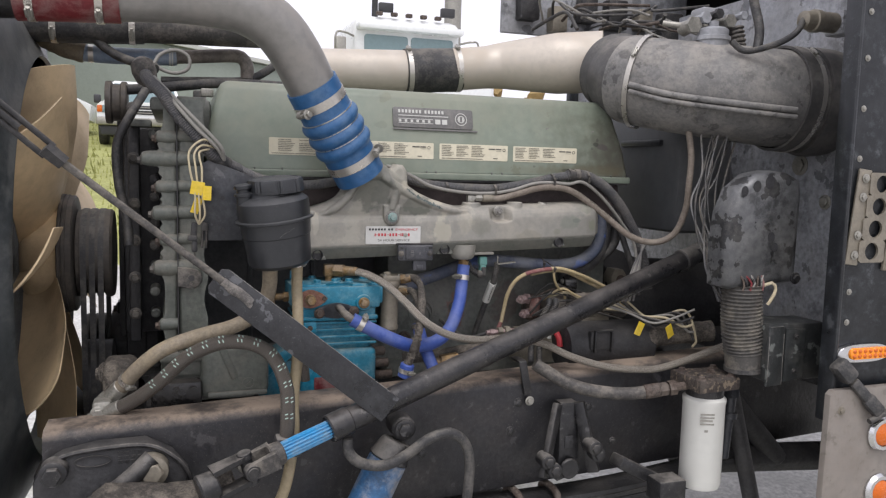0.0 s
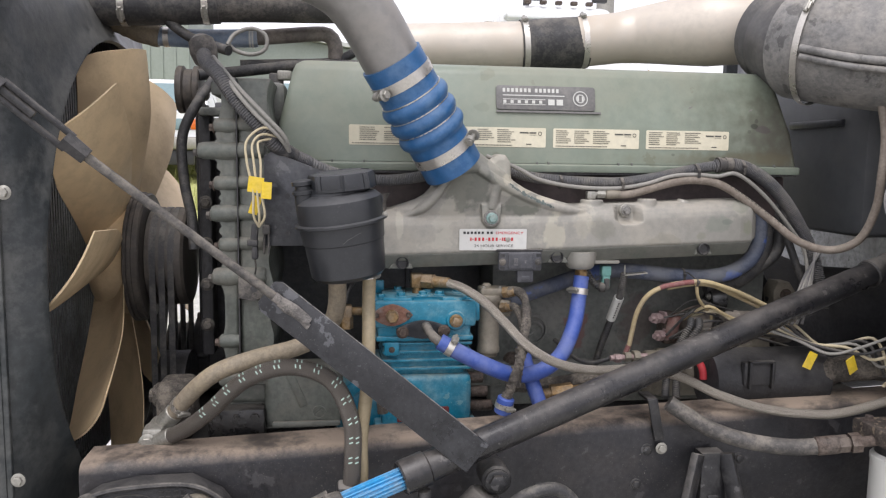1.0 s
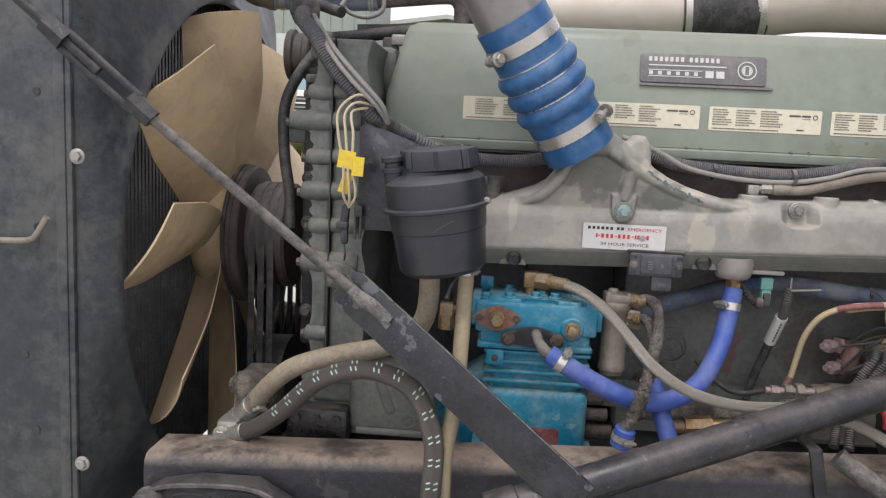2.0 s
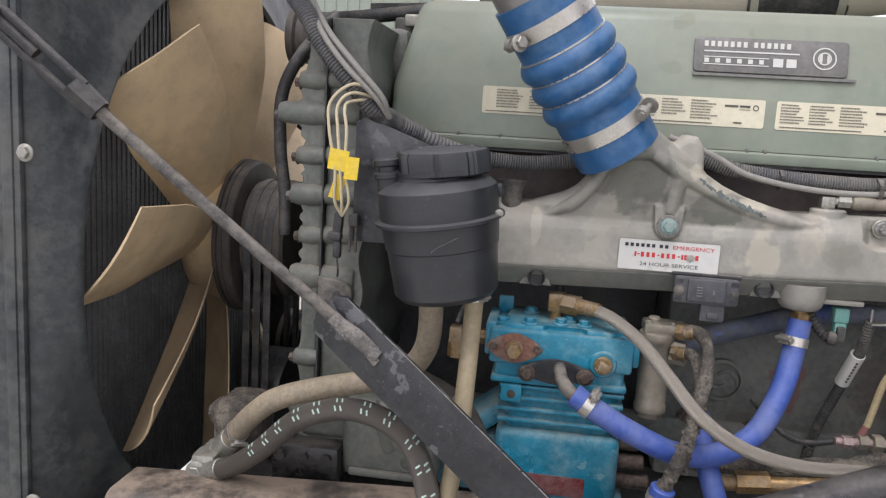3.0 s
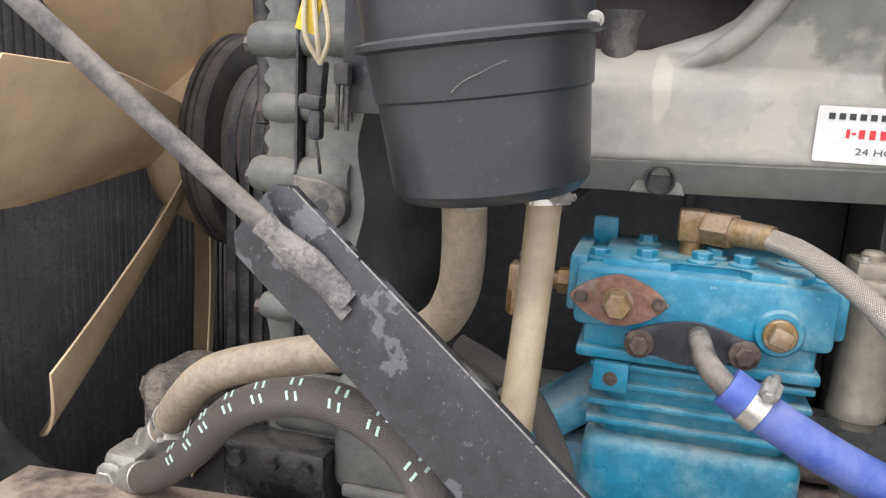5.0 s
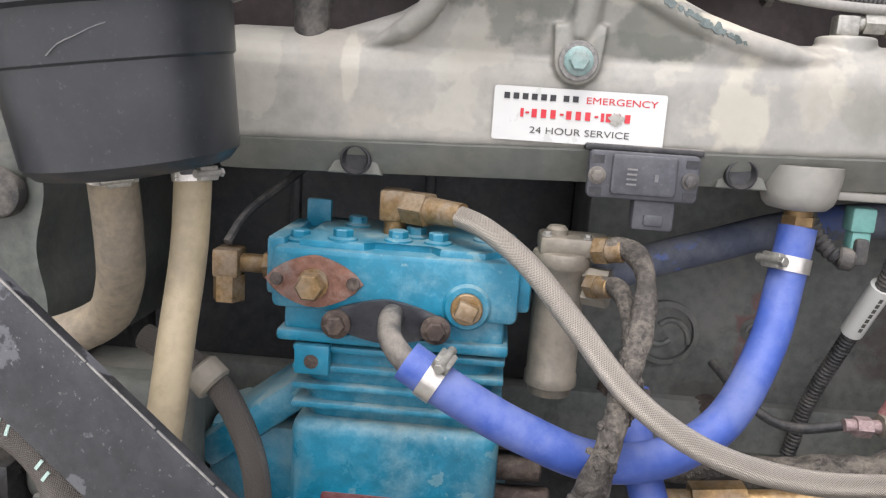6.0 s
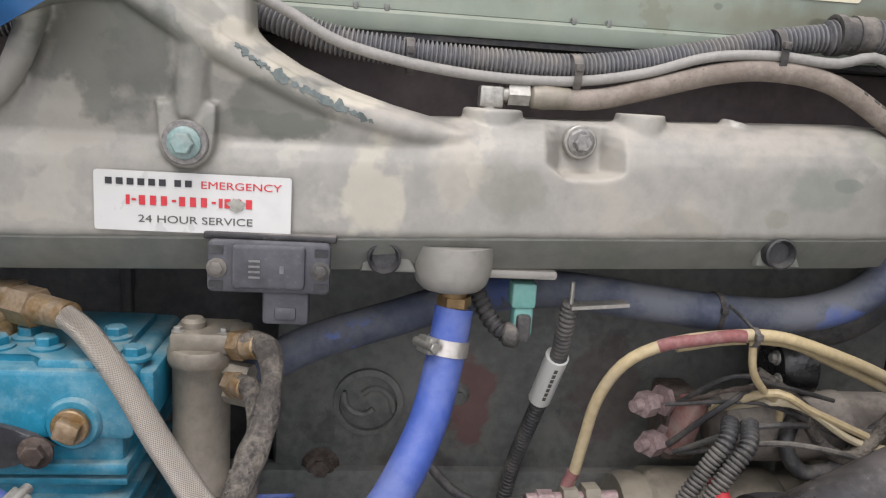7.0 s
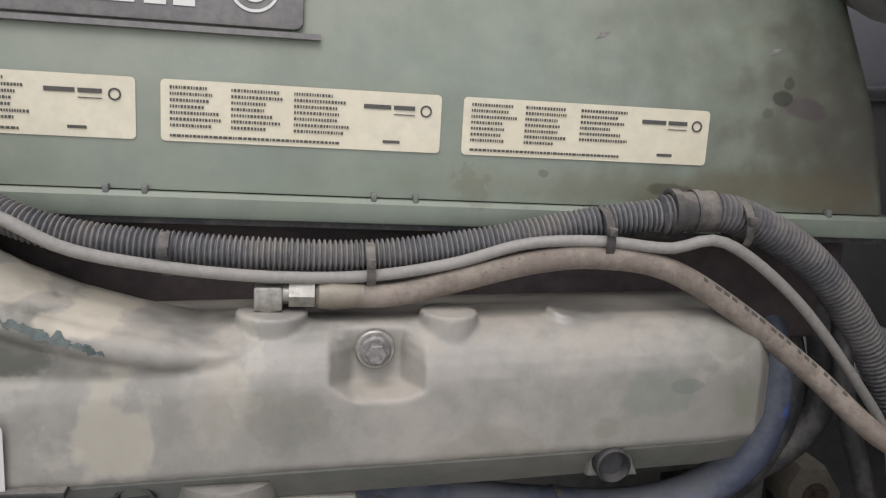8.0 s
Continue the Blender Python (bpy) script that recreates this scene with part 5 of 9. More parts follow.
def stay_rod():
    t = thing("stay_rod", "dusty dark steel radiator stay rod with turnbuckle", "stay rod")
    a, b, c, e = V((0.052, -0.246, 1.318)), V((-0.276, -0.287, 1.586)), V((-0.408, -0.318, 1.706)), V((-0.56, -0.345, 1.84))
    bm = bmesh.new()
    cyl(bm, a, b, 0.0074, seg=14)
    part("rod", bm, RUBBER_GREY, t)
    bm = bmesh.new()
    d = (c - b).normalized()
    cyl(bm, b, b + d * 0.04, 0.0145, 0.0165, 6)
    cyl(bm, c - d * 0.035, c, 0.0165, 0.0145, 6)
    s = d.cross(V((0, 1, 0.2))).normalized()
    for k in (-1, 1):
        cyl(bm, b + d * 0.03 + s * 0.012 * k, c - d * 0.03 + s * 0.012 * k, 0.0055, seg=10)
    part("turnbuckle", bm, BLACK_DIRTY, t)
    bm = bmesh.new()
    cyl(bm, c - d * 0.09, e, 0.0075, seg=12)
    part("upper_rod", bm, BLACK_DIRTY, t)
    bm = bmesh.new()
    tube(bm, [a, a.lerp(b, 0.08), a.lerp(b, 0.17)], 0.0090, 14, 0.003, 0.18)
    for k in (-1, 1):
        o = V((0.0, -0.001, 0.0072 * k))
        tube(bm, [a + o, a.lerp(b, 0.08) + o, a.lerp(b, 0.15) + o], 0.0048, 10, 0.002, 0.7)
    part("weld", bm, GRIT, t, "rough grit-crusted weld bead")
    return t


stay_rod()


def flat_bar():
    a, b = V((-0.008, -0.232, 1.360)), V((0.335, -0.275, 1.085))
    d = (b - a).normalized()
    w = d.cross(V((0, -1, 0))).normalized()
    nrm = w.cross(d)
    L = (b - a).length
    t = thing("flat_bar", "black flat steel bar with chipped paint", "steel bar")
    bm = bmesh.new()
    prism(bm, [(-0.012, -0.020), (-0.002, -0.030), (L, -0.030), (L, 0.030), (-0.002, 0.030), (-0.012, 0.022)], a, d, -w, 0.010, 0.0012)
    part("bar", bm, BAR, t)
    up = -w if (-w).z > 0 else w
    fr = nrm if nrm.y < 0 else -nrm
    rng = random.Random(8)
    bm = bmesh.new()
    q = 0.0
    while q < L - 0.03:
        e = min(L, q + rng.uniform(0.02, 0.07))
        box(bm, a + d * (q + e) / 2 + up * 0.0302 + fr * 0.0085, (e - q, 0.0014, 0.0014), Matrix((d, up, d.cross(up))).transposed(), 0.0004)
        q = e + rng.uniform(0.0, 0.003)
    part("worn_edge", bm, WORN, t, "bright worn upper edge")
    return t


flat_bar()


def alternator():
    t = thing("alternator", "grime-blackened alternator on the front of the gear case", "alternator")
    c = V((-0.262, 0.50, 1.100))
    bm = bmesh.new()
    lathe(bm, [(0.050, 0.0), (0.078, 0.006), (0.088, 0.020), (0.088, 0.046), (0.094, 0.050), (0.094, 0.094), (0.088, 0.098), (0.088, 0.124), (0.074, 0.138), (0.05, 0.142)], c, X, 36)
    part("body", bm, DARK, t)
    # pulley added unseen, its dark body covers bright slits between the belts
    bm = bmesh.new()
    lathe(bm, [(0.03, -0.064), (0.066, -0.062), (0.070, -0.058), (0.070, -0.050), (0.058, -0.043), (0.070, -0.036), (0.070, -0.030), (0.058, -0.023), (0.070, -0.016), (0.070, -0.010), (0.025, -0.006), (0.022, 0.004)], c, X, 36)
    part("pulley", bm, BLACK_DIRTY, t, "grooved black pulley, added to cover bright slits by the belts")
    for k in range(10):
        a = 2 * math.pi * k / 10
        bm = bmesh.new()
        box(bm, c + V((0.033, 0.086 * math.cos(a), 0.086 * math.sin(a))), (0.026, 0.012, 0.012), Euler((a, 0, 0)).to_matrix(), 0.002)
        part("fin", bm, DARK, t)
    bm = bmesh.new()
    box(bm, c + V((0.085, -0.02, 0.085)), (0.13, 0.05, 0.05), None, 0.008)
    part("mount_arm", bm, OILY, t)
    bm = bmesh.new()
    box(bm, c + V((0.085, 0.0, -0.090)), (0.13, 0.06, 0.04), None, 0.008)
    part("mount_arm", bm, OILY, t)
    for z in (0.085, -0.09):
        part("bolt", hexbolt(bmesh.new(), c + V((0.02, -0.02, z)), -X, 0.010, 0.010), RUST, t)
    return t


alternator()


def frame_rail():
    t = thing("frame_rail", "dirty black steel truck frame rail", "frame rail")
    bm = bmesh.new()
    a, b = V((-0.338, -0.186, 1.064)), V((1.75, -0.07, 1.118))
    d = (b - a).normalized()
    sec = ((0.014, 0.0), (0.085, 0.0), (0.085, -0.012), (0.012, -0.014), (0.012, -0.262), (0.085, -0.262), (0.085, -0.274), (0, -0.274), (-0.004, -0.268), (-0.004, -0.022), (-0.001, -0.010), (0.006, -0.003))
    rings(bm, [[p + V((0, y, z)) for y, z in sec] for p in (a, a.lerp(b, 0.5), b)])
    part("rail", bm, RAIL, t)
    for x, z in ((0.70, 1.03), (0.68, 0.96), (0.90, 1.0), (0.45, 0.93), (0.98, 0.90), (-0.02, 0.93)):
        y = -0.186 + (x + 0.338) * 0.0556 - 0.004
        part("rivet", hexbolt(bmesh.new(), (x, y, z), FRONT, 0.008, 0.007), BLACK_DIRTY, t)
    far = bmesh.new()
    rings(far, [[p + V((0, 0.86, 0)) + V((0, -y, z)) for y, z in sec] for p in (a, b)])
    part("far_rail", far, BLACK_DIRTY, t)
    cm = bmesh.new()
    box(cm, (1.35, 0.33, 0.95), (0.10, 0.72, 0.16), None, 0.01)
    part("crossmember", cm, BLACK_DIRTY, t)
    cm = bmesh.new()
    box(cm, (-0.28, 0.36, 0.86), (0.20, 0.80, 0.14), None, 0.012)
    part("front_crossmember", cm, DARK, t)
    cm = bmesh.new()
    box(cm, (0.05, 0.20, 0.985), (0.42, 0.30, 0.10), None, 0.012)
    part("engine_mount", cm, DARK, t)
    return t


frame_rail()


def charge_pipe():
    t = thing("charge_air_pipe", "dull aluminium charge air pipe joined by a blue silicone hose", "air pipe")
    bot, top = V((0.325, 0.0, 1.578)), V((0.203, -0.06, 1.767))
    ax = (top - bot).normalized()
    bm = bmesh.new()
    tube(bm, [top - ax * 0.04, top, V((0.155, -0.084, 1.843)), V((0.107, -0.100, 1.892)), V((0.035, -0.110, 1.921)), V((-0.07, -0.114, 1.929)), V((-0.15, -0.116, 1.925)), V((-0.205, -0.116, 1.922))], 0.0555, 40, 0.02)
    part("pipe", bm, ALU_GREY, t)
    L = (top - bot).length

    def prof(s, tot):
        if s < 0.075 or s > tot - 0.075:
            return 1.0
        q = (s - 0.075) / (tot - 0.15)
        return 1.0 + 0.15 * abs(math.sin(math.pi * 3 * q)) ** 0.8
    bm = bmesh.new()
    tube(bm, [bot - ax * 0.005, bot.lerp(top, 0.5), top + ax * 0.008], 0.060, 40, 0.004, 0, prof)
    h = part("silicone_hose", bm, SILICONE, t, "blue ribbed silicone hose")
    for k in (1, 2, 3):
        q = 0.070 + (L - 0.137) * k / 3
        bm = bmesh.new()
        band(bm, bot + ax * q, ax, 0.0606, 0.0022, 0.0020)
        part("wire_ring", bm, STEEL, h, "thin steel ring")
    for c, scr in ((bot + ax * 0.040, V((0.6, -0.55, 0.35))), (top - ax * 0.032, V((-0.75, -0.6, -0.3)))):
        cl = part("clamp_band", band(bmesh.new(), c, ax, 0.0602, 0.020, 0.0015), STEEL, t, "wide steel T-bolt clamp")
        s = (scr - ax * scr.dot(ax)).normalized()
        tg = ax.cross(s)
        bm = bmesh.new()
        cyl(bm, c + s * 0.069 - tg * 0.018, c + s * 0.069 + tg * 0.018, 0.0045, seg=10)
        hexbolt(bm, c + s * 0.069 + tg * 0.012, tg, 0.008, 0.010)
        cyl(bm, c + s * 0.066 - tg * 0.014, c + s * 0.066 - tg * 0.002, 0.009, seg=12)
        part("clamp_bolt", bm, ZINC, cl)
    return t


charge_pipe()


def intake_duct():
    t = thing("intake_duct", "aluminium air intake duct with black rubber coupler", "air duct")
    p = [V((0.25, 0.50, 1.872)), V((0.585, 0.49, 1.886)), V((0.735, 0.475, 1.898)), V((0.88, 0.44, 1.916)), V((1.10, 0.30, 1.925))]
    bm = bmesh.new()
    cyl(bm, p[0], p[1], 0.060, 0.062, 40)
    part("front_tube", bm, ALU, t)
    bm = bmesh.new()
    tube(bm, [p[1] - X * 0.012, p[1].lerp(p[2], 0.5), p[2] + X * 0.012], 0.066, 40, 0.01, 0.02)
    part("coupler", bm, RUBBER, t, "black rubber coupler")
    for q in (p[1], p[2]):
        clamp(t, q, p[2] - p[1], 0.0665, 0.014, (0.1, -0.4, 0.9))
    bm = bmesh.new()
    tube(bm, [p[2] - X * 0.01, p[2].lerp(p[3], 0.6), p[3], p[3].lerp(p[4], 0.4), p[3].lerp(p[4], 0.8), p[4] + (p[4] - p[3]) * 0.15], 0.064, 40, 0.015, 0,
         lambda s, tot: 1.0 + 0.42 * min(1, max(0, (s - 0.10) / 0.22)))
    part("rear_tube", bm, ALU, t)
    pts = [V((1.065, 0.20, 1.885)), V((1.090, 0.13, 1.862)), V((1.125, 0.06, 1.846)), V((1.185, 0.0, 1.832)), V((1.29, -0.06, 1.818)), V((1.42, -0.10, 1.806)), V((1.60, -0.11, 1.80))]
    bm = bmesh.new()
    tube(bm, [V((1.112, 0.205, 1.892)), V((1.115, 0.165, 1.879)), V((1.120, 0.115, 1.862)), pts[2] + V((0.010, -0.006, -0.001))], 0.1, 44, 0.006, 0,
         lambda s, tot: 0.96 + 0.24 * min(1, s / 0.11) + 0.085 * math.exp(-((s - 0.012) / 0.007) ** 2) + 0.085 * math.exp(-((s - 0.036) / 0.007) ** 2))
    part("rubber_cuff", bm, CUFF, t, "wide dark rubber cuff with rolled lips")
    bm = bmesh.new()
    tube(bm, [pts[1].lerp(pts[2], 0.6)] + pts[2:], 0.119, 48, 0.008, 0, lambda s, tot: 1.0 + 0.12 * min(1, s / tot) - 0.05 * math.exp(-((s - 0.445) / 0.010) ** 2))
    el = part("elbow", bm, ALU_DUST, t, "large dusty grey moulded elbow, stained")
    for dz, r in ((0.0, 0.0085), (-0.017, 0.007)):
        side = [q + V(o) + Z * dz for q, o in zip(pts[2:], ((-0.088, -0.083, -0.020), (-0.075, -0.102, -0.034), (-0.048, -0.120, -0.040), (-0.022, -0.130, -0.042)))]
        bm = tube(bmesh.new(), side, r, 10, 0.012)
        part("seam_rib", bm, ALU_DUST, el)
    c, d = at_path(pts, 0.245)
    clamp(t, c, d, 0.1265, 0.013, (-0.75, -0.45, 0.55))
    c, d = at_path(pts, 0.80)
    bm = bmesh.new()
    band(bm, c, d, 0.133, 0.045, 0.007)
    part("end_cuff", bm, CUFF, t, "grey rubber end cuff")
    c, d = at_path(pts, 0.825)
    clamp(t, c, d, 0.1405, 0.013, (-0.2, -0.55, 0.8))
    bm = bmesh.new()
    tube(bm, [pts[5].lerp(pts[6], 0.55), pts[6] + V((-0.02, 0, 0)), pts[6] + V((0.02, 0.06, -0.005))], 0.143, 40, 0.012)
    part("rear_bend", bm, CUFF, t)
    return t


intake_duct()


def steering_shaft():
    t = thing("steering_shaft", "black telescoping steering shaft with blue spline end", "steering shaft")
    a, b = V((0.205, -0.274, 1.052)), V((1.25, -0.015, 1.362))
    d = (b - a).normalized()
    bm = bmesh.new()
    cyl(bm, a + d * 0.04, b, 0.0265, 0.0265, 28)
    part("tube", bm, SHAFT, t)
    bm = bmesh.new()
    cyl(bm, a, a + d * 0.05, 0.030, seg=28, bev=0.003)
    part("collar", bm, SHAFT, t)
    u, v, _ = frame_of(d)
    s0 = a - d * 0.115
    lp = []
    for i in range(64):
        an = 2 * math.pi * i / 64
        r = 0.0165 + 0.0025 * (1 if (i // 2) % 2 else -1)
        lp.append(u * math.cos(an) * r + v * math.sin(an) * r)
    bm = rings(bmesh.new(), [[s0 + q for q in lp], [a + d * 0.01 + q for q in lp]])
    part("spline", bm, BLUEPAINT, t, "bright blue painted spline")
    # universal joint: two crossed forks on a spider
    e = s0 - d * 0.062

    def tongue(w0, w1, length):
        return [(0, -w0), (length * 0.7, -w1), *[(length + w1 * 0.9 * math.cos(q), w1 * math.sin(q)) for q in [math.pi * (-0.45 + 0.15 * k) for k in range(7)]], (length * 0.7, w1), (0, w0)]
    bm = bmesh.new()
    cyl(bm, s0 + d * 0.012, s0 - d * 0.016, 0.0235, 0.026, 24, 0.003)
    for k in (-1, 1):
        prism(bm, tongue(0.020, 0.0165, 0.056), s0 - d * 0.006 + u * (0.030 if k > 0 else -0.019), -d, v, 0.011 * (1 if (-d).cross(v).dot(u) < 0 else -1), 0.003)
    part("yoke", bm, RUBBER_GREY, t, "dusty grey fork yoke")
    for k in (-1, 1):
        bm = bmesh.new()
        lathe(bm, [(0.004, 0.0345), (0.010, 0.0345), (0.0115, 0.033), (0.0145, 0.033), (0.0155, 0.031), (0.0155, 0.014), (0.012, 0.012)], e, u * k, 24)
        part("bearing_cap", bm, ZINC if k > 0 else BLACK_DIRTY, t)
    bm = bmesh.new()
    cyl(bm, e - v * 0.032, e + v * 0.032, 0.012, seg=14)
    for k in (-1, 1):
        prism(bm, tongue(0.021, 0.017, 0.056), e - d * 0.068 + v * (0.031 if k > 0 else -0.020), d, u, 0.011 * (1 if d.cross(u).dot(v) < 0 else -1), 0.003)
        cyl(bm, e + v * 0.02 * k, e + v * 0.035 * k, 0.0145, seg=20, bev=0.002)
    cyl(bm, e - d * 0.062, e - d * 0.10, 0.027, 0.030, 20, 0.004)
    part("cross_joint", bm, BLACK_DIRTY, t)
    bm = bmesh.new()
    cyl(bm, b - d * 0.02, b + d * 0.05, 0.031, 0.024, 20, 0.003)
    cyl(bm, b + d * 0.03, b + d * 0.2, 0.018, seg=16)
    box(bm, b + d * 0.06, (0.05, 0.05, 0.06), Matrix((u, v, d)).transposed(), 0.012)
    part("upper_joint", bm, BLACK_DIRTY, t)
    return t


steering_shaft()
from mathutils.bvhtree import BVHTree



# ---- hoses, cables and fittings round the engine ----
def hose(name, label, pts, r, material, category="hose", wob=0.0, seg=16, group="", step=0.01):
    return tagged(part(name, tube(bmesh.new(), pts, r, seg, step, wob), material), label, category, group)


def nut(bm, p, d, r, h):
    return cyl(bm, p, V(p) + V(d).normalized() * h, r, seg=6)


def hose_thing(name, label, pts, r, material, wob=0.0, seg=18, step=0.01, category="hose"):
    t = thing(name, label, category)
    part("hose", tube(bmesh.new(), pts, r, seg, step, wob), material, t)
    return t


def return_hoses():
    pts = [(0.099, -0.160, 1.393), (0.099, -0.148, 1.335), (0.090, -0.130, 1.295), (0.066, -0.108, 1.262), (0.02, -0.115, 1.242), (-0.05, -0.13, 1.228), (-0.115, -0.127, 1.204), (-0.165, -0.10, 1.160), (-0.203, -0.072, 1.112)]
    t = hose_thing("return_hose", "dusty tan rubber hose from reservoir to pump", pts, 0.0160, TAN)
    clamp(t, (0.099, -0.157, 1.379), (0, -0.2, 1), 0.0165, 0.010, (0.6, -0.8, 0))
    c, d = at_path(pts, 0.955)
    clamp(t, c, d, 0.0165, 0.011, (0.7, -0.7, 0.2))
    pts = [(0.156, -0.162, 1.397), (0.1545, -0.166, 1.335), (0.154, -0.185, 1.28), (0.151, -0.208, 1.20), (0.140, -0.224, 1.11), (0.139, -0.238, 1.03), (0.122, -0.246, 0.93), (0.09, -0.25, 0.86)]
    t = hose_thing("supply_hose", "slim dusty tan rubber hose below the reservoir", pts, 0.0118, TAN_Y)
    clamp(t, (0.1555, -0.163, 1.382), (-0.1, 0.05, 1), 0.0122, 0.009, (0.8, -0.5, 0))


return_hoses()


def pressure_hose():
    pts = [(-0.222, -0.098, 1.070), (-0.175, -0.125, 1.098), (-0.127, -0.15, 1.138), (-0.06, -0.18, 1.203), (0.017, -0.20, 1.230), (0.088, -0.22, 1.210), (0.122, -0.238, 1.144), (0.124, -0.255, 1.075), (0.121, -0.26, 1.03)]
    t = thing("pressure_hose", "black braided pressure hose with white dashes", "hose")
    h = part("hose", tube(bmesh.new(), pts, 0.0148, 20, 0.006), BRAID_DARK, t)
    for k in range(13):
        c, d = at_path(pts, 0.22 + 0.058 * k)
        side = (V((0, -0.8, 0.6)) - d * V((0, -0.8, 0.6)).dot(d)).normalized()
        tg = d.cross(side)
        bm = bmesh.new()
        for a in (-0.5, 0.25):
            for e in (-0.004, 0.004):
                o = c + d * e
                n = side * math.cos(a) + tg * math.sin(a)
                rot = (Matrix((tg * math.cos(a) - side * math.sin(a), d, n)).transposed()) @ Euler((0, 0, radians(18))).to_matrix()
                box(bm, o + n * 0.0148, (0.0066, 0.0021, 0.0009), rot)
        part("print_mark", bm, MARK, h)
    bm = bmesh.new()
    p0, d0 = V(pts[0]), (V(pts[1]) - V(pts[0])).normalized()
    cyl(bm, p0 - d0 * 0.03, p0 + d0 * 0.03, 0.0155, seg=18, bev=0.002)
    nut(bm, p0 - d0 * 0.045, d0, 0.018, 0.02)
    part("end_fitting", bm, ZINC, t, "grimy steel hose fitting")
    return t


pressure_hose()


def steering_pump():
    t = thing("steering_pump", "grey-green cast power steering pump, oily", "pump")
    bm = bmesh.new()
    box(bm, (-0.015, 0.03, 1.115), (0.215, 0.13, 0.115), None, 0.02, 3)
    box(bm, (0.045, -0.025, 1.125), (0.09, 0.03, 0.085), None, 0.012, 3)
    box(bm, (-0.07, -0.02, 1.14), (0.08, 0.04, 0.05), None, 0.012, 3)
    box(bm, (0.035, -0.030, 1.130), (0.150, 0.050, 0.118), None, 0.016, 3)
    box(bm, (0.020, -0.052, 1.150), (0.018, 0.012, 0.085), Euler((0, radians(-22), 0)).to_matrix(), 0.005)
    box(bm, (0.04, -0.058, 1.079), (0.13, 0.010, 0.012), None, 0.004)
    box(bm, (-0.075, -0.025, 1.165), (0.10, 0.05, 0.022), None, 0.006)
    part("body", bm, GREEN_CASE, t)
    bm = bmesh.new()
    box(bm, (-0.090, -0.045, 1.085), (0.105, 0.055, 0.060), None, 0.006)
    part("control_block", bm, OILY, t, "black oily block")
    for x in (-0.125, -0.09, -0.055):
        part("bolt", cyl(bmesh.new(), (x, -0.072, 1.10), (x, -0.080, 1.10), 0.008, seg=6), OILY, t)
    bm = bmesh.new()
    c = V((0.064, -0.0550, 1.100))
    rings(bm, [circle(c, X, Z, 0.0135, 24), circle(c + FRONT * 0.003, X, Z, 0.0135, 24), circle(c + FRONT * 0.003, X, Z, 0.0105, 24), circle(c, X, Z, 0.0105, 24)], False, False)
    box(bm, c + FRONT * 0.001, (0.016, 0.004, 0.003), Euler((0, radians(-40), 0)).to_matrix())
    part("cast_emblem", bm, GREEN_CASE, t)
    bm = bmesh.new()
    box(bm, (-0.205, -0.02, 1.115), (0.07, 0.09, 0.10), None, 0.018, 3)
    cyl(bm, (-0.245, -0.03, 1.135), (-0.20, -0.03, 1.135), 0.024, seg=18, bev=0.004)
    hexbolt(bm, (-0.245, -0.03, 1.135), -X, 0.013, 0.010)
    part("pump_end", bm, GRIME, t)
    bm = bmesh.new()
    d = V((0.62, -0.35, 0.70)).normalized()
    p = V((-0.232, -0.055, 1.080))
    cyl(bm, p, p + d * 0.05, 0.018, seg=18, bev=0.002)
    nut(bm, p - d * 0.01, d, 0.022, 0.024)
    part("return_fitting", bm, ZINC, t, "dirty steel elbow fitting")
    bm = bmesh.new()
    box(bm, (-0.238, -0.075, 1.075), (0.04, 0.045, 0.035), None, 0.01)
    hexbolt(bm, (-0.245, -0.098, 1.068), FRONT, 0.011, 0.012)
    part("port", bm, ZINC, t)
    return t


steering_pump()


def coolant_hose():
    pts = [(0.292, -0.094, 1.245), (0.330, -0.10, 1.224), (0.380, -0.097, 1.198), (0.440, -0.086, 1.174), (0.500, -0.065, 1.174), (0.550, -0.038, 1.200), (0.586, -0.002, 1.252), (0.602, 0.022, 1.302), (0.609, 0.030, 1.350)]
    t = hose_thing("coolant_hose", "violet-blue heater hose looping from compressor to manifold", pts, 0.0158, BLUEHOSE, 0, 24, 0.008)
    for s, scr in ((0.055, (0.3, -0.3, 1)), (0.935, (-1, -0.5, 0.0))):
        c, d = at_path(pts, s)
        clamp(t, c, d, 0.0162, 0.013, scr)
    bm = bmesh.new()
    cyl(bm, (0.609, 0.030, 1.340), (0.607, 0.030, 1.368), 0.0115, seg=18)
    nut(bm, (0.6085, 0.030, 1.352), (0, 0, 1), 0.0140, 0.008)
    part("stub", bm, BRASS, t, "brass outlet stub with hexagon nut")


coolant_hose()


def drain_hose():
    pts = [(0.474, -0.020, 1.212), (0.476, -0.035, 1.185), (0.488, -0.065, 1.140), (0.50, -0.085, 1.10), (0.505, -0.09, 1.07)]
    t = hose_thing("drain_hose", "short faded blue-violet hose below the loop", pts, 0.0150, BLUEHOSE, 0, 20)
    c, d = at_path(pts, 0.06)
    part("cuff", band(bmesh.new(), c, d, 0.0155, 0.012, 0.0015), GRIME, t)


drain_hose()


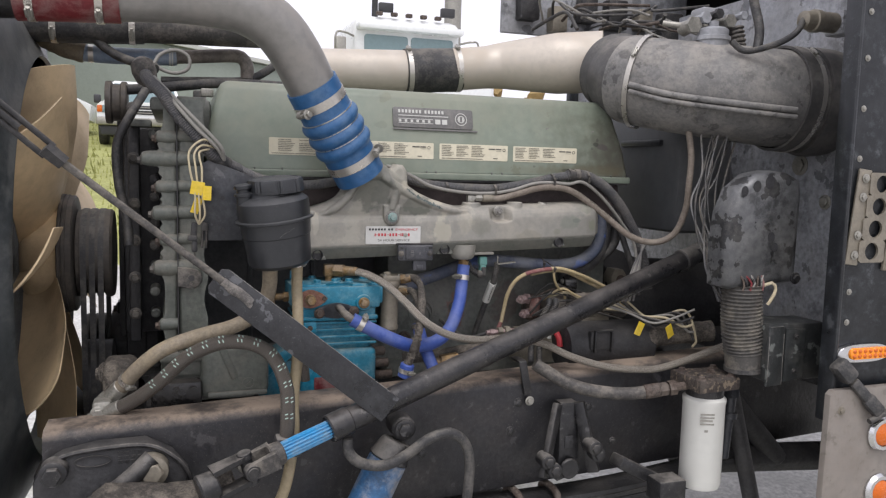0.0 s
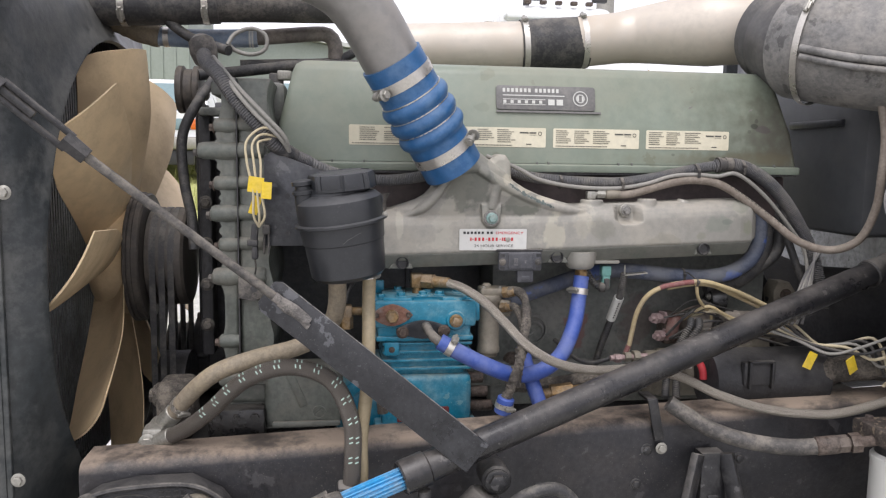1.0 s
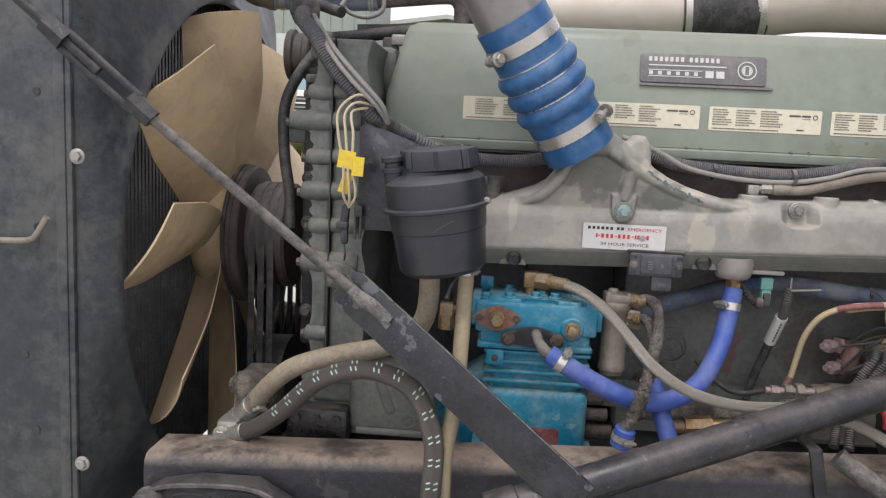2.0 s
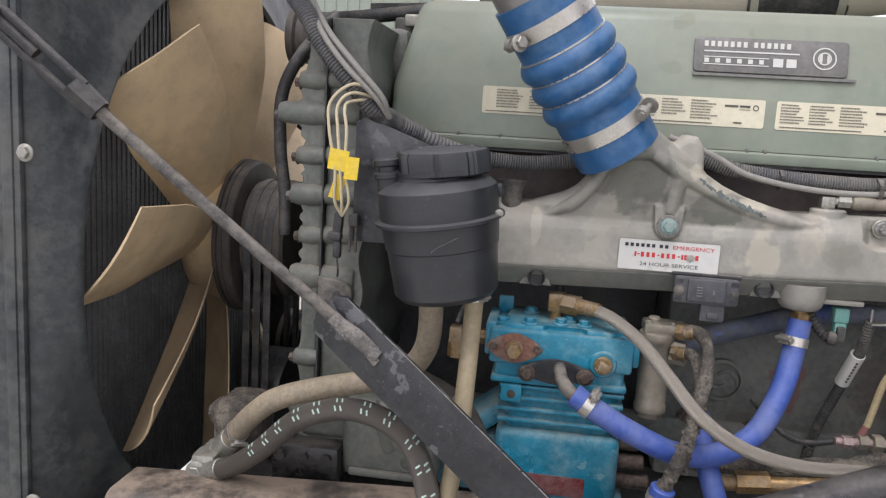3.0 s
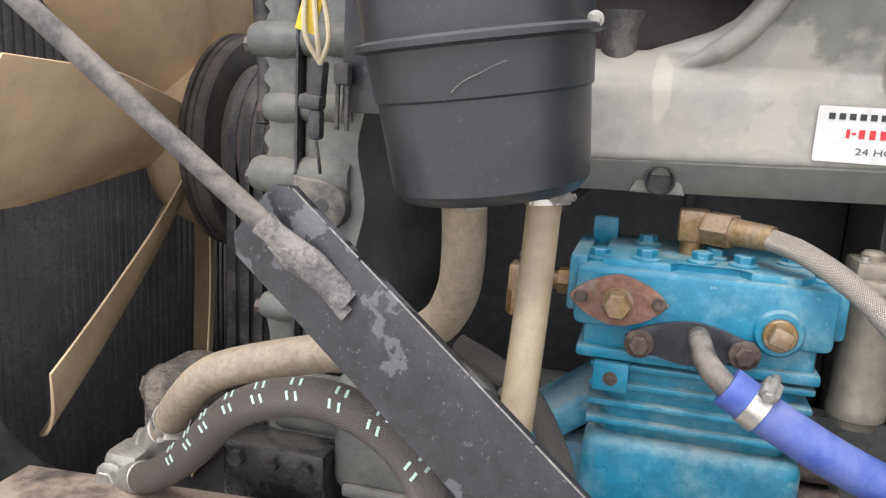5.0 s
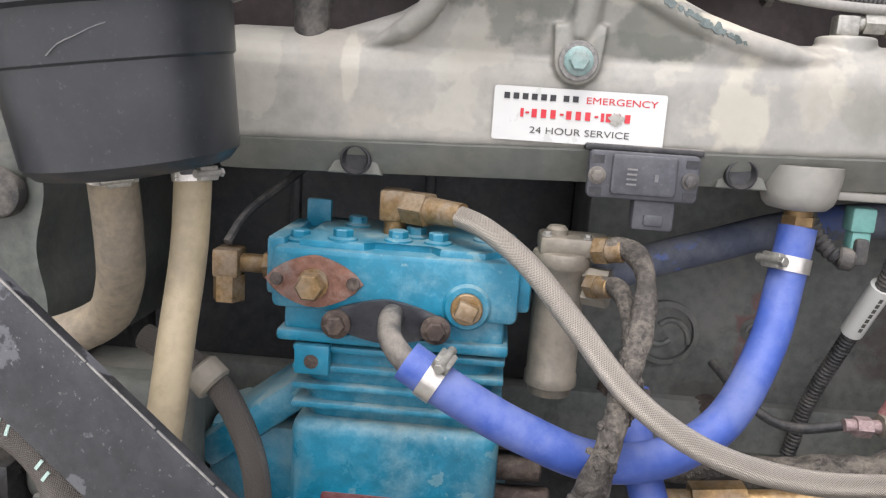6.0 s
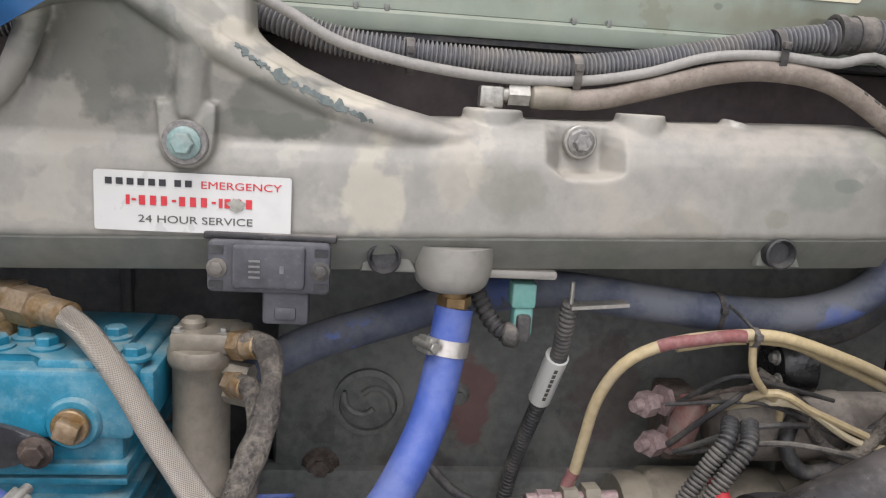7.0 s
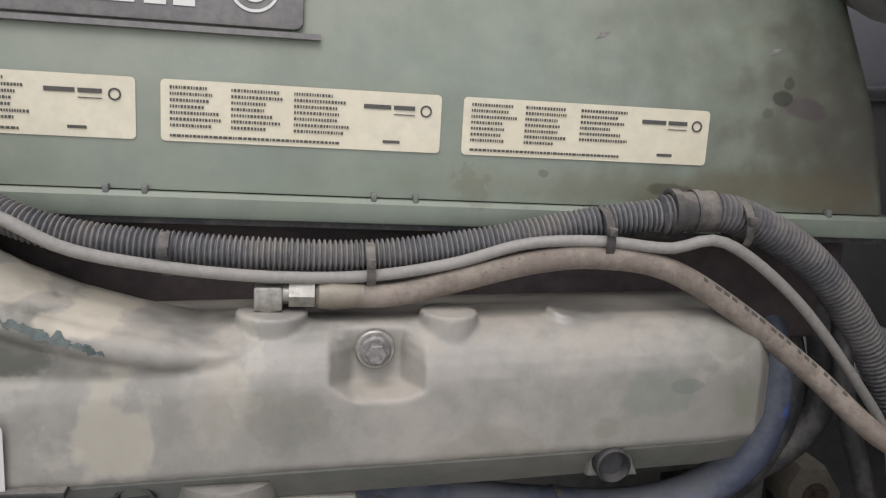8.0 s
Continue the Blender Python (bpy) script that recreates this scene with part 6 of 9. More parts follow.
def discharge_hose():
    pts = [(0.318, 0.000, 1.343), (0.345, -0.030, 1.337), (0.379, -0.068, 1.318), (0.414, -0.10, 1.284), (0.457, -0.122, 1.240), (0.515, -0.126, 1.206), (0.59, -0.118, 1.188), (0.69, -0.104, 1.184), (0.776, -0.104, 1.166), (0.85, -0.115, 1.132),
           (0.935, -0.13, 1.106), (1.02, -0.145, 1.096), (1.10, -0.165, 1.104), (1.245, -0.205, 1.160)]
    t = thing("discharge_hose", "stainless braided compressor discharge hose with brass fitting", "hose")
    part("hose", tube(bmesh.new(), pts, 0.0091, 20, 0.005), BRAID, t)
    bm = bmesh.new()
    a, b = V((0.262, 0.035, 1.343)), V((0.318, 0.0, 1.343))
    d = (b - a).normalized()
    box(bm, a, (0.026, 0.026, 0.028), None, 0.003)
    cyl(bm, a - Z * 0.03, a, 0.010, seg=14)
    part("elbow_body", bm, BRASS, t, "brown brass elbow")
    bm = bmesh.new()
    nut(bm, a + d * 0.014, d, 0.0155, 0.024)
    cyl(bm, a + d * 0.034, b + d * 0.006, 0.0118, 0.0105, 18)
    part("nut", bm, BRASS, t, "brass union nut and ferrule")
    return t


discharge_hose()


def water_separator():
    t = thing("filter_canister", "silver cast cylindrical canister behind the compressor", "canister")
    bm = bmesh.new()
    lathe(bm, [(0.012, 1.183), (0.019, 1.185), (0.0205, 1.192), (0.0235, 1.194), (0.0235, 1.203), (0.0222, 1.205), (0.0222, 1.297), (0.0235, 1.299), (0.0235, 1.306), (0.021, 1.309)], (0.411, 0.025, 0), Z, 32)
    part("body", bm, SILVER, t)
    bm = bmesh.new()
    box(bm, (0.415, 0.028, 1.321), (0.050, 0.045, 0.017), None, 0.004)
    box(bm, (0.441, 0.024, 1.320), (0.016, 0.026, 0.022), None, 0.003)
    part("head", bm, SILVER, t)
    bm = bmesh.new()
    lathe(bm, [(0.0245, 1.302), (0.0255, 1.305), (0.0255, 1.3125), (0.0240, 1.315), (0.0200, 1.316)], (0.411, 0.023, 0), Z, 32)
    part("collar", bm, SILVER, t)
    bm = bmesh.new()
    lathe(bm, [(0.0095, 1.328), (0.0095, 1.334), (0.0070, 1.337), (0.0, 1.338)], (0.405, 0.024, 0), Z, 18)
    part("top_cap", bm, SILVER, t)
    for x in (0.396, 0.430):
        part("bolt", hexbolt(bmesh.new(), (x, 0.012, 1.329), Z, 0.0035, 0.004), ZINC, t)
    for z in (1.320, 1.297, 1.278):
        bm = bmesh.new()
        cyl(bm, (0.432, 0.018, z), (0.452, 0.008, z), 0.008, seg=6)
        part("port", bm, SILVER if z < 1.31 else BRASS, t)
    return t


water_separator()


def air_line(pts, r, crust):
    t = thing("air_line", "thickly grimed grey air line beside the canister", "air line", "air lines")
    part("line", tube(bmesh.new(), pts, r, 14, 0.004, 0.3), GRIME, t)
    p0, p1 = V(pts[0]), V(pts[1])
    d = (p1 - p0).normalized()
    bm = bmesh.new()
    nut(bm, p0 - d * 0.006, d, r * 1.35, 0.012)
    cyl(bm, p0 + d * 0.006, p0 + d * 0.020, r * 1.15, r * 1.08, 14, 0.001)
    part("end_fitting", bm, BRASS, t, "dusty brass hose end")
    rng = random.Random(int(r * 1e5))
    bm = bmesh.new()
    for k in range(crust):
        c, dd = at_path(pts, rng.uniform(0.45, 0.98))
        o = V((rng.uniform(-1, 1), rng.uniform(-1, 0.4), rng.uniform(-1, 1))).normalized() * r * rng.uniform(0.7, 1.05)
        bmesh.ops.create_icosphere(bm, subdivisions=1, radius=rng.uniform(0.002, 0.0045), matrix=Matrix.Translation(c + o) @ Matrix.Diagonal((rng.uniform(0.7, 1.4), 1, rng.uniform(0.7, 1.6), 1)))
    part("grime_crust", bm, GRIME, t, "lumpy oil-caked grit")["kind"] = "stuff"
    return t


air_line([(0.444, 0.008, 1.321), (0.464, -0.008, 1.325), (0.472, -0.035, 1.312), (0.469, -0.06, 1.285), (0.456, -0.098, 1.252), (0.444, -0.122, 1.215), (0.430, -0.125, 1.17), (0.415, -0.12, 1.128)], 0.0092, 90)
air_line([(0.440, 0.006, 1.290), (0.456, -0.018, 1.294), (0.463, -0.05, 1.270), (0.457, -0.09, 1.236), (0.446, -0.11, 1.20), (0.44, -0.115, 1.16)], 0.0080, 60)


def line_cuff():
    t = thing("hose_end", "small violet hose end with steel clamp", "hose end")
    bm = bmesh.new()
    cyl(bm, (0.419, -0.122, 1.140), (0.412, -0.118, 1.108), 0.0165, seg=20, bev=0.002)
    part("cuff", bm, BLUEHOSE, t)
    clamp(t, (0.4155, -0.120, 1.124), (0.2, -0.1, 1), 0.0168, 0.010, (0.4, -1, 0))


line_cuff()


def heater_hose():
    pts = [(0.44, 0.085, 1.268), (0.491, 0.10, 1.293), (0.565, 0.11, 1.316), (0.63, 0.115, 1.336), (0.70, 0.095, 1.352), (0.76, 0.082, 1.350), (0.84, 0.077, 1.342), (0.92, 0.074, 1.340), (0.985, 0.078, 1.356), (1.03, 0.088, 1.392), (1.05, 0.11, 1.45), (1.05, 0.15, 1.50)]
    t = hose_thing("heater_hose", "faded dusty blue heater hose under the manifold", pts, 0.0168, BLUEOLD, 0, 22)
    ziptie(t, (0.853, 0.077, 1.341), (1, 0, -0.05), 0.0172)
    hose("heater_hose", "black rubber hose curving up behind the manifold end", [(0.93, 0.12, 1.31), (1.0, 0.115, 1.32), (1.055, 0.12, 1.36), (1.08, 0.13, 1.43), (1.08, 0.17, 1.50)], 0.016, RUBBER, "hose", 0, 18)


heater_hose()


def sensor_lead():
    t = thing("sensor_lead", "black corrugated cable with white printed sleeve", "cable")
    pts = [(0.712, 0.052, 1.352), (0.711, 0.060, 1.326), (0.712, 0.080, 1.288), (0.708, 0.12, 1.228), (0.697, 0.155, 1.15), (0.69, 0.17, 1.08)]
    part("loom", corrugated(bmesh.new(), pts, 0.0082, 0.0046, 0.2, 12), RUBBER, t)
    c0, c1 = V((0.7115, 0.077, 1.295)), V((0.708, 0.113, 1.240))
    bm = bmesh.new()
    cyl(bm, c0, c1, 0.0108, seg=18)
    sl = part("sleeve", bm, WHITE, t, "white printed sleeve")
    dd = (c1 - c0).normalized()
    fr = (V((0, -1, 0.3)) - dd * V((0, -1, 0.3)).dot(dd)).normalized()
    for k in range(7):
        bm = bmesh.new()
        box(bm, c0 + dd * (0.010 + 0.007 * k) + fr * 0.0108, (0.0048, 0.0006, 0.0030), Matrix((dd, fr, dd.cross(fr))).transposed())
        part("print", bm, INK, sl)
    bm = bmesh.new()
    box(bm, (0.735, 0.05, 1.351), (0.05, 0.016, 0.003), Euler((0, radians(-5), 0)).to_matrix())
    cyl(bm, (0.7115, 0.05, 1.35), (0.7115, 0.05, 1.37), 0.002, seg=8)
    part("clip", bm, ZINC, t, "thin steel clip")
    t = thing("temperature_sensor", "pale green plug connector with black lead", "sensor")
    bm = bmesh.new()
    box(bm, (0.669, 0.052, 1.358), (0.021, 0.02, 0.022), None, 0.003)
    box(bm, (0.670, 0.053, 1.335), (0.017, 0.017, 0.026), None, 0.003)
    part("plug", bm, GREENCON, t)
    bm = bmesh.new()
    box(bm, (0.670, 0.045, 1.330), (0.012, 0.012, 0.024), None, 0.003)
    part("latch", bm, RUBBER, t)
    part("loom", corrugated(bmesh.new(), [(0.626, 0.075, 1.375), (0.634, 0.07, 1.352), (0.645, 0.06, 1.332), (0.657, 0.05, 1.322)], 0.008, 0.006, 0.2, 12), RUBBER, t)
    bm = bmesh.new()
    cyl(bm, (0.655, 0.05, 1.323), (0.668, 0.046, 1.322), 0.0105, seg=14, bev=0.002)
    part("collar", bm, RUBBER_GREY, t)


sensor_lead()


def starter_motor():
    t = thing("starter_motor", "dusty grey starter motor with solenoid and corroded studs", "starter motor")
    bm = bmesh.new()
    lathe(bm, [(0.03, 0.0), (0.046, 0.003), (0.050, 0.010), (0.050, 0.030), (0.054, 0.034), (0.054, 0.16), (0.050, 0.165), (0.050, 0.20), (0.056, 0.205), (0.056, 0.30), (0.045, 0.31)], (0.785, 0.10, 1.118), X, 40)
    part("motor_body", bm, SILVER, t)
    bm = bmesh.new()
    lathe(bm, [(0.022, 0.0), (0.032, 0.003), (0.034, 0.01), (0.0345, 0.12), (0.036, 0.122), (0.036, 0.128), (0.0345, 0.13), (0.0345, 0.20), (0.04, 0.205), (0.04, 0.25), (0.02, 0.255)], (0.878, 0.105, 1.220), X, 36)
    part("solenoid", bm, PIPEGREY, t, "dusty brown-grey solenoid")
    bm = bmesh.new()
    box(bm, (1.03, 0.12, 1.18), (0.09, 0.10, 0.11), None, 0.015)
    box(bm, (0.995, 0.07, 1.178), (0.05, 0.03, 0.035), None, 0.004)
    part("bracket", bm, SILVER, t)
    bm = bmesh.new()
    box(bm, (0.85, 0.13, 1.215), (0.035, 0.05, 0.07), None, 0.006)
    part("terminal_cap", bm, RUST, t, "brown terminal cap")
    for x, z in ((0.822, 1.243), (0.832, 1.203)):
        bm = bmesh.new()
        cyl(bm, (x + 0.02, 0.115, z), (x - 0.03, 0.09, z), 0.006, seg=10)
        nut(bm, (x - 0.008, 0.100, z), (-1, -0.5, 0), 0.0125, 0.014)
        nut(bm, (x + 0.008, 0.108, z), (-1, -0.5, 0), 0.015, 0.006)
        part("stud", bm, PINKMETAL, t, "corroded pinkish stud and nuts")
    bm = bmesh.new()
    lathe(bm, [(0.045, 0.0), (0.062, 0.004), (0.064, 0.015), (0.064, 0.26), (0.05, 0.27)], (0.88, 0.005, 1.13), X, 36)
    box(bm, (0.97, -0.055, 1.155), (0.07, 0.02, 0.05), None, 0.004)
    part("lower_housing", bm, DARK, t, "grime-blackened lower housing")
    bm = bmesh.new()
    for x in (0.945, 0.995):
        box(bm, (x, -0.068, 1.155), (0.006, 0.012, 0.06), None, 0.002)
    box(bm, (0.97, -0.068, 1.182), (0.056, 0.012, 0.006), None, 0.002)
    part("clip_frame", bm, BLACK_DIRTY, t)
    return t


starter_motor()


def starter_cables():
    hose("battery_cable", "yellowed cable arching over the starter", [(0.727, 0.066, 1.172), (0.733, 0.064, 1.188), (0.737, 0.058, 1.222), (0.742, 0.046, 1.268), (0.758, 0.032, 1.306), (0.79, 0.022, 1.327), (0.84, 0.02, 1.336), (0.885, 0.02, 1.336), (0.945, 0.03, 1.318), (1.01, 0.05, 1.292), (1.08, 0.06, 1.255), (1.12, 0.06, 1.20)], 0.0052, YELLOWISH, "cable", 0, 12, "battery cables")
    hose("battery_cable", "yellowed cable arching over the starter", [(0.80, 0.03, 1.322), (0.85, 0.03, 1.330), (0.90, 0.03, 1.328), (0.955, 0.045, 1.306), (1.02, 0.06, 1.278), (1.08, 0.07, 1.25)], 0.0048, YELLOWISH, "cable", 0, 12, "battery cables")
    hose("battery_cable", "reddened end of a yellowed cable", [(0.782, 0.0235, 1.3240), (0.79, 0.0205, 1.3278), (0.84, 0.0185, 1.3362), (0.853, 0.0185, 1.3365)], 0.0056, FADED_RED, "cable", 0, 12, "battery cables")
    hose("cable_boot", "faded red sleeve on the end of a yellowed cable", [(0.7275, 0.0658, 1.174), (0.730, 0.065, 1.181), (0.7330, 0.064, 1.190)], 0.0058, FADED_RED, "sleeve", 0, 12)
    rng = random.Random(9)
    ends = ((0.83, 0.09, 1.25), (0.84, 0.09, 1.205), (0.86, 0.085, 1.24))
    mats = (RUBBER, RUBBER, YELLOWISH, RUST, RUBBER, CREAM, RUBBER, RUBBER_GREY)
    for k in range(8):
        e = V(ends[k % 3]) + V((rng.uniform(-0.01, 0.02), 0, rng.uniform(-0.01, 0.01)))
        f = V((0.90 + 0.02 * k, 0.06 + rng.uniform(-0.02, 0.02), 1.285 - 0.012 * k))
        g = V((0.97 + 0.025 * k, 0.06, 1.25 - 0.01 * k + rng.uniform(-0.02, 0.02)))
        hose("starter_wire", "thin lead in the tangle on the starter", [e, e.lerp(f, 0.4) + V((0, -0.03, 0.03)), f, g], 0.0021 + 0.0008 * (k % 3), mats[k], "wire", 0, 8, "starter wires")
    for k, pts in enumerate(([(0.868, 0.050, 1.248), (0.856, 0.030, 1.236), (0.838, 0.030, 1.206), (0.815, 0.025, 1.166), (0.795, 0.0, 1.13), (0.78, -0.03, 1.10)], [(0.884, 0.046, 1.248), (0.872, 0.022, 1.236), (0.855, 0.018, 1.212), (0.833, 0.014, 1.172), (0.812, -0.012, 1.13), (0.80, -0.04, 1.10)])):
        t = thing("starter_loom", "black corrugated loom below the starter studs", "cable", "starter looms")
        part("loom", corrugated(bmesh.new(), pts, 0.0082, 0.0044, 0.24, 14), RUBBER, t)
        if k == 0:
            c = V((0.824, 0.020, 1.169))
            bm = tube(bmesh.new(), [c + V((-0.016, -0.002, 0.012)), c + V((-0.008, -0.014, 0.006)), c + V((0.010, -0.014, -0.006)), c + V((0.026, -0.006, -0.014))], 0.0032, 8, 0.004)
            box(bm, c + V((0.026, -0.010, -0.014)), (0.010, 0.008, 0.009), None, 0.002)
            part("cable_tie", bm, WHITE, t, "white cable tie")
    t = thing("pipe_union", "tarnished pipe union with lock nuts on the block", "pipe fitting")
    bm = bmesh.new()
    nut(bm, (0.742, 0.060, 1.166), (1, 0.1, 0), 0.0135, 0.014)
    nut(bm, (0.722, 0.060, 1.166), (1, 0.1, 0), 0.0115, 0.014)
    part("nut", bm, SILVER, t)
    bm = bmesh.new()
    cyl(bm, (0.690, 0.060, 1.163), (0.775, 0.062, 1.166), 0.0065, seg=14)
    nut(bm, (0.700, 0.060, 1.163), (1, 0, 0), 0.0100, 0.014)
    part("stem", bm, PINKMETAL, t)
    hose("black_lead", "black lead coiled over the solenoid", [(0.95, 0.08, 1.25), (0.93, 0.06, 1.22), (0.95, 0.055, 1.195), (0.99, 0.06, 1.205), (1.03, 0.07, 1.235), (1.07, 0.08, 1.245)], 0.0075, RUBBER, "cable", 0, 12)
    hose("black_lead", "black lead running down the block", [(0.590, 0.15, 1.185), (0.612, 0.11, 1.164), (0.635, 0.09, 1.150), (0.66, 0.075, 1.150), (0.690, 0.062, 1.162)], 0.005, RUBBER, "cable", 0, 12)
    hose("oil_line", "grime-caked oil line along the block", [(0.46, 0.06, 1.105), (0.55, 0.03, 1.12), (0.64, 0.01, 1.135), (0.70, 0.0, 1.15), (0.74, 0.01, 1.155), (0.78, 0.03, 1.13)], 0.014, GRIME, "pipe", 0.3, 14, "", 0.005)
    hose("red_cable", "bright red battery cable hanging below the starter looms", [(0.852, 0.03, 1.196), (0.850, 0.004, 1.188), (0.860, -0.008, 1.172), (0.866, -0.018, 1.155), (0.868, -0.020, 1.135)], 0.0080, REDTIP, "cable", 0, 14)
    bm = bmesh.new()
    cyl(bm, (0.535, -0.02, 1.115), (0.58, -0.02, 1.12), 0.016, seg=6)
    cyl(bm, (0.50, -0.02, 1.11), (0.66, -0.02, 1.125), 0.011, seg=14)
    single("pipe_union", bm, BRASS, "brown brass pipe union below the blue hose", "pipe fitting")


starter_cables()


def wiring_loom():
    t = thing("wiring_loom", "dusty grey corrugated wiring loom along the manifold", "wiring loom")
    pts = [(0.116, 0.03, 1.551), (0.20, 0.05, 1.546), (0.28, 0.065, 1.556), (0.36, 0.09, 1.58), (0.42, 0.078, 1.582), (0.465, 0.062, 1.566), (0.505, 0.06, 1.555), (0.564, 0.06, 1.549), (0.63, 0.06, 1.546), (0.70, 0.063, 1.546), (0.776, 0.062, 1.557), (0.861, 0.058, 1.576), (0.925, 0.052, 1.586)]
    part("loom", corrugated(bmesh.new(), pts, 0.0118, 0.0037, 0.30, 16), LOOM, t)
    thick = [(0.905, 0.054, 1.583), (0.94, 0.052, 1.587), (0.978, 0.056, 1.580), (1.034, 0.064, 1.552), (1.083, 0.07, 1.508), (1.122, 0.072, 1.455), (1.15, 0.066, 1.40), (1.165, 0.055, 1.34), (1.17, 0.04, 1.27)]
    part("thick_loom", corrugated(bmesh.new(), thick, 0.0146, 0.0043, 0.24, 18), LOOM_WORN, t)
    c, d = V((0.925, 0.052, 1.5865)), V((1, 0, 0.05))
    bm = tube(bmesh.new(), [c - d * 0.014, c, c + d * 0.018], 0.0146, 18, 0.003, 0.16)
    band(bm, c - d * 0.012, d, 0.0138, 0.006, 0.003, 20)
    band(bm, c + d * 0.004, d, 0.0140, 0.005, 0.002, 20)
    part("tape_wrap", bm, RUBBER_GREY, t, "grey wrapped tape joint")
    for q, r in ((V((0.564, 0.055, 1.546)), 0.0135), (V((0.697, 0.056, 1.541)), 0.0145), (V((0.861, 0.052, 1.567)), 0.019), (V((0.965, 0.052, 1.578)), 0.018)):
        ziptie(t, q, (1, 0, 0.05), r, 0.006)
    hose("grey_wire", "thin grey lead tied along the loom", [(0.40, 0.03, 1.598), (0.44, 0.026, 1.584), (0.472, 0.03, 1.571), (0.51, 0.032, 1.552), (0.567, 0.04, 1.540), (0.631, 0.045, 1.534), (0.695, 0.048, 1.535), (0.753, 0.048, 1.545), (0.805, 0.045, 1.561), (0.857, 0.04, 1.565), (0.906, 0.036, 1.562), (0.948, 0.036, 1.567), (1.015, 0.045, 1.525), (1.083, 0.055, 1.459), (1.13, 0.06, 1.40), (1.14, 0.05, 1.33)], 0.0042, GREYWIRE, "wire", 0, 12)
    t = thing("fuel_return_hose", "dusty tan hose with steel elbow on the manifold", "hose")
    pts = [(0.675, 0.05, 1.5205), (0.715, 0.05, 1.522), (0.762, 0.05, 1.534), (0.812, 0.046, 1.548), (0.856, 0.042, 1.553), (0.908, 0.04, 1.546), (0.965, 0.04, 1.516), (1.03, 0.035, 1.470), (1.085, 0.01, 1.424), (1.145, -0.015, 1.409), (1.19, -0.04, 1.435), (1.207, -0.06, 1.50), (1.203, -0.075, 1.57), (1.208, -0.07, 1.65), (1.205, -0.05, 1.735)]
    part("hose", tube(bmesh.new(), pts, 0.0085, 16, 0.008), HOSE_BROWN, t)
    rng = random.Random(21)
    for k in range(16):
        c, d = at_path(pts, 0.30 + 0.0105 * k)
        up = (V((0.25, -0.75, 0.65)) - d * V((0.25, -0.75, 0.65)).dot(d)).normalized()
        bm = bmesh.new()
        box(bm, c + up * 0.0084, (rng.uniform(0.0035, 0.0068), 0.0026, 0.0006), Matrix((d, up.cross(d), up)).transposed())
        part("print_mark", bm, INK, t)
    bm = bmesh.new()
    cyl(bm, (0.629, 0.05, 1.505), (0.629, 0.05, 1.512), 0.008, seg=14)
    box(bm, (0.6295, 0.05, 1.519), (0.019, 0.016, 0.017), None, 0.002)
    cyl(bm, (0.636, 0.05, 1.5215), (0.645, 0.05, 1.5215), 0.0065, seg=12)
    nut(bm, (0.643, 0.05, 1.5215), (1, 0, 0), 0.0092, 0.017)
    part("elbow", bm, ZINC, t, "grey steel elbow and nut")
    bm = bmesh.new()
    lathe(bm, [(0.006, 0.0), (0.0095, 0.003), (0.0105, 0.012), (0.0092, 0.026), (0.0088, 0.033)], (0.660, 0.05, 1.5212), X, 18)
    part("ferrule", bm, SILVER, t)


wiring_loom()


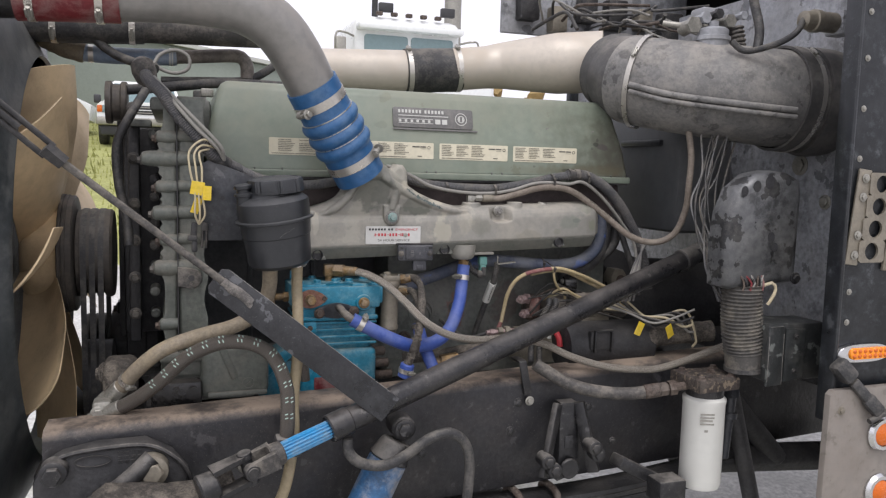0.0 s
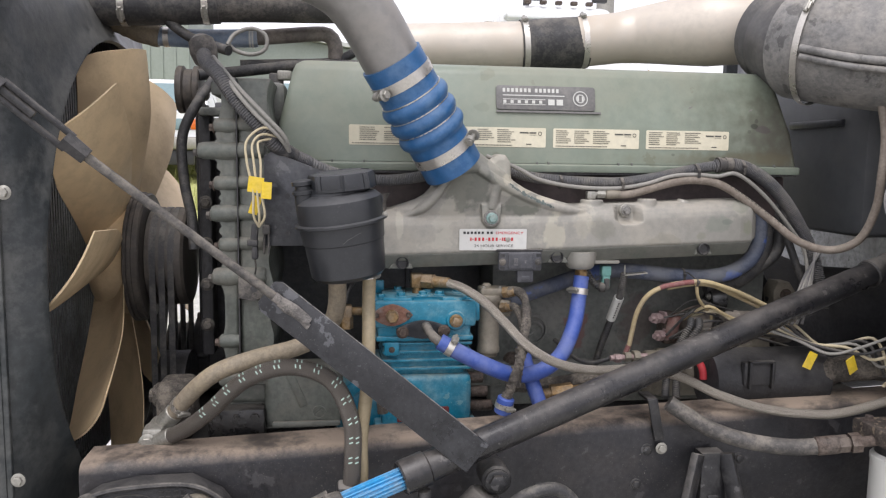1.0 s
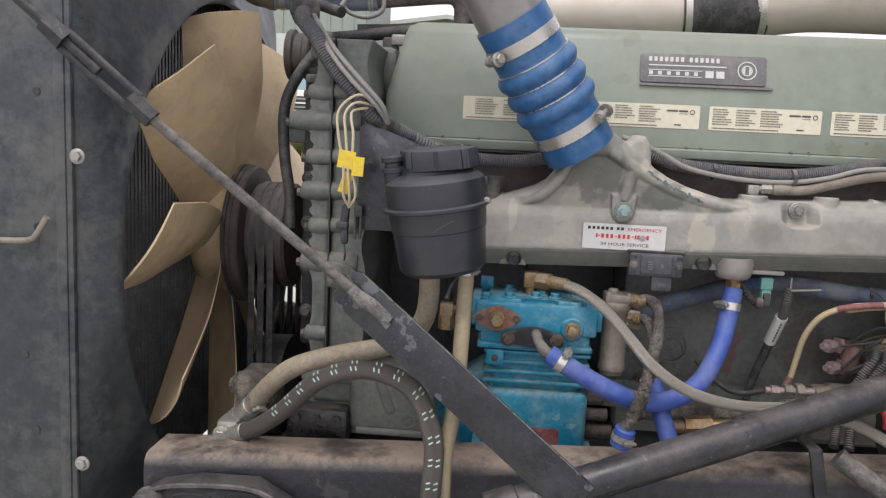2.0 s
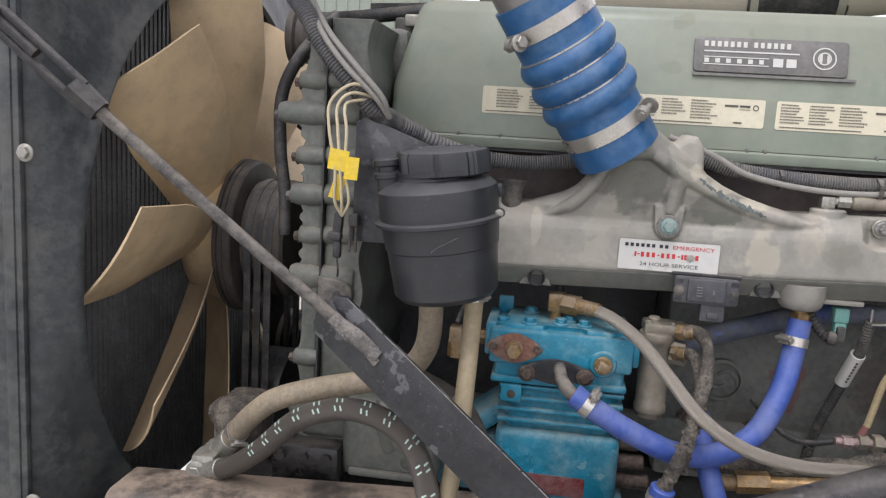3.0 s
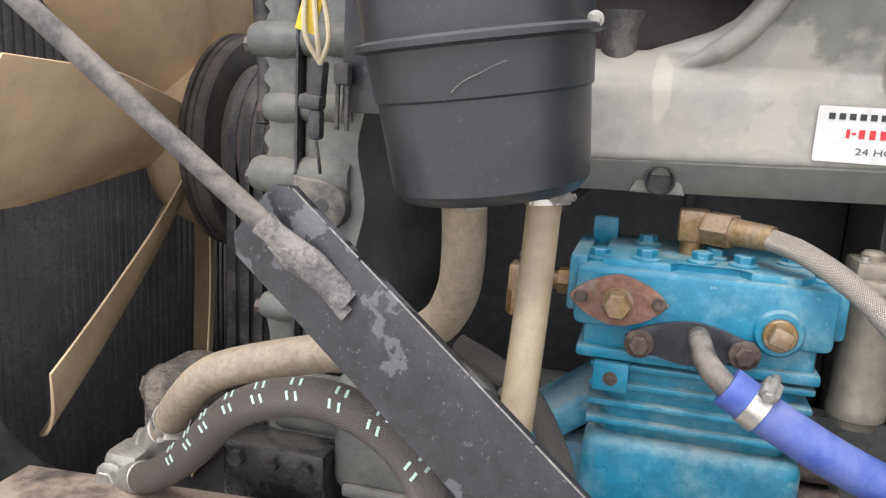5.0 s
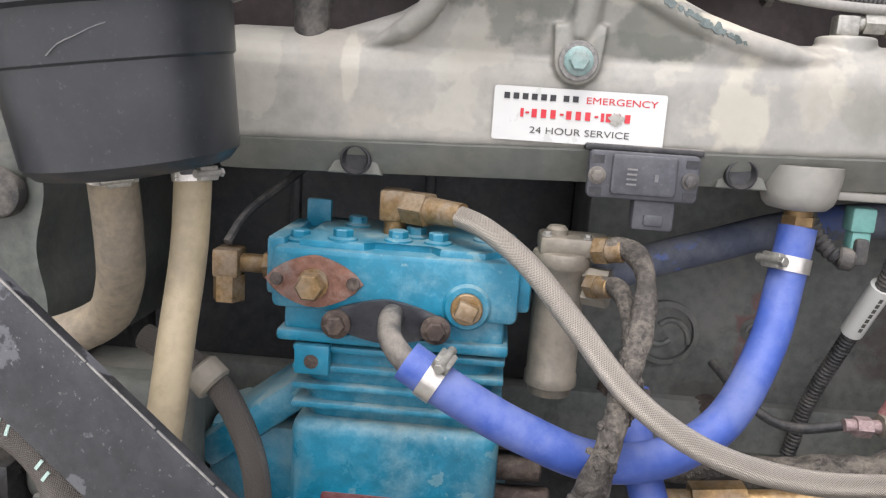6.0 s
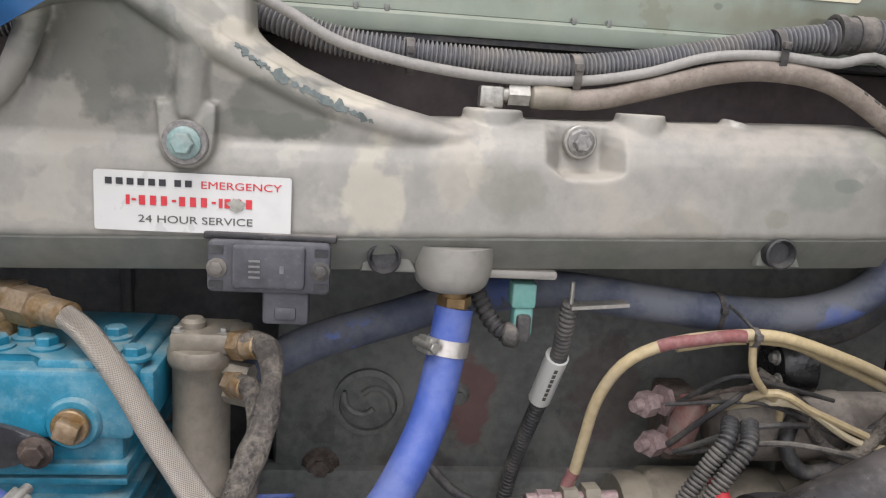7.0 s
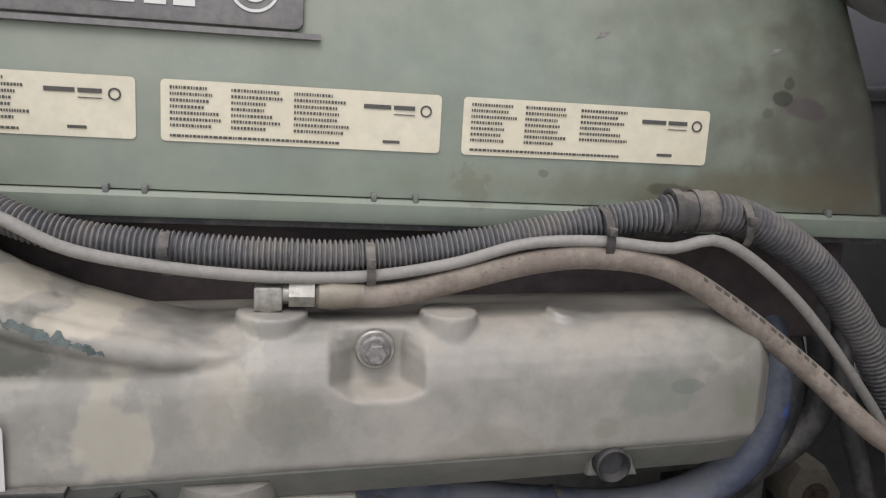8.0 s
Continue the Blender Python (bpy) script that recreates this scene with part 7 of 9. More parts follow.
def engine_harness():
    t = thing("engine_harness", "dusty black harness descending past the gear case", "wiring loom")
    pts = [(-0.150, 0.03, 1.790), (-0.140, -0.030, 1.764), (-0.113, -0.056, 1.736), (-0.084, -0.066, 1.693), (-0.046, -0.070, 1.650), (-0.014, -0.060, 1.613), (0.016, -0.040, 1.594), (0.046, -0.015, 1.580)]
    part("loom", corrugated(bmesh.new(), pts, 0.0134, 0.0044, 0.15, 18), LOOM_WORN, t)
    part("thin_loom", corrugated(bmesh.new(), [(0.035, -0.022, 1.586), (0.06, -0.006, 1.574), (0.09, 0.012, 1.562), (0.13, 0.028, 1.551)], 0.0115, 0.0062, 0.15, 14), LOOM, t)
    bm = tube(bmesh.new(), [(-0.030, -0.066, 1.631), (-0.006, -0.054, 1.606), (0.020, -0.036, 1.591)], 0.0152, 16, 0.005, 0.15)
    part("tape_wrap", bm, RUBBER, t, "black tape wrapping")
    bm = bmesh.new()
    lathe(bm, [(0.014, -0.03), (0.024, -0.02), (0.026, 0.0), (0.022, 0.02), (0.012, 0.032)], (-0.150, 0.02, 1.787), (0.3, -0.4, -1), 20)
    part("boot", bm, RUBBER_GREY, t, "dusty rubber boot")
    for k in range(2):
        hose("harness_wire", "grey lead lying along the harness", [(-0.13, 0.0, 1.775), (-0.085 + 0.01 * k, -0.075, 1.712), (-0.045 + 0.015 * k, -0.088, 1.665), (-0.006 + 0.01 * k, -0.080, 1.628), (0.012, -0.06, 1.60)], 0.004, GREYWIRE, "wire", 0, 10, "harness wires")
    for k, o in enumerate((0.0, 0.012, 0.024)):
        hose("tag_wire", "cream lead looping down to yellow tags", [(0.004, -0.04, 1.600), (0.0 - o * 0.2, -0.06, 1.622), (-0.03 - o * 0.3, -0.09, 1.642 - o), (-0.06 - o * 0.2 + 0.012 * k, -0.10, 1.618 - o * 0.5), (-0.060 + 0.012 * k, -0.104, 1.58), (-0.050 + 0.007 * k, -0.104, 1.53), (-0.050 + 0.010 * k, -0.10, 1.485), (-0.042, -0.088, 1.463)], 0.0022, CREAM, "wire", 0, 8, "tag wires", 0.006)
    for p, rot, s in (((-0.045, -0.106, 1.540), (0.1, 0.15, 0.0), (0.027, 0.002, 0.028)), ((-0.026, -0.108, 1.530), (-0.1, 0.08, 0.3), (0.018, 0.002, 0.030)), ((-0.047, -0.098, 1.503), (0.2, 0.30, 0.2), (0.016, 0.002, 0.034))):
        bm = bmesh.new()
        box(bm, p, s, Euler(rot).to_matrix())
        single("yellow_tag", bm, YTAG, "yellow plastic tape tag on cream leads", "tag", "yellow tags")
    t = thing("lead_plug", "grimy black plug hanging on the tag leads", "plug")
    bm = bmesh.new()
    box(bm, (-0.052, -0.070, 1.446), (0.013, 0.014, 0.040), Euler((0, 0.08, 0)).to_matrix(), 0.003)
    box(bm, (-0.055, -0.074, 1.432), (0.020, 0.016, 0.012), Euler((0, 0.08, 0)).to_matrix(), 0.003)
    box(bm, (-0.051, -0.074, 1.414), (0.012, 0.012, 0.026), None, 0.004)
    part("plug_body", bm, RUBBER, t)
    bm = tube(bmesh.new(), [(-0.051, -0.074, 1.40), (-0.050, -0.070, 1.385), (-0.053, -0.060, 1.372)], 0.0016, 8, 0.006)
    part("tail", bm, RUBBER_GREY, t)
    t = thing("lead_plug", "grey two-pin plug hanging on a cream lead", "plug")
    bm = bmesh.new()
    box(bm, (-0.030, -0.070, 1.456), (0.014, 0.012, 0.018), None, 0.003)
    for k in (-1, 1):
        cyl(bm, (-0.030 + 0.004 * k, -0.070, 1.448), (-0.031 + 0.0045 * k, -0.068, 1.41), 0.0022, seg=8)
    part("plug_body", bm, RUBBER_GREY, t)


engine_harness()


def top_left_plumbing():
    t = thing("coolant_pipe", "dusty brown coolant pipe joined by a blue-grey hose", "coolant pipe")
    bm = tube(bmesh.new(), [(-0.31, 0.36, 1.860), (-0.24, 0.36, 1.858), (-0.16, 0.36, 1.860), (-0.082, 0.36, 1.864)], 0.021, 20)
    part("hose", bm, BLUEDUSTY, t, "dust-greyed blue hose")
    bm = tube(bmesh.new(), [(-0.10, 0.36, 1.863), (-0.02, 0.36, 1.871), (0.055, 0.36, 1.878), (0.082, 0.36, 1.875), (0.096, 0.36, 1.855), (0.097, 0.36, 1.82)], 0.0175, 18)
    part("pipe", bm, PIPEGREY, t, "dusty brown steel pipe")
    bm = tube(bmesh.new(), [(-0.42, 0.36, 1.90), (-0.38, 0.36, 1.885), (-0.34, 0.36, 1.868), (-0.30, 0.36, 1.860)], 0.024, 16, 0.01, 0.15)
    part("joint", bm, TAN, t, "corroded pale joint")
    for x in (-0.098, -0.092):
        part("clamp_band", band(bmesh.new(), (x, 0.36, 1.8633), X, 0.0215, 0.004), WHITE, t)
    part("clamp_band", band(bmesh.new(), (-0.285, 0.36, 1.859), X, 0.0215, 0.012), STEEL, t)
    hose("black_hose", "black hose crossing in front of the blue hose", [(-0.30, 0.29, 1.93), (-0.268, 0.29, 1.885), (-0.22, 0.29, 1.850), (-0.165, 0.25, 1.828), (-0.13, 0.22, 1.815)], 0.011, RUBBER, "hose")
    hose("black_hose", "thin black hose beside the blue hose", [(-0.29, 0.30, 1.90), (-0.24, 0.30, 1.865), (-0.18, 0.28, 1.840), (-0.14, 0.24, 1.82)], 0.006, RUBBER, "hose")
    hose("black_hose", "black hose over the gear case", [(-0.20, 0.25, 1.765), (-0.14, 0.28, 1.775), (-0.06, 0.30, 1.788), (0.03, 0.31, 1.800), (0.13, 0.32, 1.803), (0.25, 0.35, 1.803)], 0.0125, RUBBER, "hose")
    hose("black_hose", "black hose over the gear case", [(-0.12, 0.34, 1.800), (-0.02, 0.35, 1.806), (0.09, 0.36, 1.815), (0.15, 0.36, 1.845), (0.19, 0.37, 1.88)], 0.011, RUBBER, "hose")
    hose("loop_wire", "pale grey stiff lead in a loop", [(-0.135, 0.24, 1.83), (-0.12, 0.25, 1.855), (-0.085, 0.25, 1.868), (-0.055, 0.25, 1.855), (-0.055, 0.25, 1.825), (-0.085, 0.25, 1.812), (-0.12, 0.25, 1.82), (-0.135, 0.245, 1.835)], 0.0045, GREYWIRE, "wire", 0, 10)
    hose("black_tube", "black tube dropping beside the gear case", [(-0.15, 0.22, 1.77), (-0.185, 0.15, 1.70), (-0.215, 0.14, 1.63), (-0.212, 0.13, 1.54), (-0.195, 0.11, 1.465), (-0.19, 0.10, 1.40)], 0.0105, RUBBER, "hose")
    t = thing("red_hose", "large dark red silicone hose with steel clamps", "hose")
    bm = tube(bmesh.new(), [(-0.190, -0.116, 1.923), (-0.25, -0.116, 1.920), (-0.31, -0.116, 1.917), (-0.375, -0.116, 1.913)], 0.0595, 36)
    part("hose", bm, RED, t)
    for x in (-0.225, -0.345):
        clamp(t, (x, -0.116, 1.9205 + (x + 0.225) * 0.045), X, 0.060, 0.014, (0, -0.6, -0.8))
    t = thing("lower_pipe", "grey coolant pipe behind the charge pipe", "coolant pipe")
    bm = tube(bmesh.new(), [(0.13, 0.30, 1.935), (0.04, 0.30, 1.932), (-0.06, 0.30, 1.930), (-0.17, 0.30, 1.926)], 0.040, 24)
    part("pipe", bm, RUBBER_GREY, t)
    bm = tube(bmesh.new(), [(-0.16, 0.30, 1.926), (-0.30, 0.30, 1.918), (-0.50, 0.30, 1.91)], 0.043, 24)
    part("hose", bm, RUBBER, t, "black rubber hose")
    clamp(t, (-0.185, 0.30, 1.925), X, 0.044, 0.014, (0, -0.8, -0.5))
    clamp(t, (-0.36, 0.30, 1.916), X, 0.044, 0.014, (0, -0.8, -0.5))
    t = thing("thermostat_sensor", "small black sensor plug on the gear case top", "sensor")
    bm = bmesh.new()
    box(bm, (-0.03, 0.22, 1.745), (0.03, 0.03, 0.05), None, 0.005)
    cyl(bm, (-0.03, 0.22, 1.72), (-0.03, 0.22, 1.66), 0.014, seg=6)
    part("plug", bm, RUBBER, t)
    bm = bmesh.new()
    box(bm, (-0.012, 0.21, 1.765), (0.03, 0.02, 0.02), None, 0.003)
    part("clip", bm, ZINC, t)


top_left_plumbing()


def front_accessories():
    t = thing("accessory_bracket", "dark dusty accessory bracket ahead of the gear case", "bracket")
    bm = bmesh.new()
    box(bm, (-0.183, 0.24, 1.42), (0.026, 0.06, 0.54), None, 0.006)
    part("post", bm, DARK, t)
    bm = bmesh.new()
    box(bm, (-0.166, 0.215, 1.684), (0.05, 0.05, 0.018), None, 0.005)
    part("top_arm", bm, GREEN_BLOCK, t)
    bm = bmesh.new()
    lathe(bm, [(0.02, -0.026), (0.050, -0.025), (0.052, -0.022), (0.052, -0.012), (0.045, -0.008), (0.045, 0.008), (0.052, 0.012), (0.052, 0.022), (0.049, 0.025), (0.02, 0.026)], (-0.222, 0.28, 1.735), X, 36)
    part("idler_pulley", bm, DRUM, t, "dusty idler pulley")
    for x, w, y in ((-0.222, 0.014, 0.40), (-0.206, 0.010, 0.38)):
        bm = bmesh.new()
        box(bm, (x, y, 1.42), (w, 0.05, 0.58), None, 0.003)
        part("side_plate", bm, DARK, t)
    bm = bmesh.new()
    box(bm, (-0.158, 0.31, 1.415), (0.105, 0.03, 0.52), None, 0.006)
    part("rear_plate", bm, DARK, t)
    for z in (1.66, 1.615, 1.55, 1.505, 1.44, 1.385, 1.33, 1.27, 1.21):
        bm = bmesh.new()
        cyl(bm, (-0.138, 0.30, z), (-0.138, 0.26 - 0.03 * (z % 0.1 > 0.05), z), 0.013, 0.011, 14, 0.002)
        hexbolt(bm, (-0.138, 0.26 - 0.03 * (z % 0.1 > 0.05), z), FRONT, 0.008, 0.008)
        part("spacer", bm, (RUBBER_GREY, GREEN_BLOCK, DARK)[int(z * 100) % 3], t)
    for z in (1.72, 1.60, 1.49, 1.40, 1.31, 1.22):
        bm = bmesh.new()
        hexbolt(bm, (-0.183, 0.209, z), FRONT, 0.010, 0.012)
        part("bolt", bm, RUBBER_GREY, t)
    return t


front_accessories()

hose("black_hose", "black braided hose with steel end beside the compressor", [(0.080, -0.07, 1.238), (0.115, -0.078, 1.226), (0.143, -0.082, 1.209), (0.165, -0.09, 1.180), (0.180, -0.10, 1.150), (0.185, -0.10, 1.11)], 0.0105, BRAID_DARK, "hose", 0, 16)
bm_end = bmesh.new()
cyl(bm_end, (0.128, -0.080, 1.219), (0.143, -0.083, 1.207), 0.0155, seg=18, bev=0.002)
single("hose_end", bm_end, SILVER, "pale steel crimped hose end", "hose end")


def brass_elbow():
    t = thing("inlet_elbow", "brass pipe elbow on the compressor's front side", "pipe fitting")
    bm = bmesh.new()
    box(bm, (0.117, 0.02, 1.283), (0.024, 0.026, 0.026), None, 0.003)
    nut(bm, (0.117, 0.02, 1.272), (0, 0, -1), 0.0145, 0.024)
    cyl(bm, (0.128, 0.02, 1.283), (0.168, 0.02, 1.283), 0.0085, seg=14)
    nut(bm, (0.150, 0.02, 1.283), (1, 0, 0), 0.0125, 0.012)
    part("body", bm, BRASS, t)
    hose("black_lead", "thin black lead rising from the brass elbow", [(0.115, 0.02, 1.30), (0.125, 0.05, 1.325), (0.16, 0.10, 1.36), (0.20, 0.13, 1.40)], 0.004, RUBBER, "cable", 0, 8)


brass_elbow()


def filler_stub():
    bm = bmesh.new()
    lathe(bm, [(0.015, 1.475), (0.015, 1.505), (0.0205, 1.517), (0.0215, 1.521), (0.019, 1.521), (0.0135, 1.505)], (0.183, 0.03, 0), Z, 28)
    single("filler_stub", bm, RUBBER_GREY, "rusty flared stub behind the reservoir", "pipe stub")
    bm = tube(bmesh.new(), [(-0.36, -0.116, 1.914), (-0.42, -0.116, 1.91), (-0.55, -0.116, 1.905)], 0.055, 30)
    single("charge_pipe_end", bm, BLACK_DIRTY, "black pipe end leading to the radiator", "air pipe")
    bm = tube(bmesh.new(), [(-0.55, -0.225, 1.398), (-0.50, -0.228, 1.400), (-0.485, -0.229, 1.405), (-0.464, -0.230, 1.437)], 0.005, 10)
    single("wire_hook", bm, SILVER, "pale bent wire hook on the radiator side", "hook")


filler_stub()


def manifold_flecks():
    rng = random.Random(77)
    base = bpy.data.objects["intake_manifold"]
    body = next(o for o in base.children if o.name.startswith("casting"))
    tree = BVHTree.FromPolygons([v.co for v in body.data.vertices], [list(q.vertices) for q in body.data.polygons])
    for f, size in ((0.02, 0.5), (0.07, 0.8), (0.12, 0.5), (0.18, 0.7), (0.23, 0.4), (0.42, 0.5), (0.49, 0.8), (0.67, 0.6), (0.84, 0.5), (0.30, 1.0), (0.34, 0.9), (0.56, 0.7), (0.62, 1.1), (0.73, 1.15), (0.78, 0.6), (0.90, 0.8), (0.97, 0.35)):
        p = V((0.440 + 0.098 * f, -0.0042 - 0.016 * (1 - f) ** 2, 1.545 - 0.050 * f ** 0.75))
        pts = [(size * rng.uniform(0.3, 1) * 0.0080 * math.cos(a), size * rng.uniform(0.3, 1) * 0.0056 * math.sin(a)) for a in [2 * math.pi * i / 12 for i in range(12)]]
        hit, nrm, _, _ = tree.ray_cast(p + FRONT * 0.1, Y)
        if hit is None:
            continue
        nrm = nrm if nrm.y < 0 else -nrm
        u = (V((0.9, 0.15, -0.45)) - nrm * V((0.9, 0.15, -0.45)).dot(nrm)).normalized()
        bm = bmesh.new()
        prism(bm, pts, hit - nrm * 0.0012, u, nrm.cross(u), 0.0017)
        part("paint_fleck", bm, FLECK, base, "dark green paint fleck")


FLECK = mat("dark_green_fleck", srgb(86, 95, 92), 0.6, var=0.25, scale=60, bump=0.1)


manifold_flecks()


def rear_hoses():
    hose("black_hose", "black rubber hose curving down behind the manifold end", [(1.10, 0.13, 1.50), (1.108, 0.12, 1.438), (1.100, 0.12, 1.389), (1.068, 0.12, 1.360), (1.030, 0.13, 1.333), (0.98, 0.14, 1.32)], 0.0140, RUBBER, "hose", 0, 18)
    hose("black_hose", "slim black hose dropping behind the loom", [(1.085, 0.08, 1.50), (1.100, 0.08, 1.43), (1.122, 0.08, 1.375), (1.150, 0.08, 1.31), (1.165, 0.07, 1.25)], 0.0085, RUBBER, "hose", 0, 14)
    t = thing("flywheel_bracket", "dusty beige cast bracket on the bell housing", "bracket")
    bm = bmesh.new()
    prism(bm, [(1.150, 1.245), (1.205, 1.240), (1.212, 1.275), (1.190, 1.305), (1.158, 1.308), (1.146, 1.285)], (0, 0.24, 0), X, Z, 0.045, 0.008)
    part("casting", bm, SILVER, t)
    bm = bmesh.new()
    hexbolt(bm, (1.178, 0.195, 1.275), FRONT, 0.010, 0.010)
    part("bolt", bm, RUST, t)


rear_hoses()


def starter_details():
    t = bpy.data.objects["starter_motor"]
    bm = bmesh.new()
    lathe(bm, [(0.012, 0.0), (0.026, 0.002), (0.030, 0.008), (0.030, 0.035), (0.024, 0.038)], (0.935, 0.115, 1.278), X, 24)
    part("relay_cap", bm, OILY, t, "black relay cap")
    for dy, dz in ((-0.012, 0.012), (-0.020, -0.008)):
        part("bolt", hexbolt(bmesh.new(), (0.935, 0.115 + dy, 1.278 + dz), -X, 0.005, 0.007), ZINC, t)
    bm = bmesh.new()
    box(bm, (0.848, 0.098, 1.222), (0.020, 0.026, 0.058), Euler((0.2, 0.1, 0.3)).to_matrix(), 0.006)
    part("terminal_shroud", bm, TERMINAL, t, "faded red-brown terminal shroud")
    bm = bmesh.new()
    hexbolt(bm, (1.010, 0.052, 1.172), FRONT, 0.009, 0.010)
    part("bolt", bm, SILVER, t)
    hose("looped_lead", "grimy black lead looping over the starter solenoid", [(0.90, 0.075, 1.285), (0.935, 0.06, 1.262), (0.958, 0.055, 1.228), (0.985, 0.052, 1.212), (1.012, 0.055, 1.228), (1.035, 0.06, 1.255), (1.075, 0.07, 1.268)], 0.0062, GRIME, "cable", 0.1, 12)
    hose("branch_lead", "yellowed lead branching from the arched cable", [(0.862, 0.02, 1.333), (0.868, 0.025, 1.305), (0.890, 0.04, 1.280), (0.915, 0.055, 1.262), (0.920, 0.06, 1.245)], 0.0034, YELLOWISH, "cable", 0, 10)
    tie = thing("cable_tie", "black cable tie holding the yellow cable to the hose", "cable tie")
    ziptie(tie, (0.862, 0.021, 1.335), (1, 0, -0.05), 0.0075, 0.005)
    bm = tube(bmesh.new(), [(0.862, 0.014, 1.338), (0.860, 0.03, 1.345), (0.857, 0.058, 1.352)], 0.0016, 8, 0.008)
    part("strap_tail", bm, RUBBER, tie)


TERMINAL = mat("faded_red_brown_plastic", srgb(136, 92, 84), 0.6, var=0.2, scale=30, dust=0.4, bump=0.1)
starter_details()

# ---- cab, firewall and rear of the engine bay ----
def cab():
    t = thing("cab", "black truck cab with grimy firewall", "truck cab")
    bm = bmesh.new()
    box(bm, (1.62, 0.42, 1.62), (0.05, 1.70, 1.05), None, 0.006)
    part("firewall", bm, FIREWALL, t, "grimy grey painted firewall")
    bm = bmesh.new()
    box(bm, (2.61, -0.46, 1.75), (2.57, 0.03, 1.40), None, 0.006)
    part("side_wall", bm, CAB, t, "black side panel with rivets")
    bm = bmesh.new()
    box(bm, (1.318, -0.466, 1.60), (0.012, 0.045, 1.12), None, 0.005)
    part("corner_edge", bm, CAB, t)
    for z in (1.96, 1.86, 1.75, 1.64, 1.54, 1.44, 1.34, 1.27):
        part("rivet", hexbolt(bmesh.new(), (1.352, -0.476, z), FRONT, 0.005, 0.004), ZINC, t)
    bm = bmesh.new()
    box(bm, (2.8, 0.42, 2.35), (2.5, 1.75, 0.2), None, 0.05)
    box(bm, (2.8, 1.28, 1.75), (2.5, 0.03, 1.3), None, 0.006)
    part("roof", bm, CAB, t)
    bm = bmesh.new()
    box(bm, (2.6, 0.42, 1.08), (2.2, 1.70, 0.06), None, 0.01)
    part("floor_pan", bm, DARK, t)
    for x, y, z, s in ((1.594, -0.05, 1.63, 0.02), (1.594, -0.30, 1.70, 0.012), (1.594, -0.36, 1.45, 0.012), (1.594, -0.15, 1.53, 0.014), (1.594, 0.05, 1.50, 0.012), (1.594, -0.28, 1.94, 0.01)):
        part("bolt", hexbolt(bmesh.new(), (x, y, z), -X, s, 0.01), ZINC, t)
    return t


cab()


def holed_cell(bm, cx, cz, w, h, r, y, th, seg=32):
    """A rectangle of sheet with a round hole through it."""
    def rect(a):
        c, s = math.cos(a), math.sin(a)
        k = min(w / 2 / max(1e-6, abs(c)), h / 2 / max(1e-6, abs(s)))
        return (cx + c * k, cz + s * k)
    angs = [2 * math.pi * (i + 0.5) / seg for i in range(seg)]
    lp = []
    for yy in (y, y - th):
        lp.append([V((rect(a)[0], yy, rect(a)[1])) for a in angs])
        lp.append([V((cx + r * math.cos(a), yy, cz + r * math.sin(a))) for a in angs])
    order = [lp[0], lp[2], lp[3], lp[1], lp[0]]
    return rings(bm, order, False, False)


def perforated_bracket():
    t = thing("perforated_bracket", "pale bare metal bracket with a row of round holes", "bracket")
    bm = bmesh.new()
    for k in range(4):
        holed_cell(bm, 1.412 - 0.006 * k, 1.585 - 0.0505 * k, 0.075, 0.0505, 0.0195, -0.484, 0.006)
    box(bm, (1.352, -0.484, 1.510), (0.036, 0.006, 0.215), Euler((0, radians(6), 0)).to_matrix(), 0.002)
    box(bm, (1.462, -0.482, 1.500), (0.036, 0.008, 0.225), Euler((0, radians(4), 0)).to_matrix(), 0.002)
    part("plate", bm, SILVER, t)
    for x, z in ((1.362, 1.597), (1.358, 1.555), (1.351, 1.47), (1.346, 1.425)):
        part("bolt", hexbolt(bmesh.new(), (x, -0.488, z), FRONT, 0.007, 0.006), ZINC, t)
    return t


perforated_bracket()


def side_lamps():
    t = thing("marker_lamp", "amber oval side marker lamp in chrome bezel", "marker lamp")
    bm = bmesh.new()
    prism(bm, [(1.40 + 0.078 * math.copysign(abs(math.cos(a)) ** 0.7, math.cos(a)), 1.199 + 0.021 * math.sin(a)) for a in [2 * math.pi * k / 32 for k in range(32)]], (0, -0.476, 0), X, Z, 0.012, 0.003)
    part("bezel", bm, CHROME, t)
    bm = bmesh.new()
    prism(bm, rounded(0.115, 0.026, 0.011, 5, 1.412, 1.199), (0, -0.487, 0), X, Z, 0.006, 0.002)
    part("lens", bm, AMBER, t)
    bm = bmesh.new()
    for i in range(7):
        for j in range(2):
            lathe(bm, [(0.0055, 0.0), (0.004, 0.002), (0.001, 0.003)], (1.366 + 0.0155 * i, -0.493, 1.193 + 0.012 * j), FRONT, 8)
    part("lens_facets", bm, AMBER_D, t)
    for x, z in ((1.447, 1.012), (1.452, 0.876)):
        t = thing("round_lamp", "round amber lamp in a chrome ring on the fender", "marker lamp", "round lamps")
        bm = bmesh.new()
        lathe(bm, [(0.026, 0.0), (0.040, 0.0), (0.041, 0.006), (0.036, 0.014), (0.028, 0.014), (0.027, 0.008)], (x, -0.506, z), FRONT, 40)
        part("ring", bm, CHROME, t)
        bm = bmesh.new()
        lathe(bm, [(0.0275, 0.004), (0.026, 0.012), (0.018, 0.018), (0.002, 0.020)], (x, -0.506, z), FRONT, 32)
        part("lens", bm, AMBER_D, t)


side_lamps()


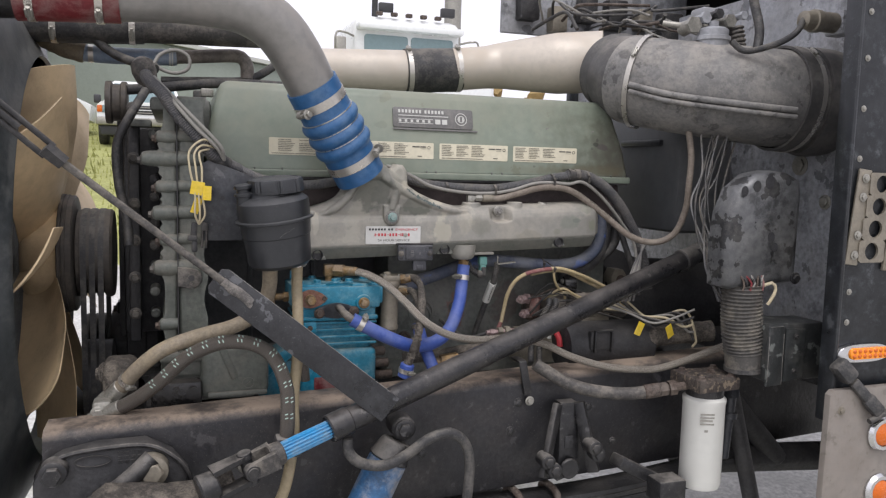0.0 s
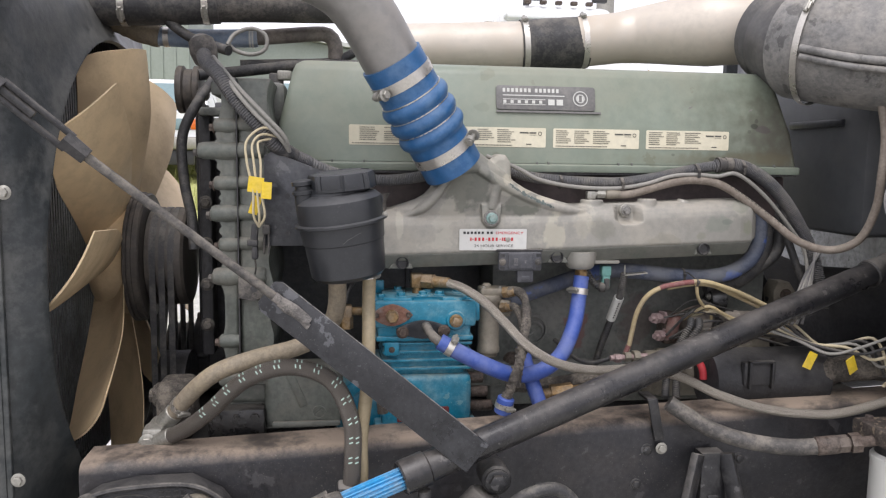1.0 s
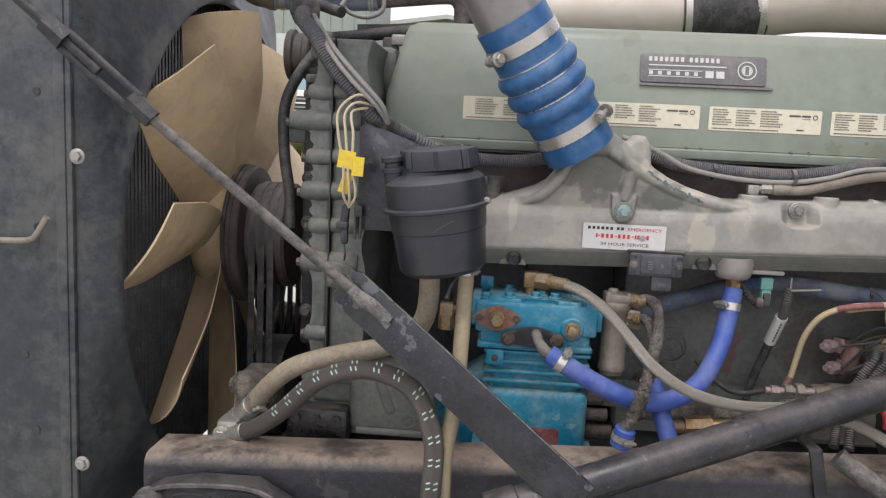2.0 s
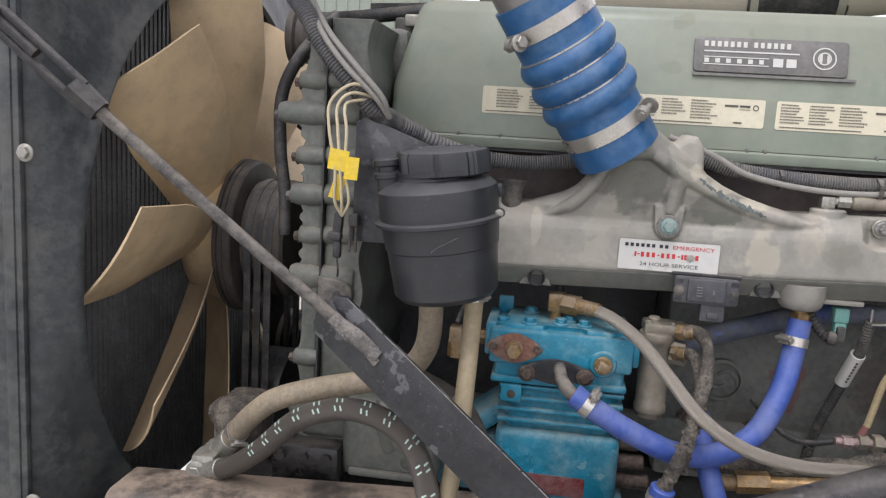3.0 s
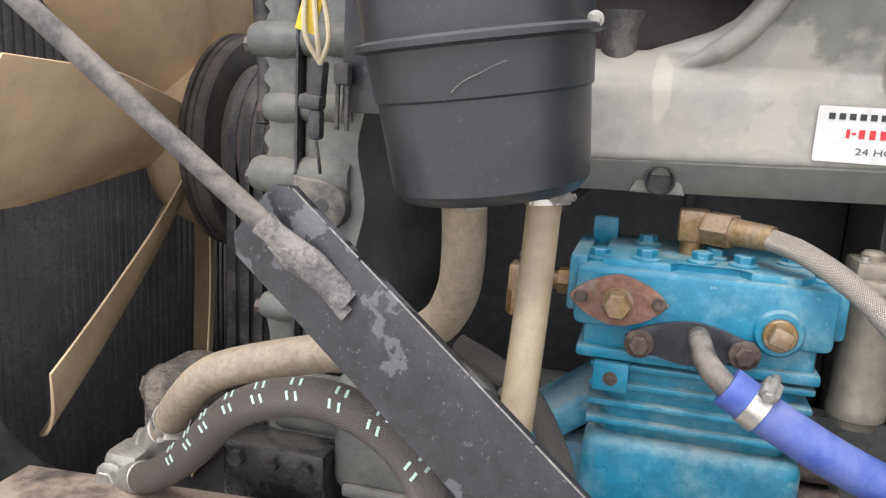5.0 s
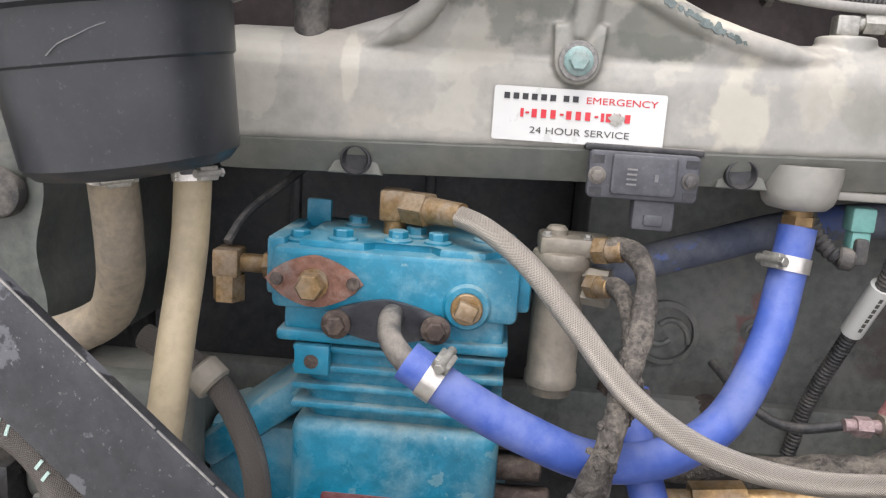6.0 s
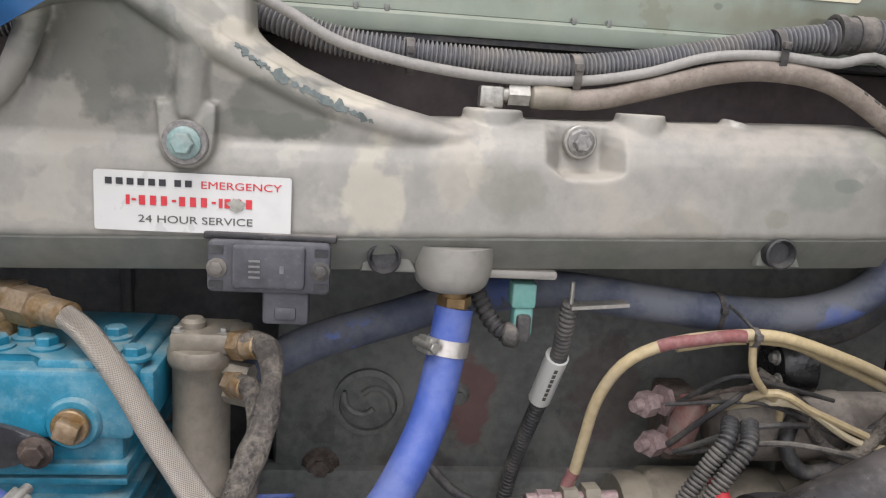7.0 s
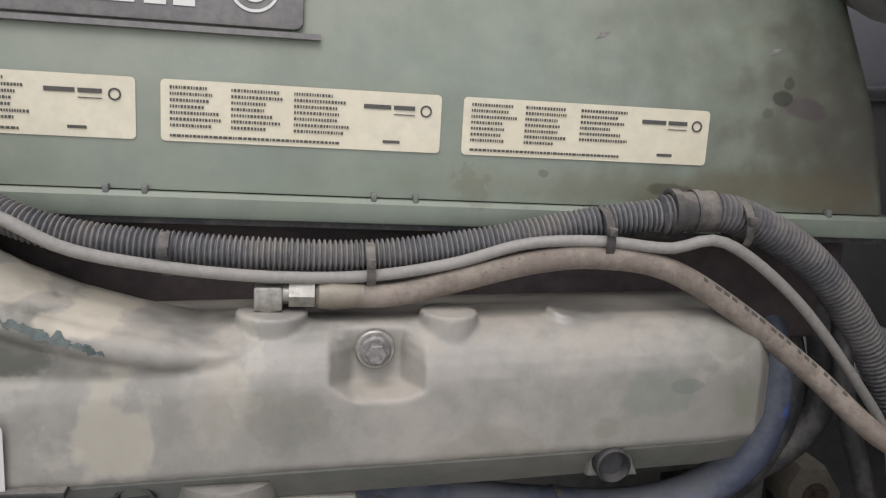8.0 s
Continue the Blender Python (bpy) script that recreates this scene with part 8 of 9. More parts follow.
def fender_panel():
    t = thing("fender_panel", "worn grey fender side panel with a rivet", "fender")
    bm = bmesh.new()
    prism(bm, [(1.291, 1.112), (1.301, 1.122), (2.2, 1.13), (2.2, 0.55), (1.284, 0.55)], (0, -0.49, 0), X, Z, 0.016, 0.004)
    part("panel", bm, PANEL, t)
    part("rivet", hexbolt(bmesh.new(), (1.325, -0.506, 1.075), FRONT, 0.007, 0.006), SILVER, t)
    t = thing("hood_latch", "black rubber hood latch strap with T handle", "hood latch")
    a, b = V((1.330, -0.50, 1.165)), V((1.425, -0.525, 1.062))
    bm = bmesh.new()
    d = (b - a).normalized()
    rot = Matrix((d, FRONT.cross(d).normalized(), d.cross(FRONT.cross(d)).normalized())).transposed()
    box(bm, a, (0.055, 0.04, 0.035), rot, 0.01)
    box(bm, a.lerp(b, 0.45), (0.06, 0.026, 0.016), rot, 0.006)
    box(bm, a.lerp(b, 0.78), (0.05, 0.034, 0.02), rot, 0.008)
    part("strap", bm, RUBBER, t)
    bm = bmesh.new()
    cyl(bm, b + V((-0.035, 0, -0.012)), b + V((0.035, 0, 0.014)), 0.007, seg=12)
    part("handle", bm, RUBBER, t)


fender_panel()


def heat_shield():
    t = thing("steel_shield", "scorched steel shield with peeling black paint", "shield")
    bm = bmesh.new()
    prism(bm, [(1.125, 1.335), (1.150, 1.327), (1.338, 1.340), (1.340, 1.560), (1.333, 1.592), (1.30, 1.606), (1.25, 1.610), (1.20, 1.600), (1.155, 1.566), (1.130, 1.51), (1.122, 1.44)], (0, -0.27, 0), X, Z, 0.065, 0.022)
    part("shell", bm, SHIELD, t, sharp=50)
    for x, z, r in ((1.262, 1.428, 0.009), (1.250, 1.452, 0.010), (1.236, 1.582, 0.013), (1.20, 1.572, 0.011), (1.165, 1.56, 0.010), (1.29, 1.585, 0.008), (1.268, 1.50, 0.004)):
        bm = bmesh.new()
        c = V((x, -0.3355, z))
        rings(bm, [circle(c, X, Z, r, 18, r * 1.25), circle(c + FRONT * 0.0006, X, Z, r, 18, r * 1.25)])
        part("hole", bm, DARK, t)
    part("bolt", hexbolt(bmesh.new(), (1.330, -0.335, 1.352), FRONT, 0.010, 0.01), BLACK_DIRTY, t)
    return t


heat_shield()


def cable_sleeve():
    t = thing("cable_sleeve", "large grey corrugated sleeve full of cables", "cable sleeve")
    pts = [(1.205, -0.30, 1.335), (1.207, -0.30, 1.28), (1.214, -0.30, 1.22), (1.222, -0.30, 1.17), (1.226, -0.30, 1.125)]
    bm = tube(bmesh.new(), pts, 0.047, 36, 0.0018, 0, lambda s, tot: (1.0 - 0.16 * max(0, s / tot - 0.55)) * (1 + 0.055 * math.cos(2 * math.pi * s / 0.0088) * (1 if s < 0.8 * tot else 0)))
    part("sleeve", bm, CORRUG, t)
    part("end_cuff", band(bmesh.new(), (1.2262, -0.30, 1.127), (0.06, 0, -1), 0.0440, 0.010, 0.003, 36), RUBBER, t, "dark rubber lip")
    rng = random.Random(3)
    for k in range(9):
        x = 1.175 + 0.0075 * k
        hose("cable_in_sleeve", "thin lead entering the corrugated sleeve", [(x, -0.335 + rng.uniform(-0.01, 0.02), 1.325), (x + rng.uniform(-0.01, 0.01), -0.34, 1.345), (x + rng.uniform(-0.03, 0.02), -0.325, 1.375)], 0.0026, (RUST, RUBBER, RED, GREYWIRE, RUBBER)[k % 5], "wire", 0, 8, "sleeve wires")
    hose("cable_in_sleeve", "cream lead bulging out of the sleeve", [(1.240, -0.33, 1.335), (1.258, -0.342, 1.343), (1.268, -0.342, 1.327), (1.258, -0.342, 1.305), (1.250, -0.338, 1.29)], 0.004, CREAM, "wire", 0, 8, "sleeve wires")
    t = thing("junction_box", "dull black steel box beside the sleeve", "box")
    bm = bmesh.new()
    box(bm, (1.325, -0.31, 1.175), (0.170, 0.10, 0.140), None, 0.006)
    part("body", bm, WORNBOX, t)
    bm = bmesh.new()
    tilt = Euler((0, 0, radians(8))).to_matrix()
    box(bm, (1.258, -0.364, 1.17), (0.05, 0.008, 0.145), tilt, 0.003)
    part("folded_cover", bm, WORNBOX, t, "black folded cover with chipped edges")
    for x, w, z, h in ((1.2335, 0.0016, 1.165, 0.11), (1.2825, 0.0014, 1.16, 0.125), (1.258, 0.044, 1.2415, 0.0016)):
        bm = bmesh.new()
        box(bm, (x, -0.3685 + (x - 1.258) * 0.14, z), (w, 0.0012, h), tilt, 0.0004)
        part("chipped_edge", bm, WORN, t, "bright chipped edge")
    bm = bmesh.new()
    prism(bm, [(1.288, 1.105), (1.345, 1.112), (1.345, 1.232), (1.288, 1.236)], (0, -0.362, 0), X, Z, 0.004, 0.001)
    part("front_plate", bm, WORNBOX, t)
    for z in (1.13, 1.215):
        part("bolt", hexbolt(bmesh.new(), (1.318, -0.366, z), FRONT, 0.005, 0.005), BLACK_DIRTY, t)



cable_sleeve()


def fuel_filter():
    t = thing("fuel_filter", "white spin-on fuel filter under a rusty head", "fuel filter")
    bm = bmesh.new()
    lathe(bm, [(0.040, 0.826), (0.047, 0.829), (0.0505, 0.840), (0.0505, 1.040), (0.0518, 1.043), (0.0518, 1.052), (0.046, 1.058)], (1.139, -0.27, 0), Z, 48)
    part("can", bm, WHITE, t, "white enamelled can")
    bars([(0, 0.034, 0.030, 0.004), (0, 0.034, 0.022, 0.004), (0, 0.030, 0.014, 0.005), (0.0, 0.034, 0.006, 0.004), (0.012, 0.020, -0.012, 0.006)], (1.100, -0.3090, 0.99), (1, -0.35, 0), Z, t, ZINC, "print", 0.001)
    bm = bmesh.new()
    lathe(bm, [(0.035, 1.056), (0.045, 1.058), (0.045, 1.076), (0.035, 1.08)], (1.139, -0.27, 0), Z, 36)
    part("collar", bm, BLACK_DIRTY, t)
    bm = bmesh.new()
    prism(bm, [(1.078, -0.330), (1.202, -0.318), (1.212, -0.212), (1.082, -0.208)], (0, 0, 1.080), X, Y, 0.030, 0.006)
    cyl(bm, (1.12, -0.29, 1.105), (1.12, -0.29, 1.116), 0.018, seg=18, bev=0.003)
    part("head", bm, RUST_HEAD, t, "rusty corroded filter head")
    for x, y in ((1.092, -0.315), (1.187, -0.303), (1.10, -0.228), (1.195, -0.226), (1.160, -0.262)):
        part("bolt", hexbolt(bmesh.new(), (x, y, 1.109), Z, 0.008, 0.009), RUST, t)
    t = thing("fuel_line", "grey rubber fuel line with tarnished fittings", "hose")
    pts = [(0.735, -0.145, 1.128), (0.758, -0.155, 1.112), (0.81, -0.175, 1.082), (0.87, -0.20, 1.066), (0.94, -0.225, 1.061), (1.0, -0.245, 1.068)]
    part("hose", tube(bmesh.new(), pts, 0.0155, 18, 0.01), RUBBER_GREY, t)
    bm = bmesh.new()
    a, d = V((0.985, -0.24, 1.066)), V((0.93, -0.25, 0.16)).normalized()
    cyl(bm, a, a + d * 0.04, 0.0175, seg=18, bev=0.002)
    part("ferrule", bm, RUST, t)
    bm = bmesh.new()
    nut(bm, a + d * 0.038, d, 0.0165, 0.02)
    nut(bm, a + d * 0.062, d, 0.0185, 0.018)
    cyl(bm, a + d * 0.03, a + d * 0.11, 0.010, seg=14)
    part("nut", bm, RUST, t)
    t = thing("filter_drain", "black plastic pipe beside the white filter", "pipe")
    bm = bmesh.new()
    cyl(bm, (1.235, -0.25, 1.06), (1.225, -0.25, 0.88), 0.016, 0.012, 14, 0.002)
    cyl(bm, (1.235, -0.25, 1.075), (1.234, -0.25, 1.04), 0.021, seg=6)
    cyl(bm, (1.233, -0.25, 1.0), (1.232, -0.25, 0.985), 0.021, seg=14)
    part("body", bm, BLACK, t)


fuel_filter()


def rail_fittings():
    t = thing("rail_bracket", "black fabricated bracket on the frame rail", "bracket")
    bm = bmesh.new()
    prism(bm, [(0.80, 1.03), (0.845, 1.03), (0.862, 0.85), (0.80, 0.83)], (0, -0.135, 0), X, Z, 0.03, 0.004)
    part("face", bm, BLACK_DIRTY, t)
    for x0, x1 in ((0.792, 0.742), (0.848, 0.880)):
        bm = bmesh.new()
        a, b = V((x0, -0.165, 1.03)), V((x1, -0.20, 0.86))
        d = (b - a).normalized()
        box(bm, a.lerp(b, 0.5), (0.016, 0.03, (b - a).length), d.to_track_quat("Z", "Y").to_matrix(), 0.003)
        part("leg", bm, BLACK_DIRTY, t)
    for x, y, z in ((0.745, -0.21, 0.905), (0.76, -0.215, 0.885), (0.880, -0.21, 0.91), (0.868, -0.215, 0.93)):
        bm = bmesh.new()
        cyl(bm, (x, y + 0.03, z), (x, y - 0.01, z), 0.018, seg=18, bev=0.003)
        hexbolt(bm, (x, y - 0.01, z), FRONT, 0.012, 0.01)
        part("pin", bm, BLACK_DIRTY, t)
    bm = bmesh.new()
    cyl(bm, (0.826, -0.17, 0.865), (0.826, -0.18, 0.865), 0.026, seg=24, bev=0.003)
    part("round_boss", bm, BLACK_DIRTY, t)
    bm = bmesh.new()
    box(bm, (0.826, -0.1655, 0.93), (0.022, 0.004, 0.03), None, 0.001)
    part("slot", bm, DARK, t)
    t = thing("shock_absorber", "dirty blue shock absorber with grey eye mount", "shock absorber")
    bm = bmesh.new()
    c = V((0.377, -0.235, 1.028))
    cyl(bm, c + Y * 0.05, c + FRONT * 0.012, 0.027, seg=24, bev=0.004)
    hexbolt(bm, c + FRONT * 0.012, FRONT, 0.015, 0.014)
    part("eye", bm, BLACK_DIRTY, t)
    d = V((-0.42, -0.02, -0.86)).normalized()
    bm = bmesh.new()
    cyl(bm, c + d * 0.03, c + d * 0.075, 0.034, 0.045, 28, 0.004)
    part("cap", bm, BLACK_DIRTY, t)
    bm = bmesh.new()
    cyl(bm, c + d * 0.075, c + d * 0.45, 0.043, seg=28, bev=0.003)
    part("body", bm, BLUEDIRTY, t)
    hose("brake_hose", "dusty black brake hose in a loop", [(0.245, -0.275, 1.03), (0.248, -0.275, 1.00), (0.275, -0.28, 0.975), (0.325, -0.285, 0.968), (0.375, -0.28, 0.985), (0.425, -0.27, 1.010), (0.475, -0.265, 1.018), (0.513, -0.26, 0.99), (0.526, -0.26, 0.94), (0.522, -0.26, 0.86), (0.51, -0.25, 0.78)], 0.0115, RUBBER, "hose")
    t = thing("rail_clip", "dull steel strap clip over the rail", "clip")
    bm = bmesh.new()
    box(bm, (0.714, -0.138, 1.092), (0.020, 0.006, 0.085), Euler((0, radians(-12), 0)).to_matrix(), 0.002)
    box(bm, (0.705, -0.115, 1.132), (0.022, 0.05, 0.006), None, 0.002)
    part("strap", bm, BLACK_DIRTY, t)
    part("bolt", hexbolt(bmesh.new(), (0.726, -0.142, 1.035), FRONT, 0.008, 0.008), ZINC, t)
    bm = bmesh.new()
    box(bm, (0.124, -0.262, 1.022), (0.055, 0.035, 0.04), Euler((0.1, 0.1, 0)).to_matrix(), 0.006)
    single("hose_bracket", bm, BLACK_DIRTY, "grimy black bracket holding two hoses", "bracket")
    bm = bmesh.new()
    rot = Euler((0, radians(28), radians(4))).to_matrix()
    box(bm, (0.985, -0.23, 0.865), (0.15, 0.05, 0.03), rot, 0.005)
    box(bm, (1.035, -0.28, 0.835), (0.075, 0.06, 0.055), None, 0.006)
    single("step_bracket", bm, BLACK_DIRTY, "rusty black bracket ahead of the filter", "bracket")
    for a, b, r in (((1.29, -0.18, 1.04), (1.40, -0.20, 0.62), 0.022), ((1.34, -0.10, 1.0), (1.52, -0.12, 0.80), 0.03), ((1.25, -0.05, 0.80), (1.75, -0.15, 0.80), 0.04), ((1.15, 0.02, 1.05), (1.32, 0.0, 0.70), 0.03)):
        bm = bmesh.new()
        cyl(bm, a, b, r, seg=16, bev=0.004)
        single("brace", bm, DARK, "black round brace under the cab", "brace", "braces")
    t = thing("bell_housing", "dark grimy bell housing behind the engine", "bell housing")
    bm = bmesh.new()
    lathe(bm, [(0.12, 0.0), (0.20, 0.02), (0.21, 0.10), (0.17, 0.20), (0.15, 0.6), (0.1, 0.65)], (1.14, 0.38, 1.15), X, 32)
    part("casing", bm, DARK, t)
    for k in range(10):
        a = 2 * math.pi * k / 10
        part("bolt", hexbolt(bmesh.new(), (1.158, 0.38 + 0.19 * math.cos(a), 1.15 + 0.19 * math.sin(a)), -X, 0.009, 0.01), DARK, t)
    t = thing("heater_box", "grimy grey box on the firewall", "box")
    bm = bmesh.new()
    box(bm, (1.40, 0.42, 1.62), (0.20, 0.62, 0.40), None, 0.03)
    part("shell", bm, MOULDING, t)
    bm = bmesh.new()
    box(bm, (1.295, 0.30, 1.69), (0.012, 0.22, 0.018), None, 0.004)
    part("slot_trim", bm, BLACK, t)


rail_fittings()


def steering_gear():
    t = thing("steering_gear", "greasy cast steering gear on its frame bracket", "steering gear")
    bm = bmesh.new()
    prism(bm, [(-0.352, 0.86), (-0.352, 0.975), (-0.335, 1.01), (-0.30, 1.030), (-0.24, 1.042), (-0.15, 1.043), (-0.10, 1.015), (-0.07, 0.975), (-0.055, 0.90), (-0.06, 0.82), (-0.34, 0.82)], (0, -0.19, 0), X, Z, 0.035, 0.008)
    part("bracket", bm, DARK, t)
    bm = bmesh.new()
    tube(bm, [(-0.335, -0.226, 1.0), (-0.30, -0.228, 1.026), (-0.24, -0.228, 1.036), (-0.15, -0.228, 1.036), (-0.10, -0.228, 1.010), (-0.07, -0.228, 0.97), (-0.06, -0.228, 0.90)], 0.005, 8)
    part("rim", bm, BLACK_DIRTY, t)
    bm = bmesh.new()
    c = V((-0.245, -0.2255, 1.012))
    rings(bm, [circle(c, X, Z, 0.034, 32, 0.012), circle(c + FRONT * 0.003, X, Z, 0.034, 32, 0.012), circle(c + FRONT * 0.003, X, Z, 0.031, 32, 0.0095), circle(c, X, Z, 0.031, 32, 0.0095)], False, False)
    part("cast_oval", bm, BLACK_DIRTY, t)
    bars([(-0.20 + 0.012 * k, -0.192 + 0.012 * k, 1.022 - 0.009 * j, 0.005) for k in range(4) for j in range(3)], (0, -0.2256, 0), X, Z, t, BLACK_DIRTY, "cast_marks", 0.001)
    for x, z, r in ((-0.312, 1.003, 0.017), (-0.137, 0.990, 0.021)):
        bm = bmesh.new()
        cyl(bm, (x, -0.22, z), (x, -0.25, z), r * 1.5, r * 1.35, 24, 0.004)
        hexbolt(bm, (x, -0.25, z), FRONT, r, 0.02)
        part("bolt", bm, BLACK_DIRTY if x < -0.2 else SILVER, t)
    bm = bmesh.new()
    tube(bm, [(-0.137, -0.25, 1.018), (-0.17, -0.262, 0.99), (-0.22, -0.27, 0.955), (-0.27, -0.27, 0.93)], 0.018, 16, 0.01)
    part("arm", bm, BLACK_DIRTY, t)
    bm = bmesh.new()
    lathe(bm, [(0.05, -0.10), (0.07, -0.08), (0.075, 0.0), (0.07, 0.09), (0.045, 0.11)], (-0.15, -0.30, 0.91), (1, 0, -0.15), 28)
    box(bm, (-0.08, -0.29, 0.93), (0.10, 0.07, 0.09), None, 0.025, 3)
    cyl(bm, (-0.04, -0.285, 0.955), (0.015, -0.283, 0.975), 0.030, 0.026, 20, 0.004)
    part("housing", bm, GRIME, t)
    return t


steering_gear()


def firewall_gear():
    rng = random.Random(12)
    t = thing("brake_valve", "dusty valve assembly on the firewall top", "valve")
    bm = bmesh.new()
    lathe(bm, [(0.030, 0.0), (0.042, 0.004), (0.042, 0.022), (0.046, 0.024), (0.046, 0.034), (0.040, 0.036), (0.040, 0.052), (0.030, 0.058), (0.014, 0.060), (0.014, 0.075)], (1.262, -0.06, 1.925), Z, 28)
    part("canister", bm, FIREWALL, t)
    bm = corrugated(bmesh.new(), [(1.335, -0.07, 1.915), (1.334, -0.07, 1.95), (1.328, -0.065, 1.99)], 0.022, 0.011, 0.22, 18)
    part("bellows", bm, RUBBER_GREY, t)
    bm = bmesh.new()
    box(bm, (1.30, 0.0, 2.02), (0.10, 0.06, 0.05), None, 0.01)
    part("manifold", bm, FIREWALL, t)
    for k, (dx, dz, r) in enumerate(((-0.03, -0.02, 0.020), (0.0, 0.0, 0.014), (0.035, 0.012, 0.012), (0.065, -0.006, 0.016), (0.10, 0.01, 0.010))):
        bm = bmesh.new()
        cyl(bm, (1.24 + dx, 0.0, 2.005 + dz), (1.235 + dx, -0.055 - 0.008 * k, 2.008 + dz), r, r * 0.8, 14, 0.003)
        nut(bm, (1.236 + dx, -0.045 - 0.008 * k, 2.0075 + dz), (0, -1, 0.05), r * 1.15, 0.012)
        part("fitting", bm, (ZINC, FIREWALL, DARK)[k % 3], t)
    bm = bmesh.new()
    tube(bm, [(1.16, 0.02, 2.0), (1.20, -0.01, 1.992), (1.26, -0.03, 1.99), (1.34, -0.02, 2.0)], 0.008, 12, 0.01, 0.1)
    part("pipe", bm, ZINC, t)
    t = thing("switch_body", "pale cylindrical switch on the firewall", "switch")
    bm = bmesh.new()
    lathe(bm, [(0.014, 0.0), (0.022, 0.004), (0.024, 0.03), (0.028, 0.032), (0.028, 0.05), (0.025, 0.055), (0.025, 0.11)], (1.385, -0.24, 1.985), X, 24)
    part("body", bm, SILVER, t)
    bm = bmesh.new()
    box(bm, (1.51, -0.24, 1.985), (0.05, 0.06, 0.06), None, 0.006)
    part("mount", bm, FIREWALL, t)
    hose("firewall_cable", "dusty black cable beside the pale switch", [(1.39, -0.24, 1.985), (1.36, -0.25, 1.95), (1.33, -0.22, 1.925), (1.28, -0.17, 1.91), (1.25, -0.15, 1.935)], 0.008, RUBBER, "cable", 0, 12, "firewall cables")
    hose("firewall_cable", "dusty black cable on the firewall", [(1.34, -0.14, 1.92), (1.36, -0.12, 1.98), (1.37, -0.08, 2.06), (1.37, -0.05, 2.15)], 0.012, RUBBER, "cable", 0, 12, "firewall cables")
    t = thing("relay_panel", "grey steel panel carrying relays and leads", "relay panel")
    bm = bmesh.new()
    box(bm, (1.30, 0.62, 2.16), (0.72, 0.02, 0.22), None, 0.004)
    part("panel", bm, FIREWALL, t)
    for k in range(6):
        bm = bmesh.new()
        w = rng.uniform(0.05, 0.09)
        box(bm, (1.02 + 0.11 * k, 0.585, 2.12 + rng.uniform(-0.02, 0.04)), (w, 0.05, rng.uniform(0.06, 0.12)), None, 0.006)
        part("relay", bm, (BLACK_DIRTY, SILVER, RUBBER)[k % 3], t)
    for k in range(14):
        x = 1.0 + 0.035 * k
        a = V((x, 0.50, 2.06 + rng.uniform(-0.02, 0.05)))
        hose("firewall_wire", "thin lead in the tangle above the duct", [a, a + V((rng.uniform(-0.05, 0.05), -0.08, rng.uniform(0.0, 0.06))), a + V((rng.uniform(0.0, 0.10), -0.15, rng.uniform(-0.02, 0.04))), a + V((rng.uniform(0.05, 0.2), -0.2, rng.uniform(-0.03, 0.03)))], rng.uniform(0.003, 0.006), (RUBBER, GREYWIRE, RUBBER, RUST)[k % 4], "wire", 0, 8, "firewall wires")
    # leads hanging from the duct down to the shaft and shield
    for k in range(9):
        q = [rng.uniform(-0.018, 0.018) for _ in range(8)]
        pts = [(1.23 + 0.012 * k + q[0], -0.09 + q[6], 1.70), (1.19 + 0.010 * k + q[1], -0.12, 1.60 + q[2]), (1.150 + 0.012 * k + q[3], -0.15 + q[7], 1.52 + q[2]), (1.145 + 0.008 * k + q[4], -0.20, 1.43), (1.15 + q[5] * 0.7, -0.25, 1.36), (1.165 + q[3] * 0.6, -0.28, 1.29)]
        hose("hanging_lead", "grimy lead hanging between duct and shaft", pts, rng.uniform(0.0014, 0.0032), (LOOM, RUBBER, RUBBER, RUBBER_GREY, LOOM)[k % 5], "wire", 0, 8, "hanging leads")
    for k in range(5):
        pts = [(1.15 + 0.004 * k, 0.05, 1.40), (1.135 - 0.004 * k, 0.03, 1.35), (1.11 - 0.008 * k, 0.0, 1.30), (1.085 - 0.012 * k, -0.02, 1.25)]
        hose("spare_lead", "pale grey lead dropping behind the shaft", pts, 0.003, GREYWIRE if k % 2 else LOOM, "wire", 0, 8, "spare leads")
    for k in range(6):
        pts = [(0.98 + 0.02 * k, 0.0, 1.245), (1.05 + 0.015 * k, -0.05, 1.225 - 0.004 * k), (1.11 + 0.02 * k, -0.08, 1.20 + 0.006 * k), (1.16 + 0.015 * k, -0.10, 1.215 - 0.012 * k), (1.21, -0.12, 1.24 - 0.02 * k)]
        hose("spare_lead", "loose lead behind the steering shaft", pts, 0.0032, (GREYWIRE, RUBBER, CREAM)[k % 3], "wire", 0, 8, "spare leads")
    for p, r in (((1.073, -0.075, 1.185), 0.4), ((1.150, -0.10, 1.18), -0.5)):
        bm = bmesh.new()
        box(bm, p, (0.022, 0.002, 0.036), Euler((0.1, r, 0.2)).to_matrix())
        single("yellow_tag", bm, YTAG, "crumpled yellow tape tag on a lead", "tag", "yellow tags")
    bm = bmesh.new()
    tube(bm, [(1.05, 0.02, 1.10), (1.12, -0.02, 1.14), (1.20, -0.05, 1.16), (1.30, -0.08, 1.17)], 0.03, 16, 0.012, 0.25)
    single("grimy_pipe", bm, GRIME, "grime-caked pipe beside the starter", "pipe")


firewall_gear()


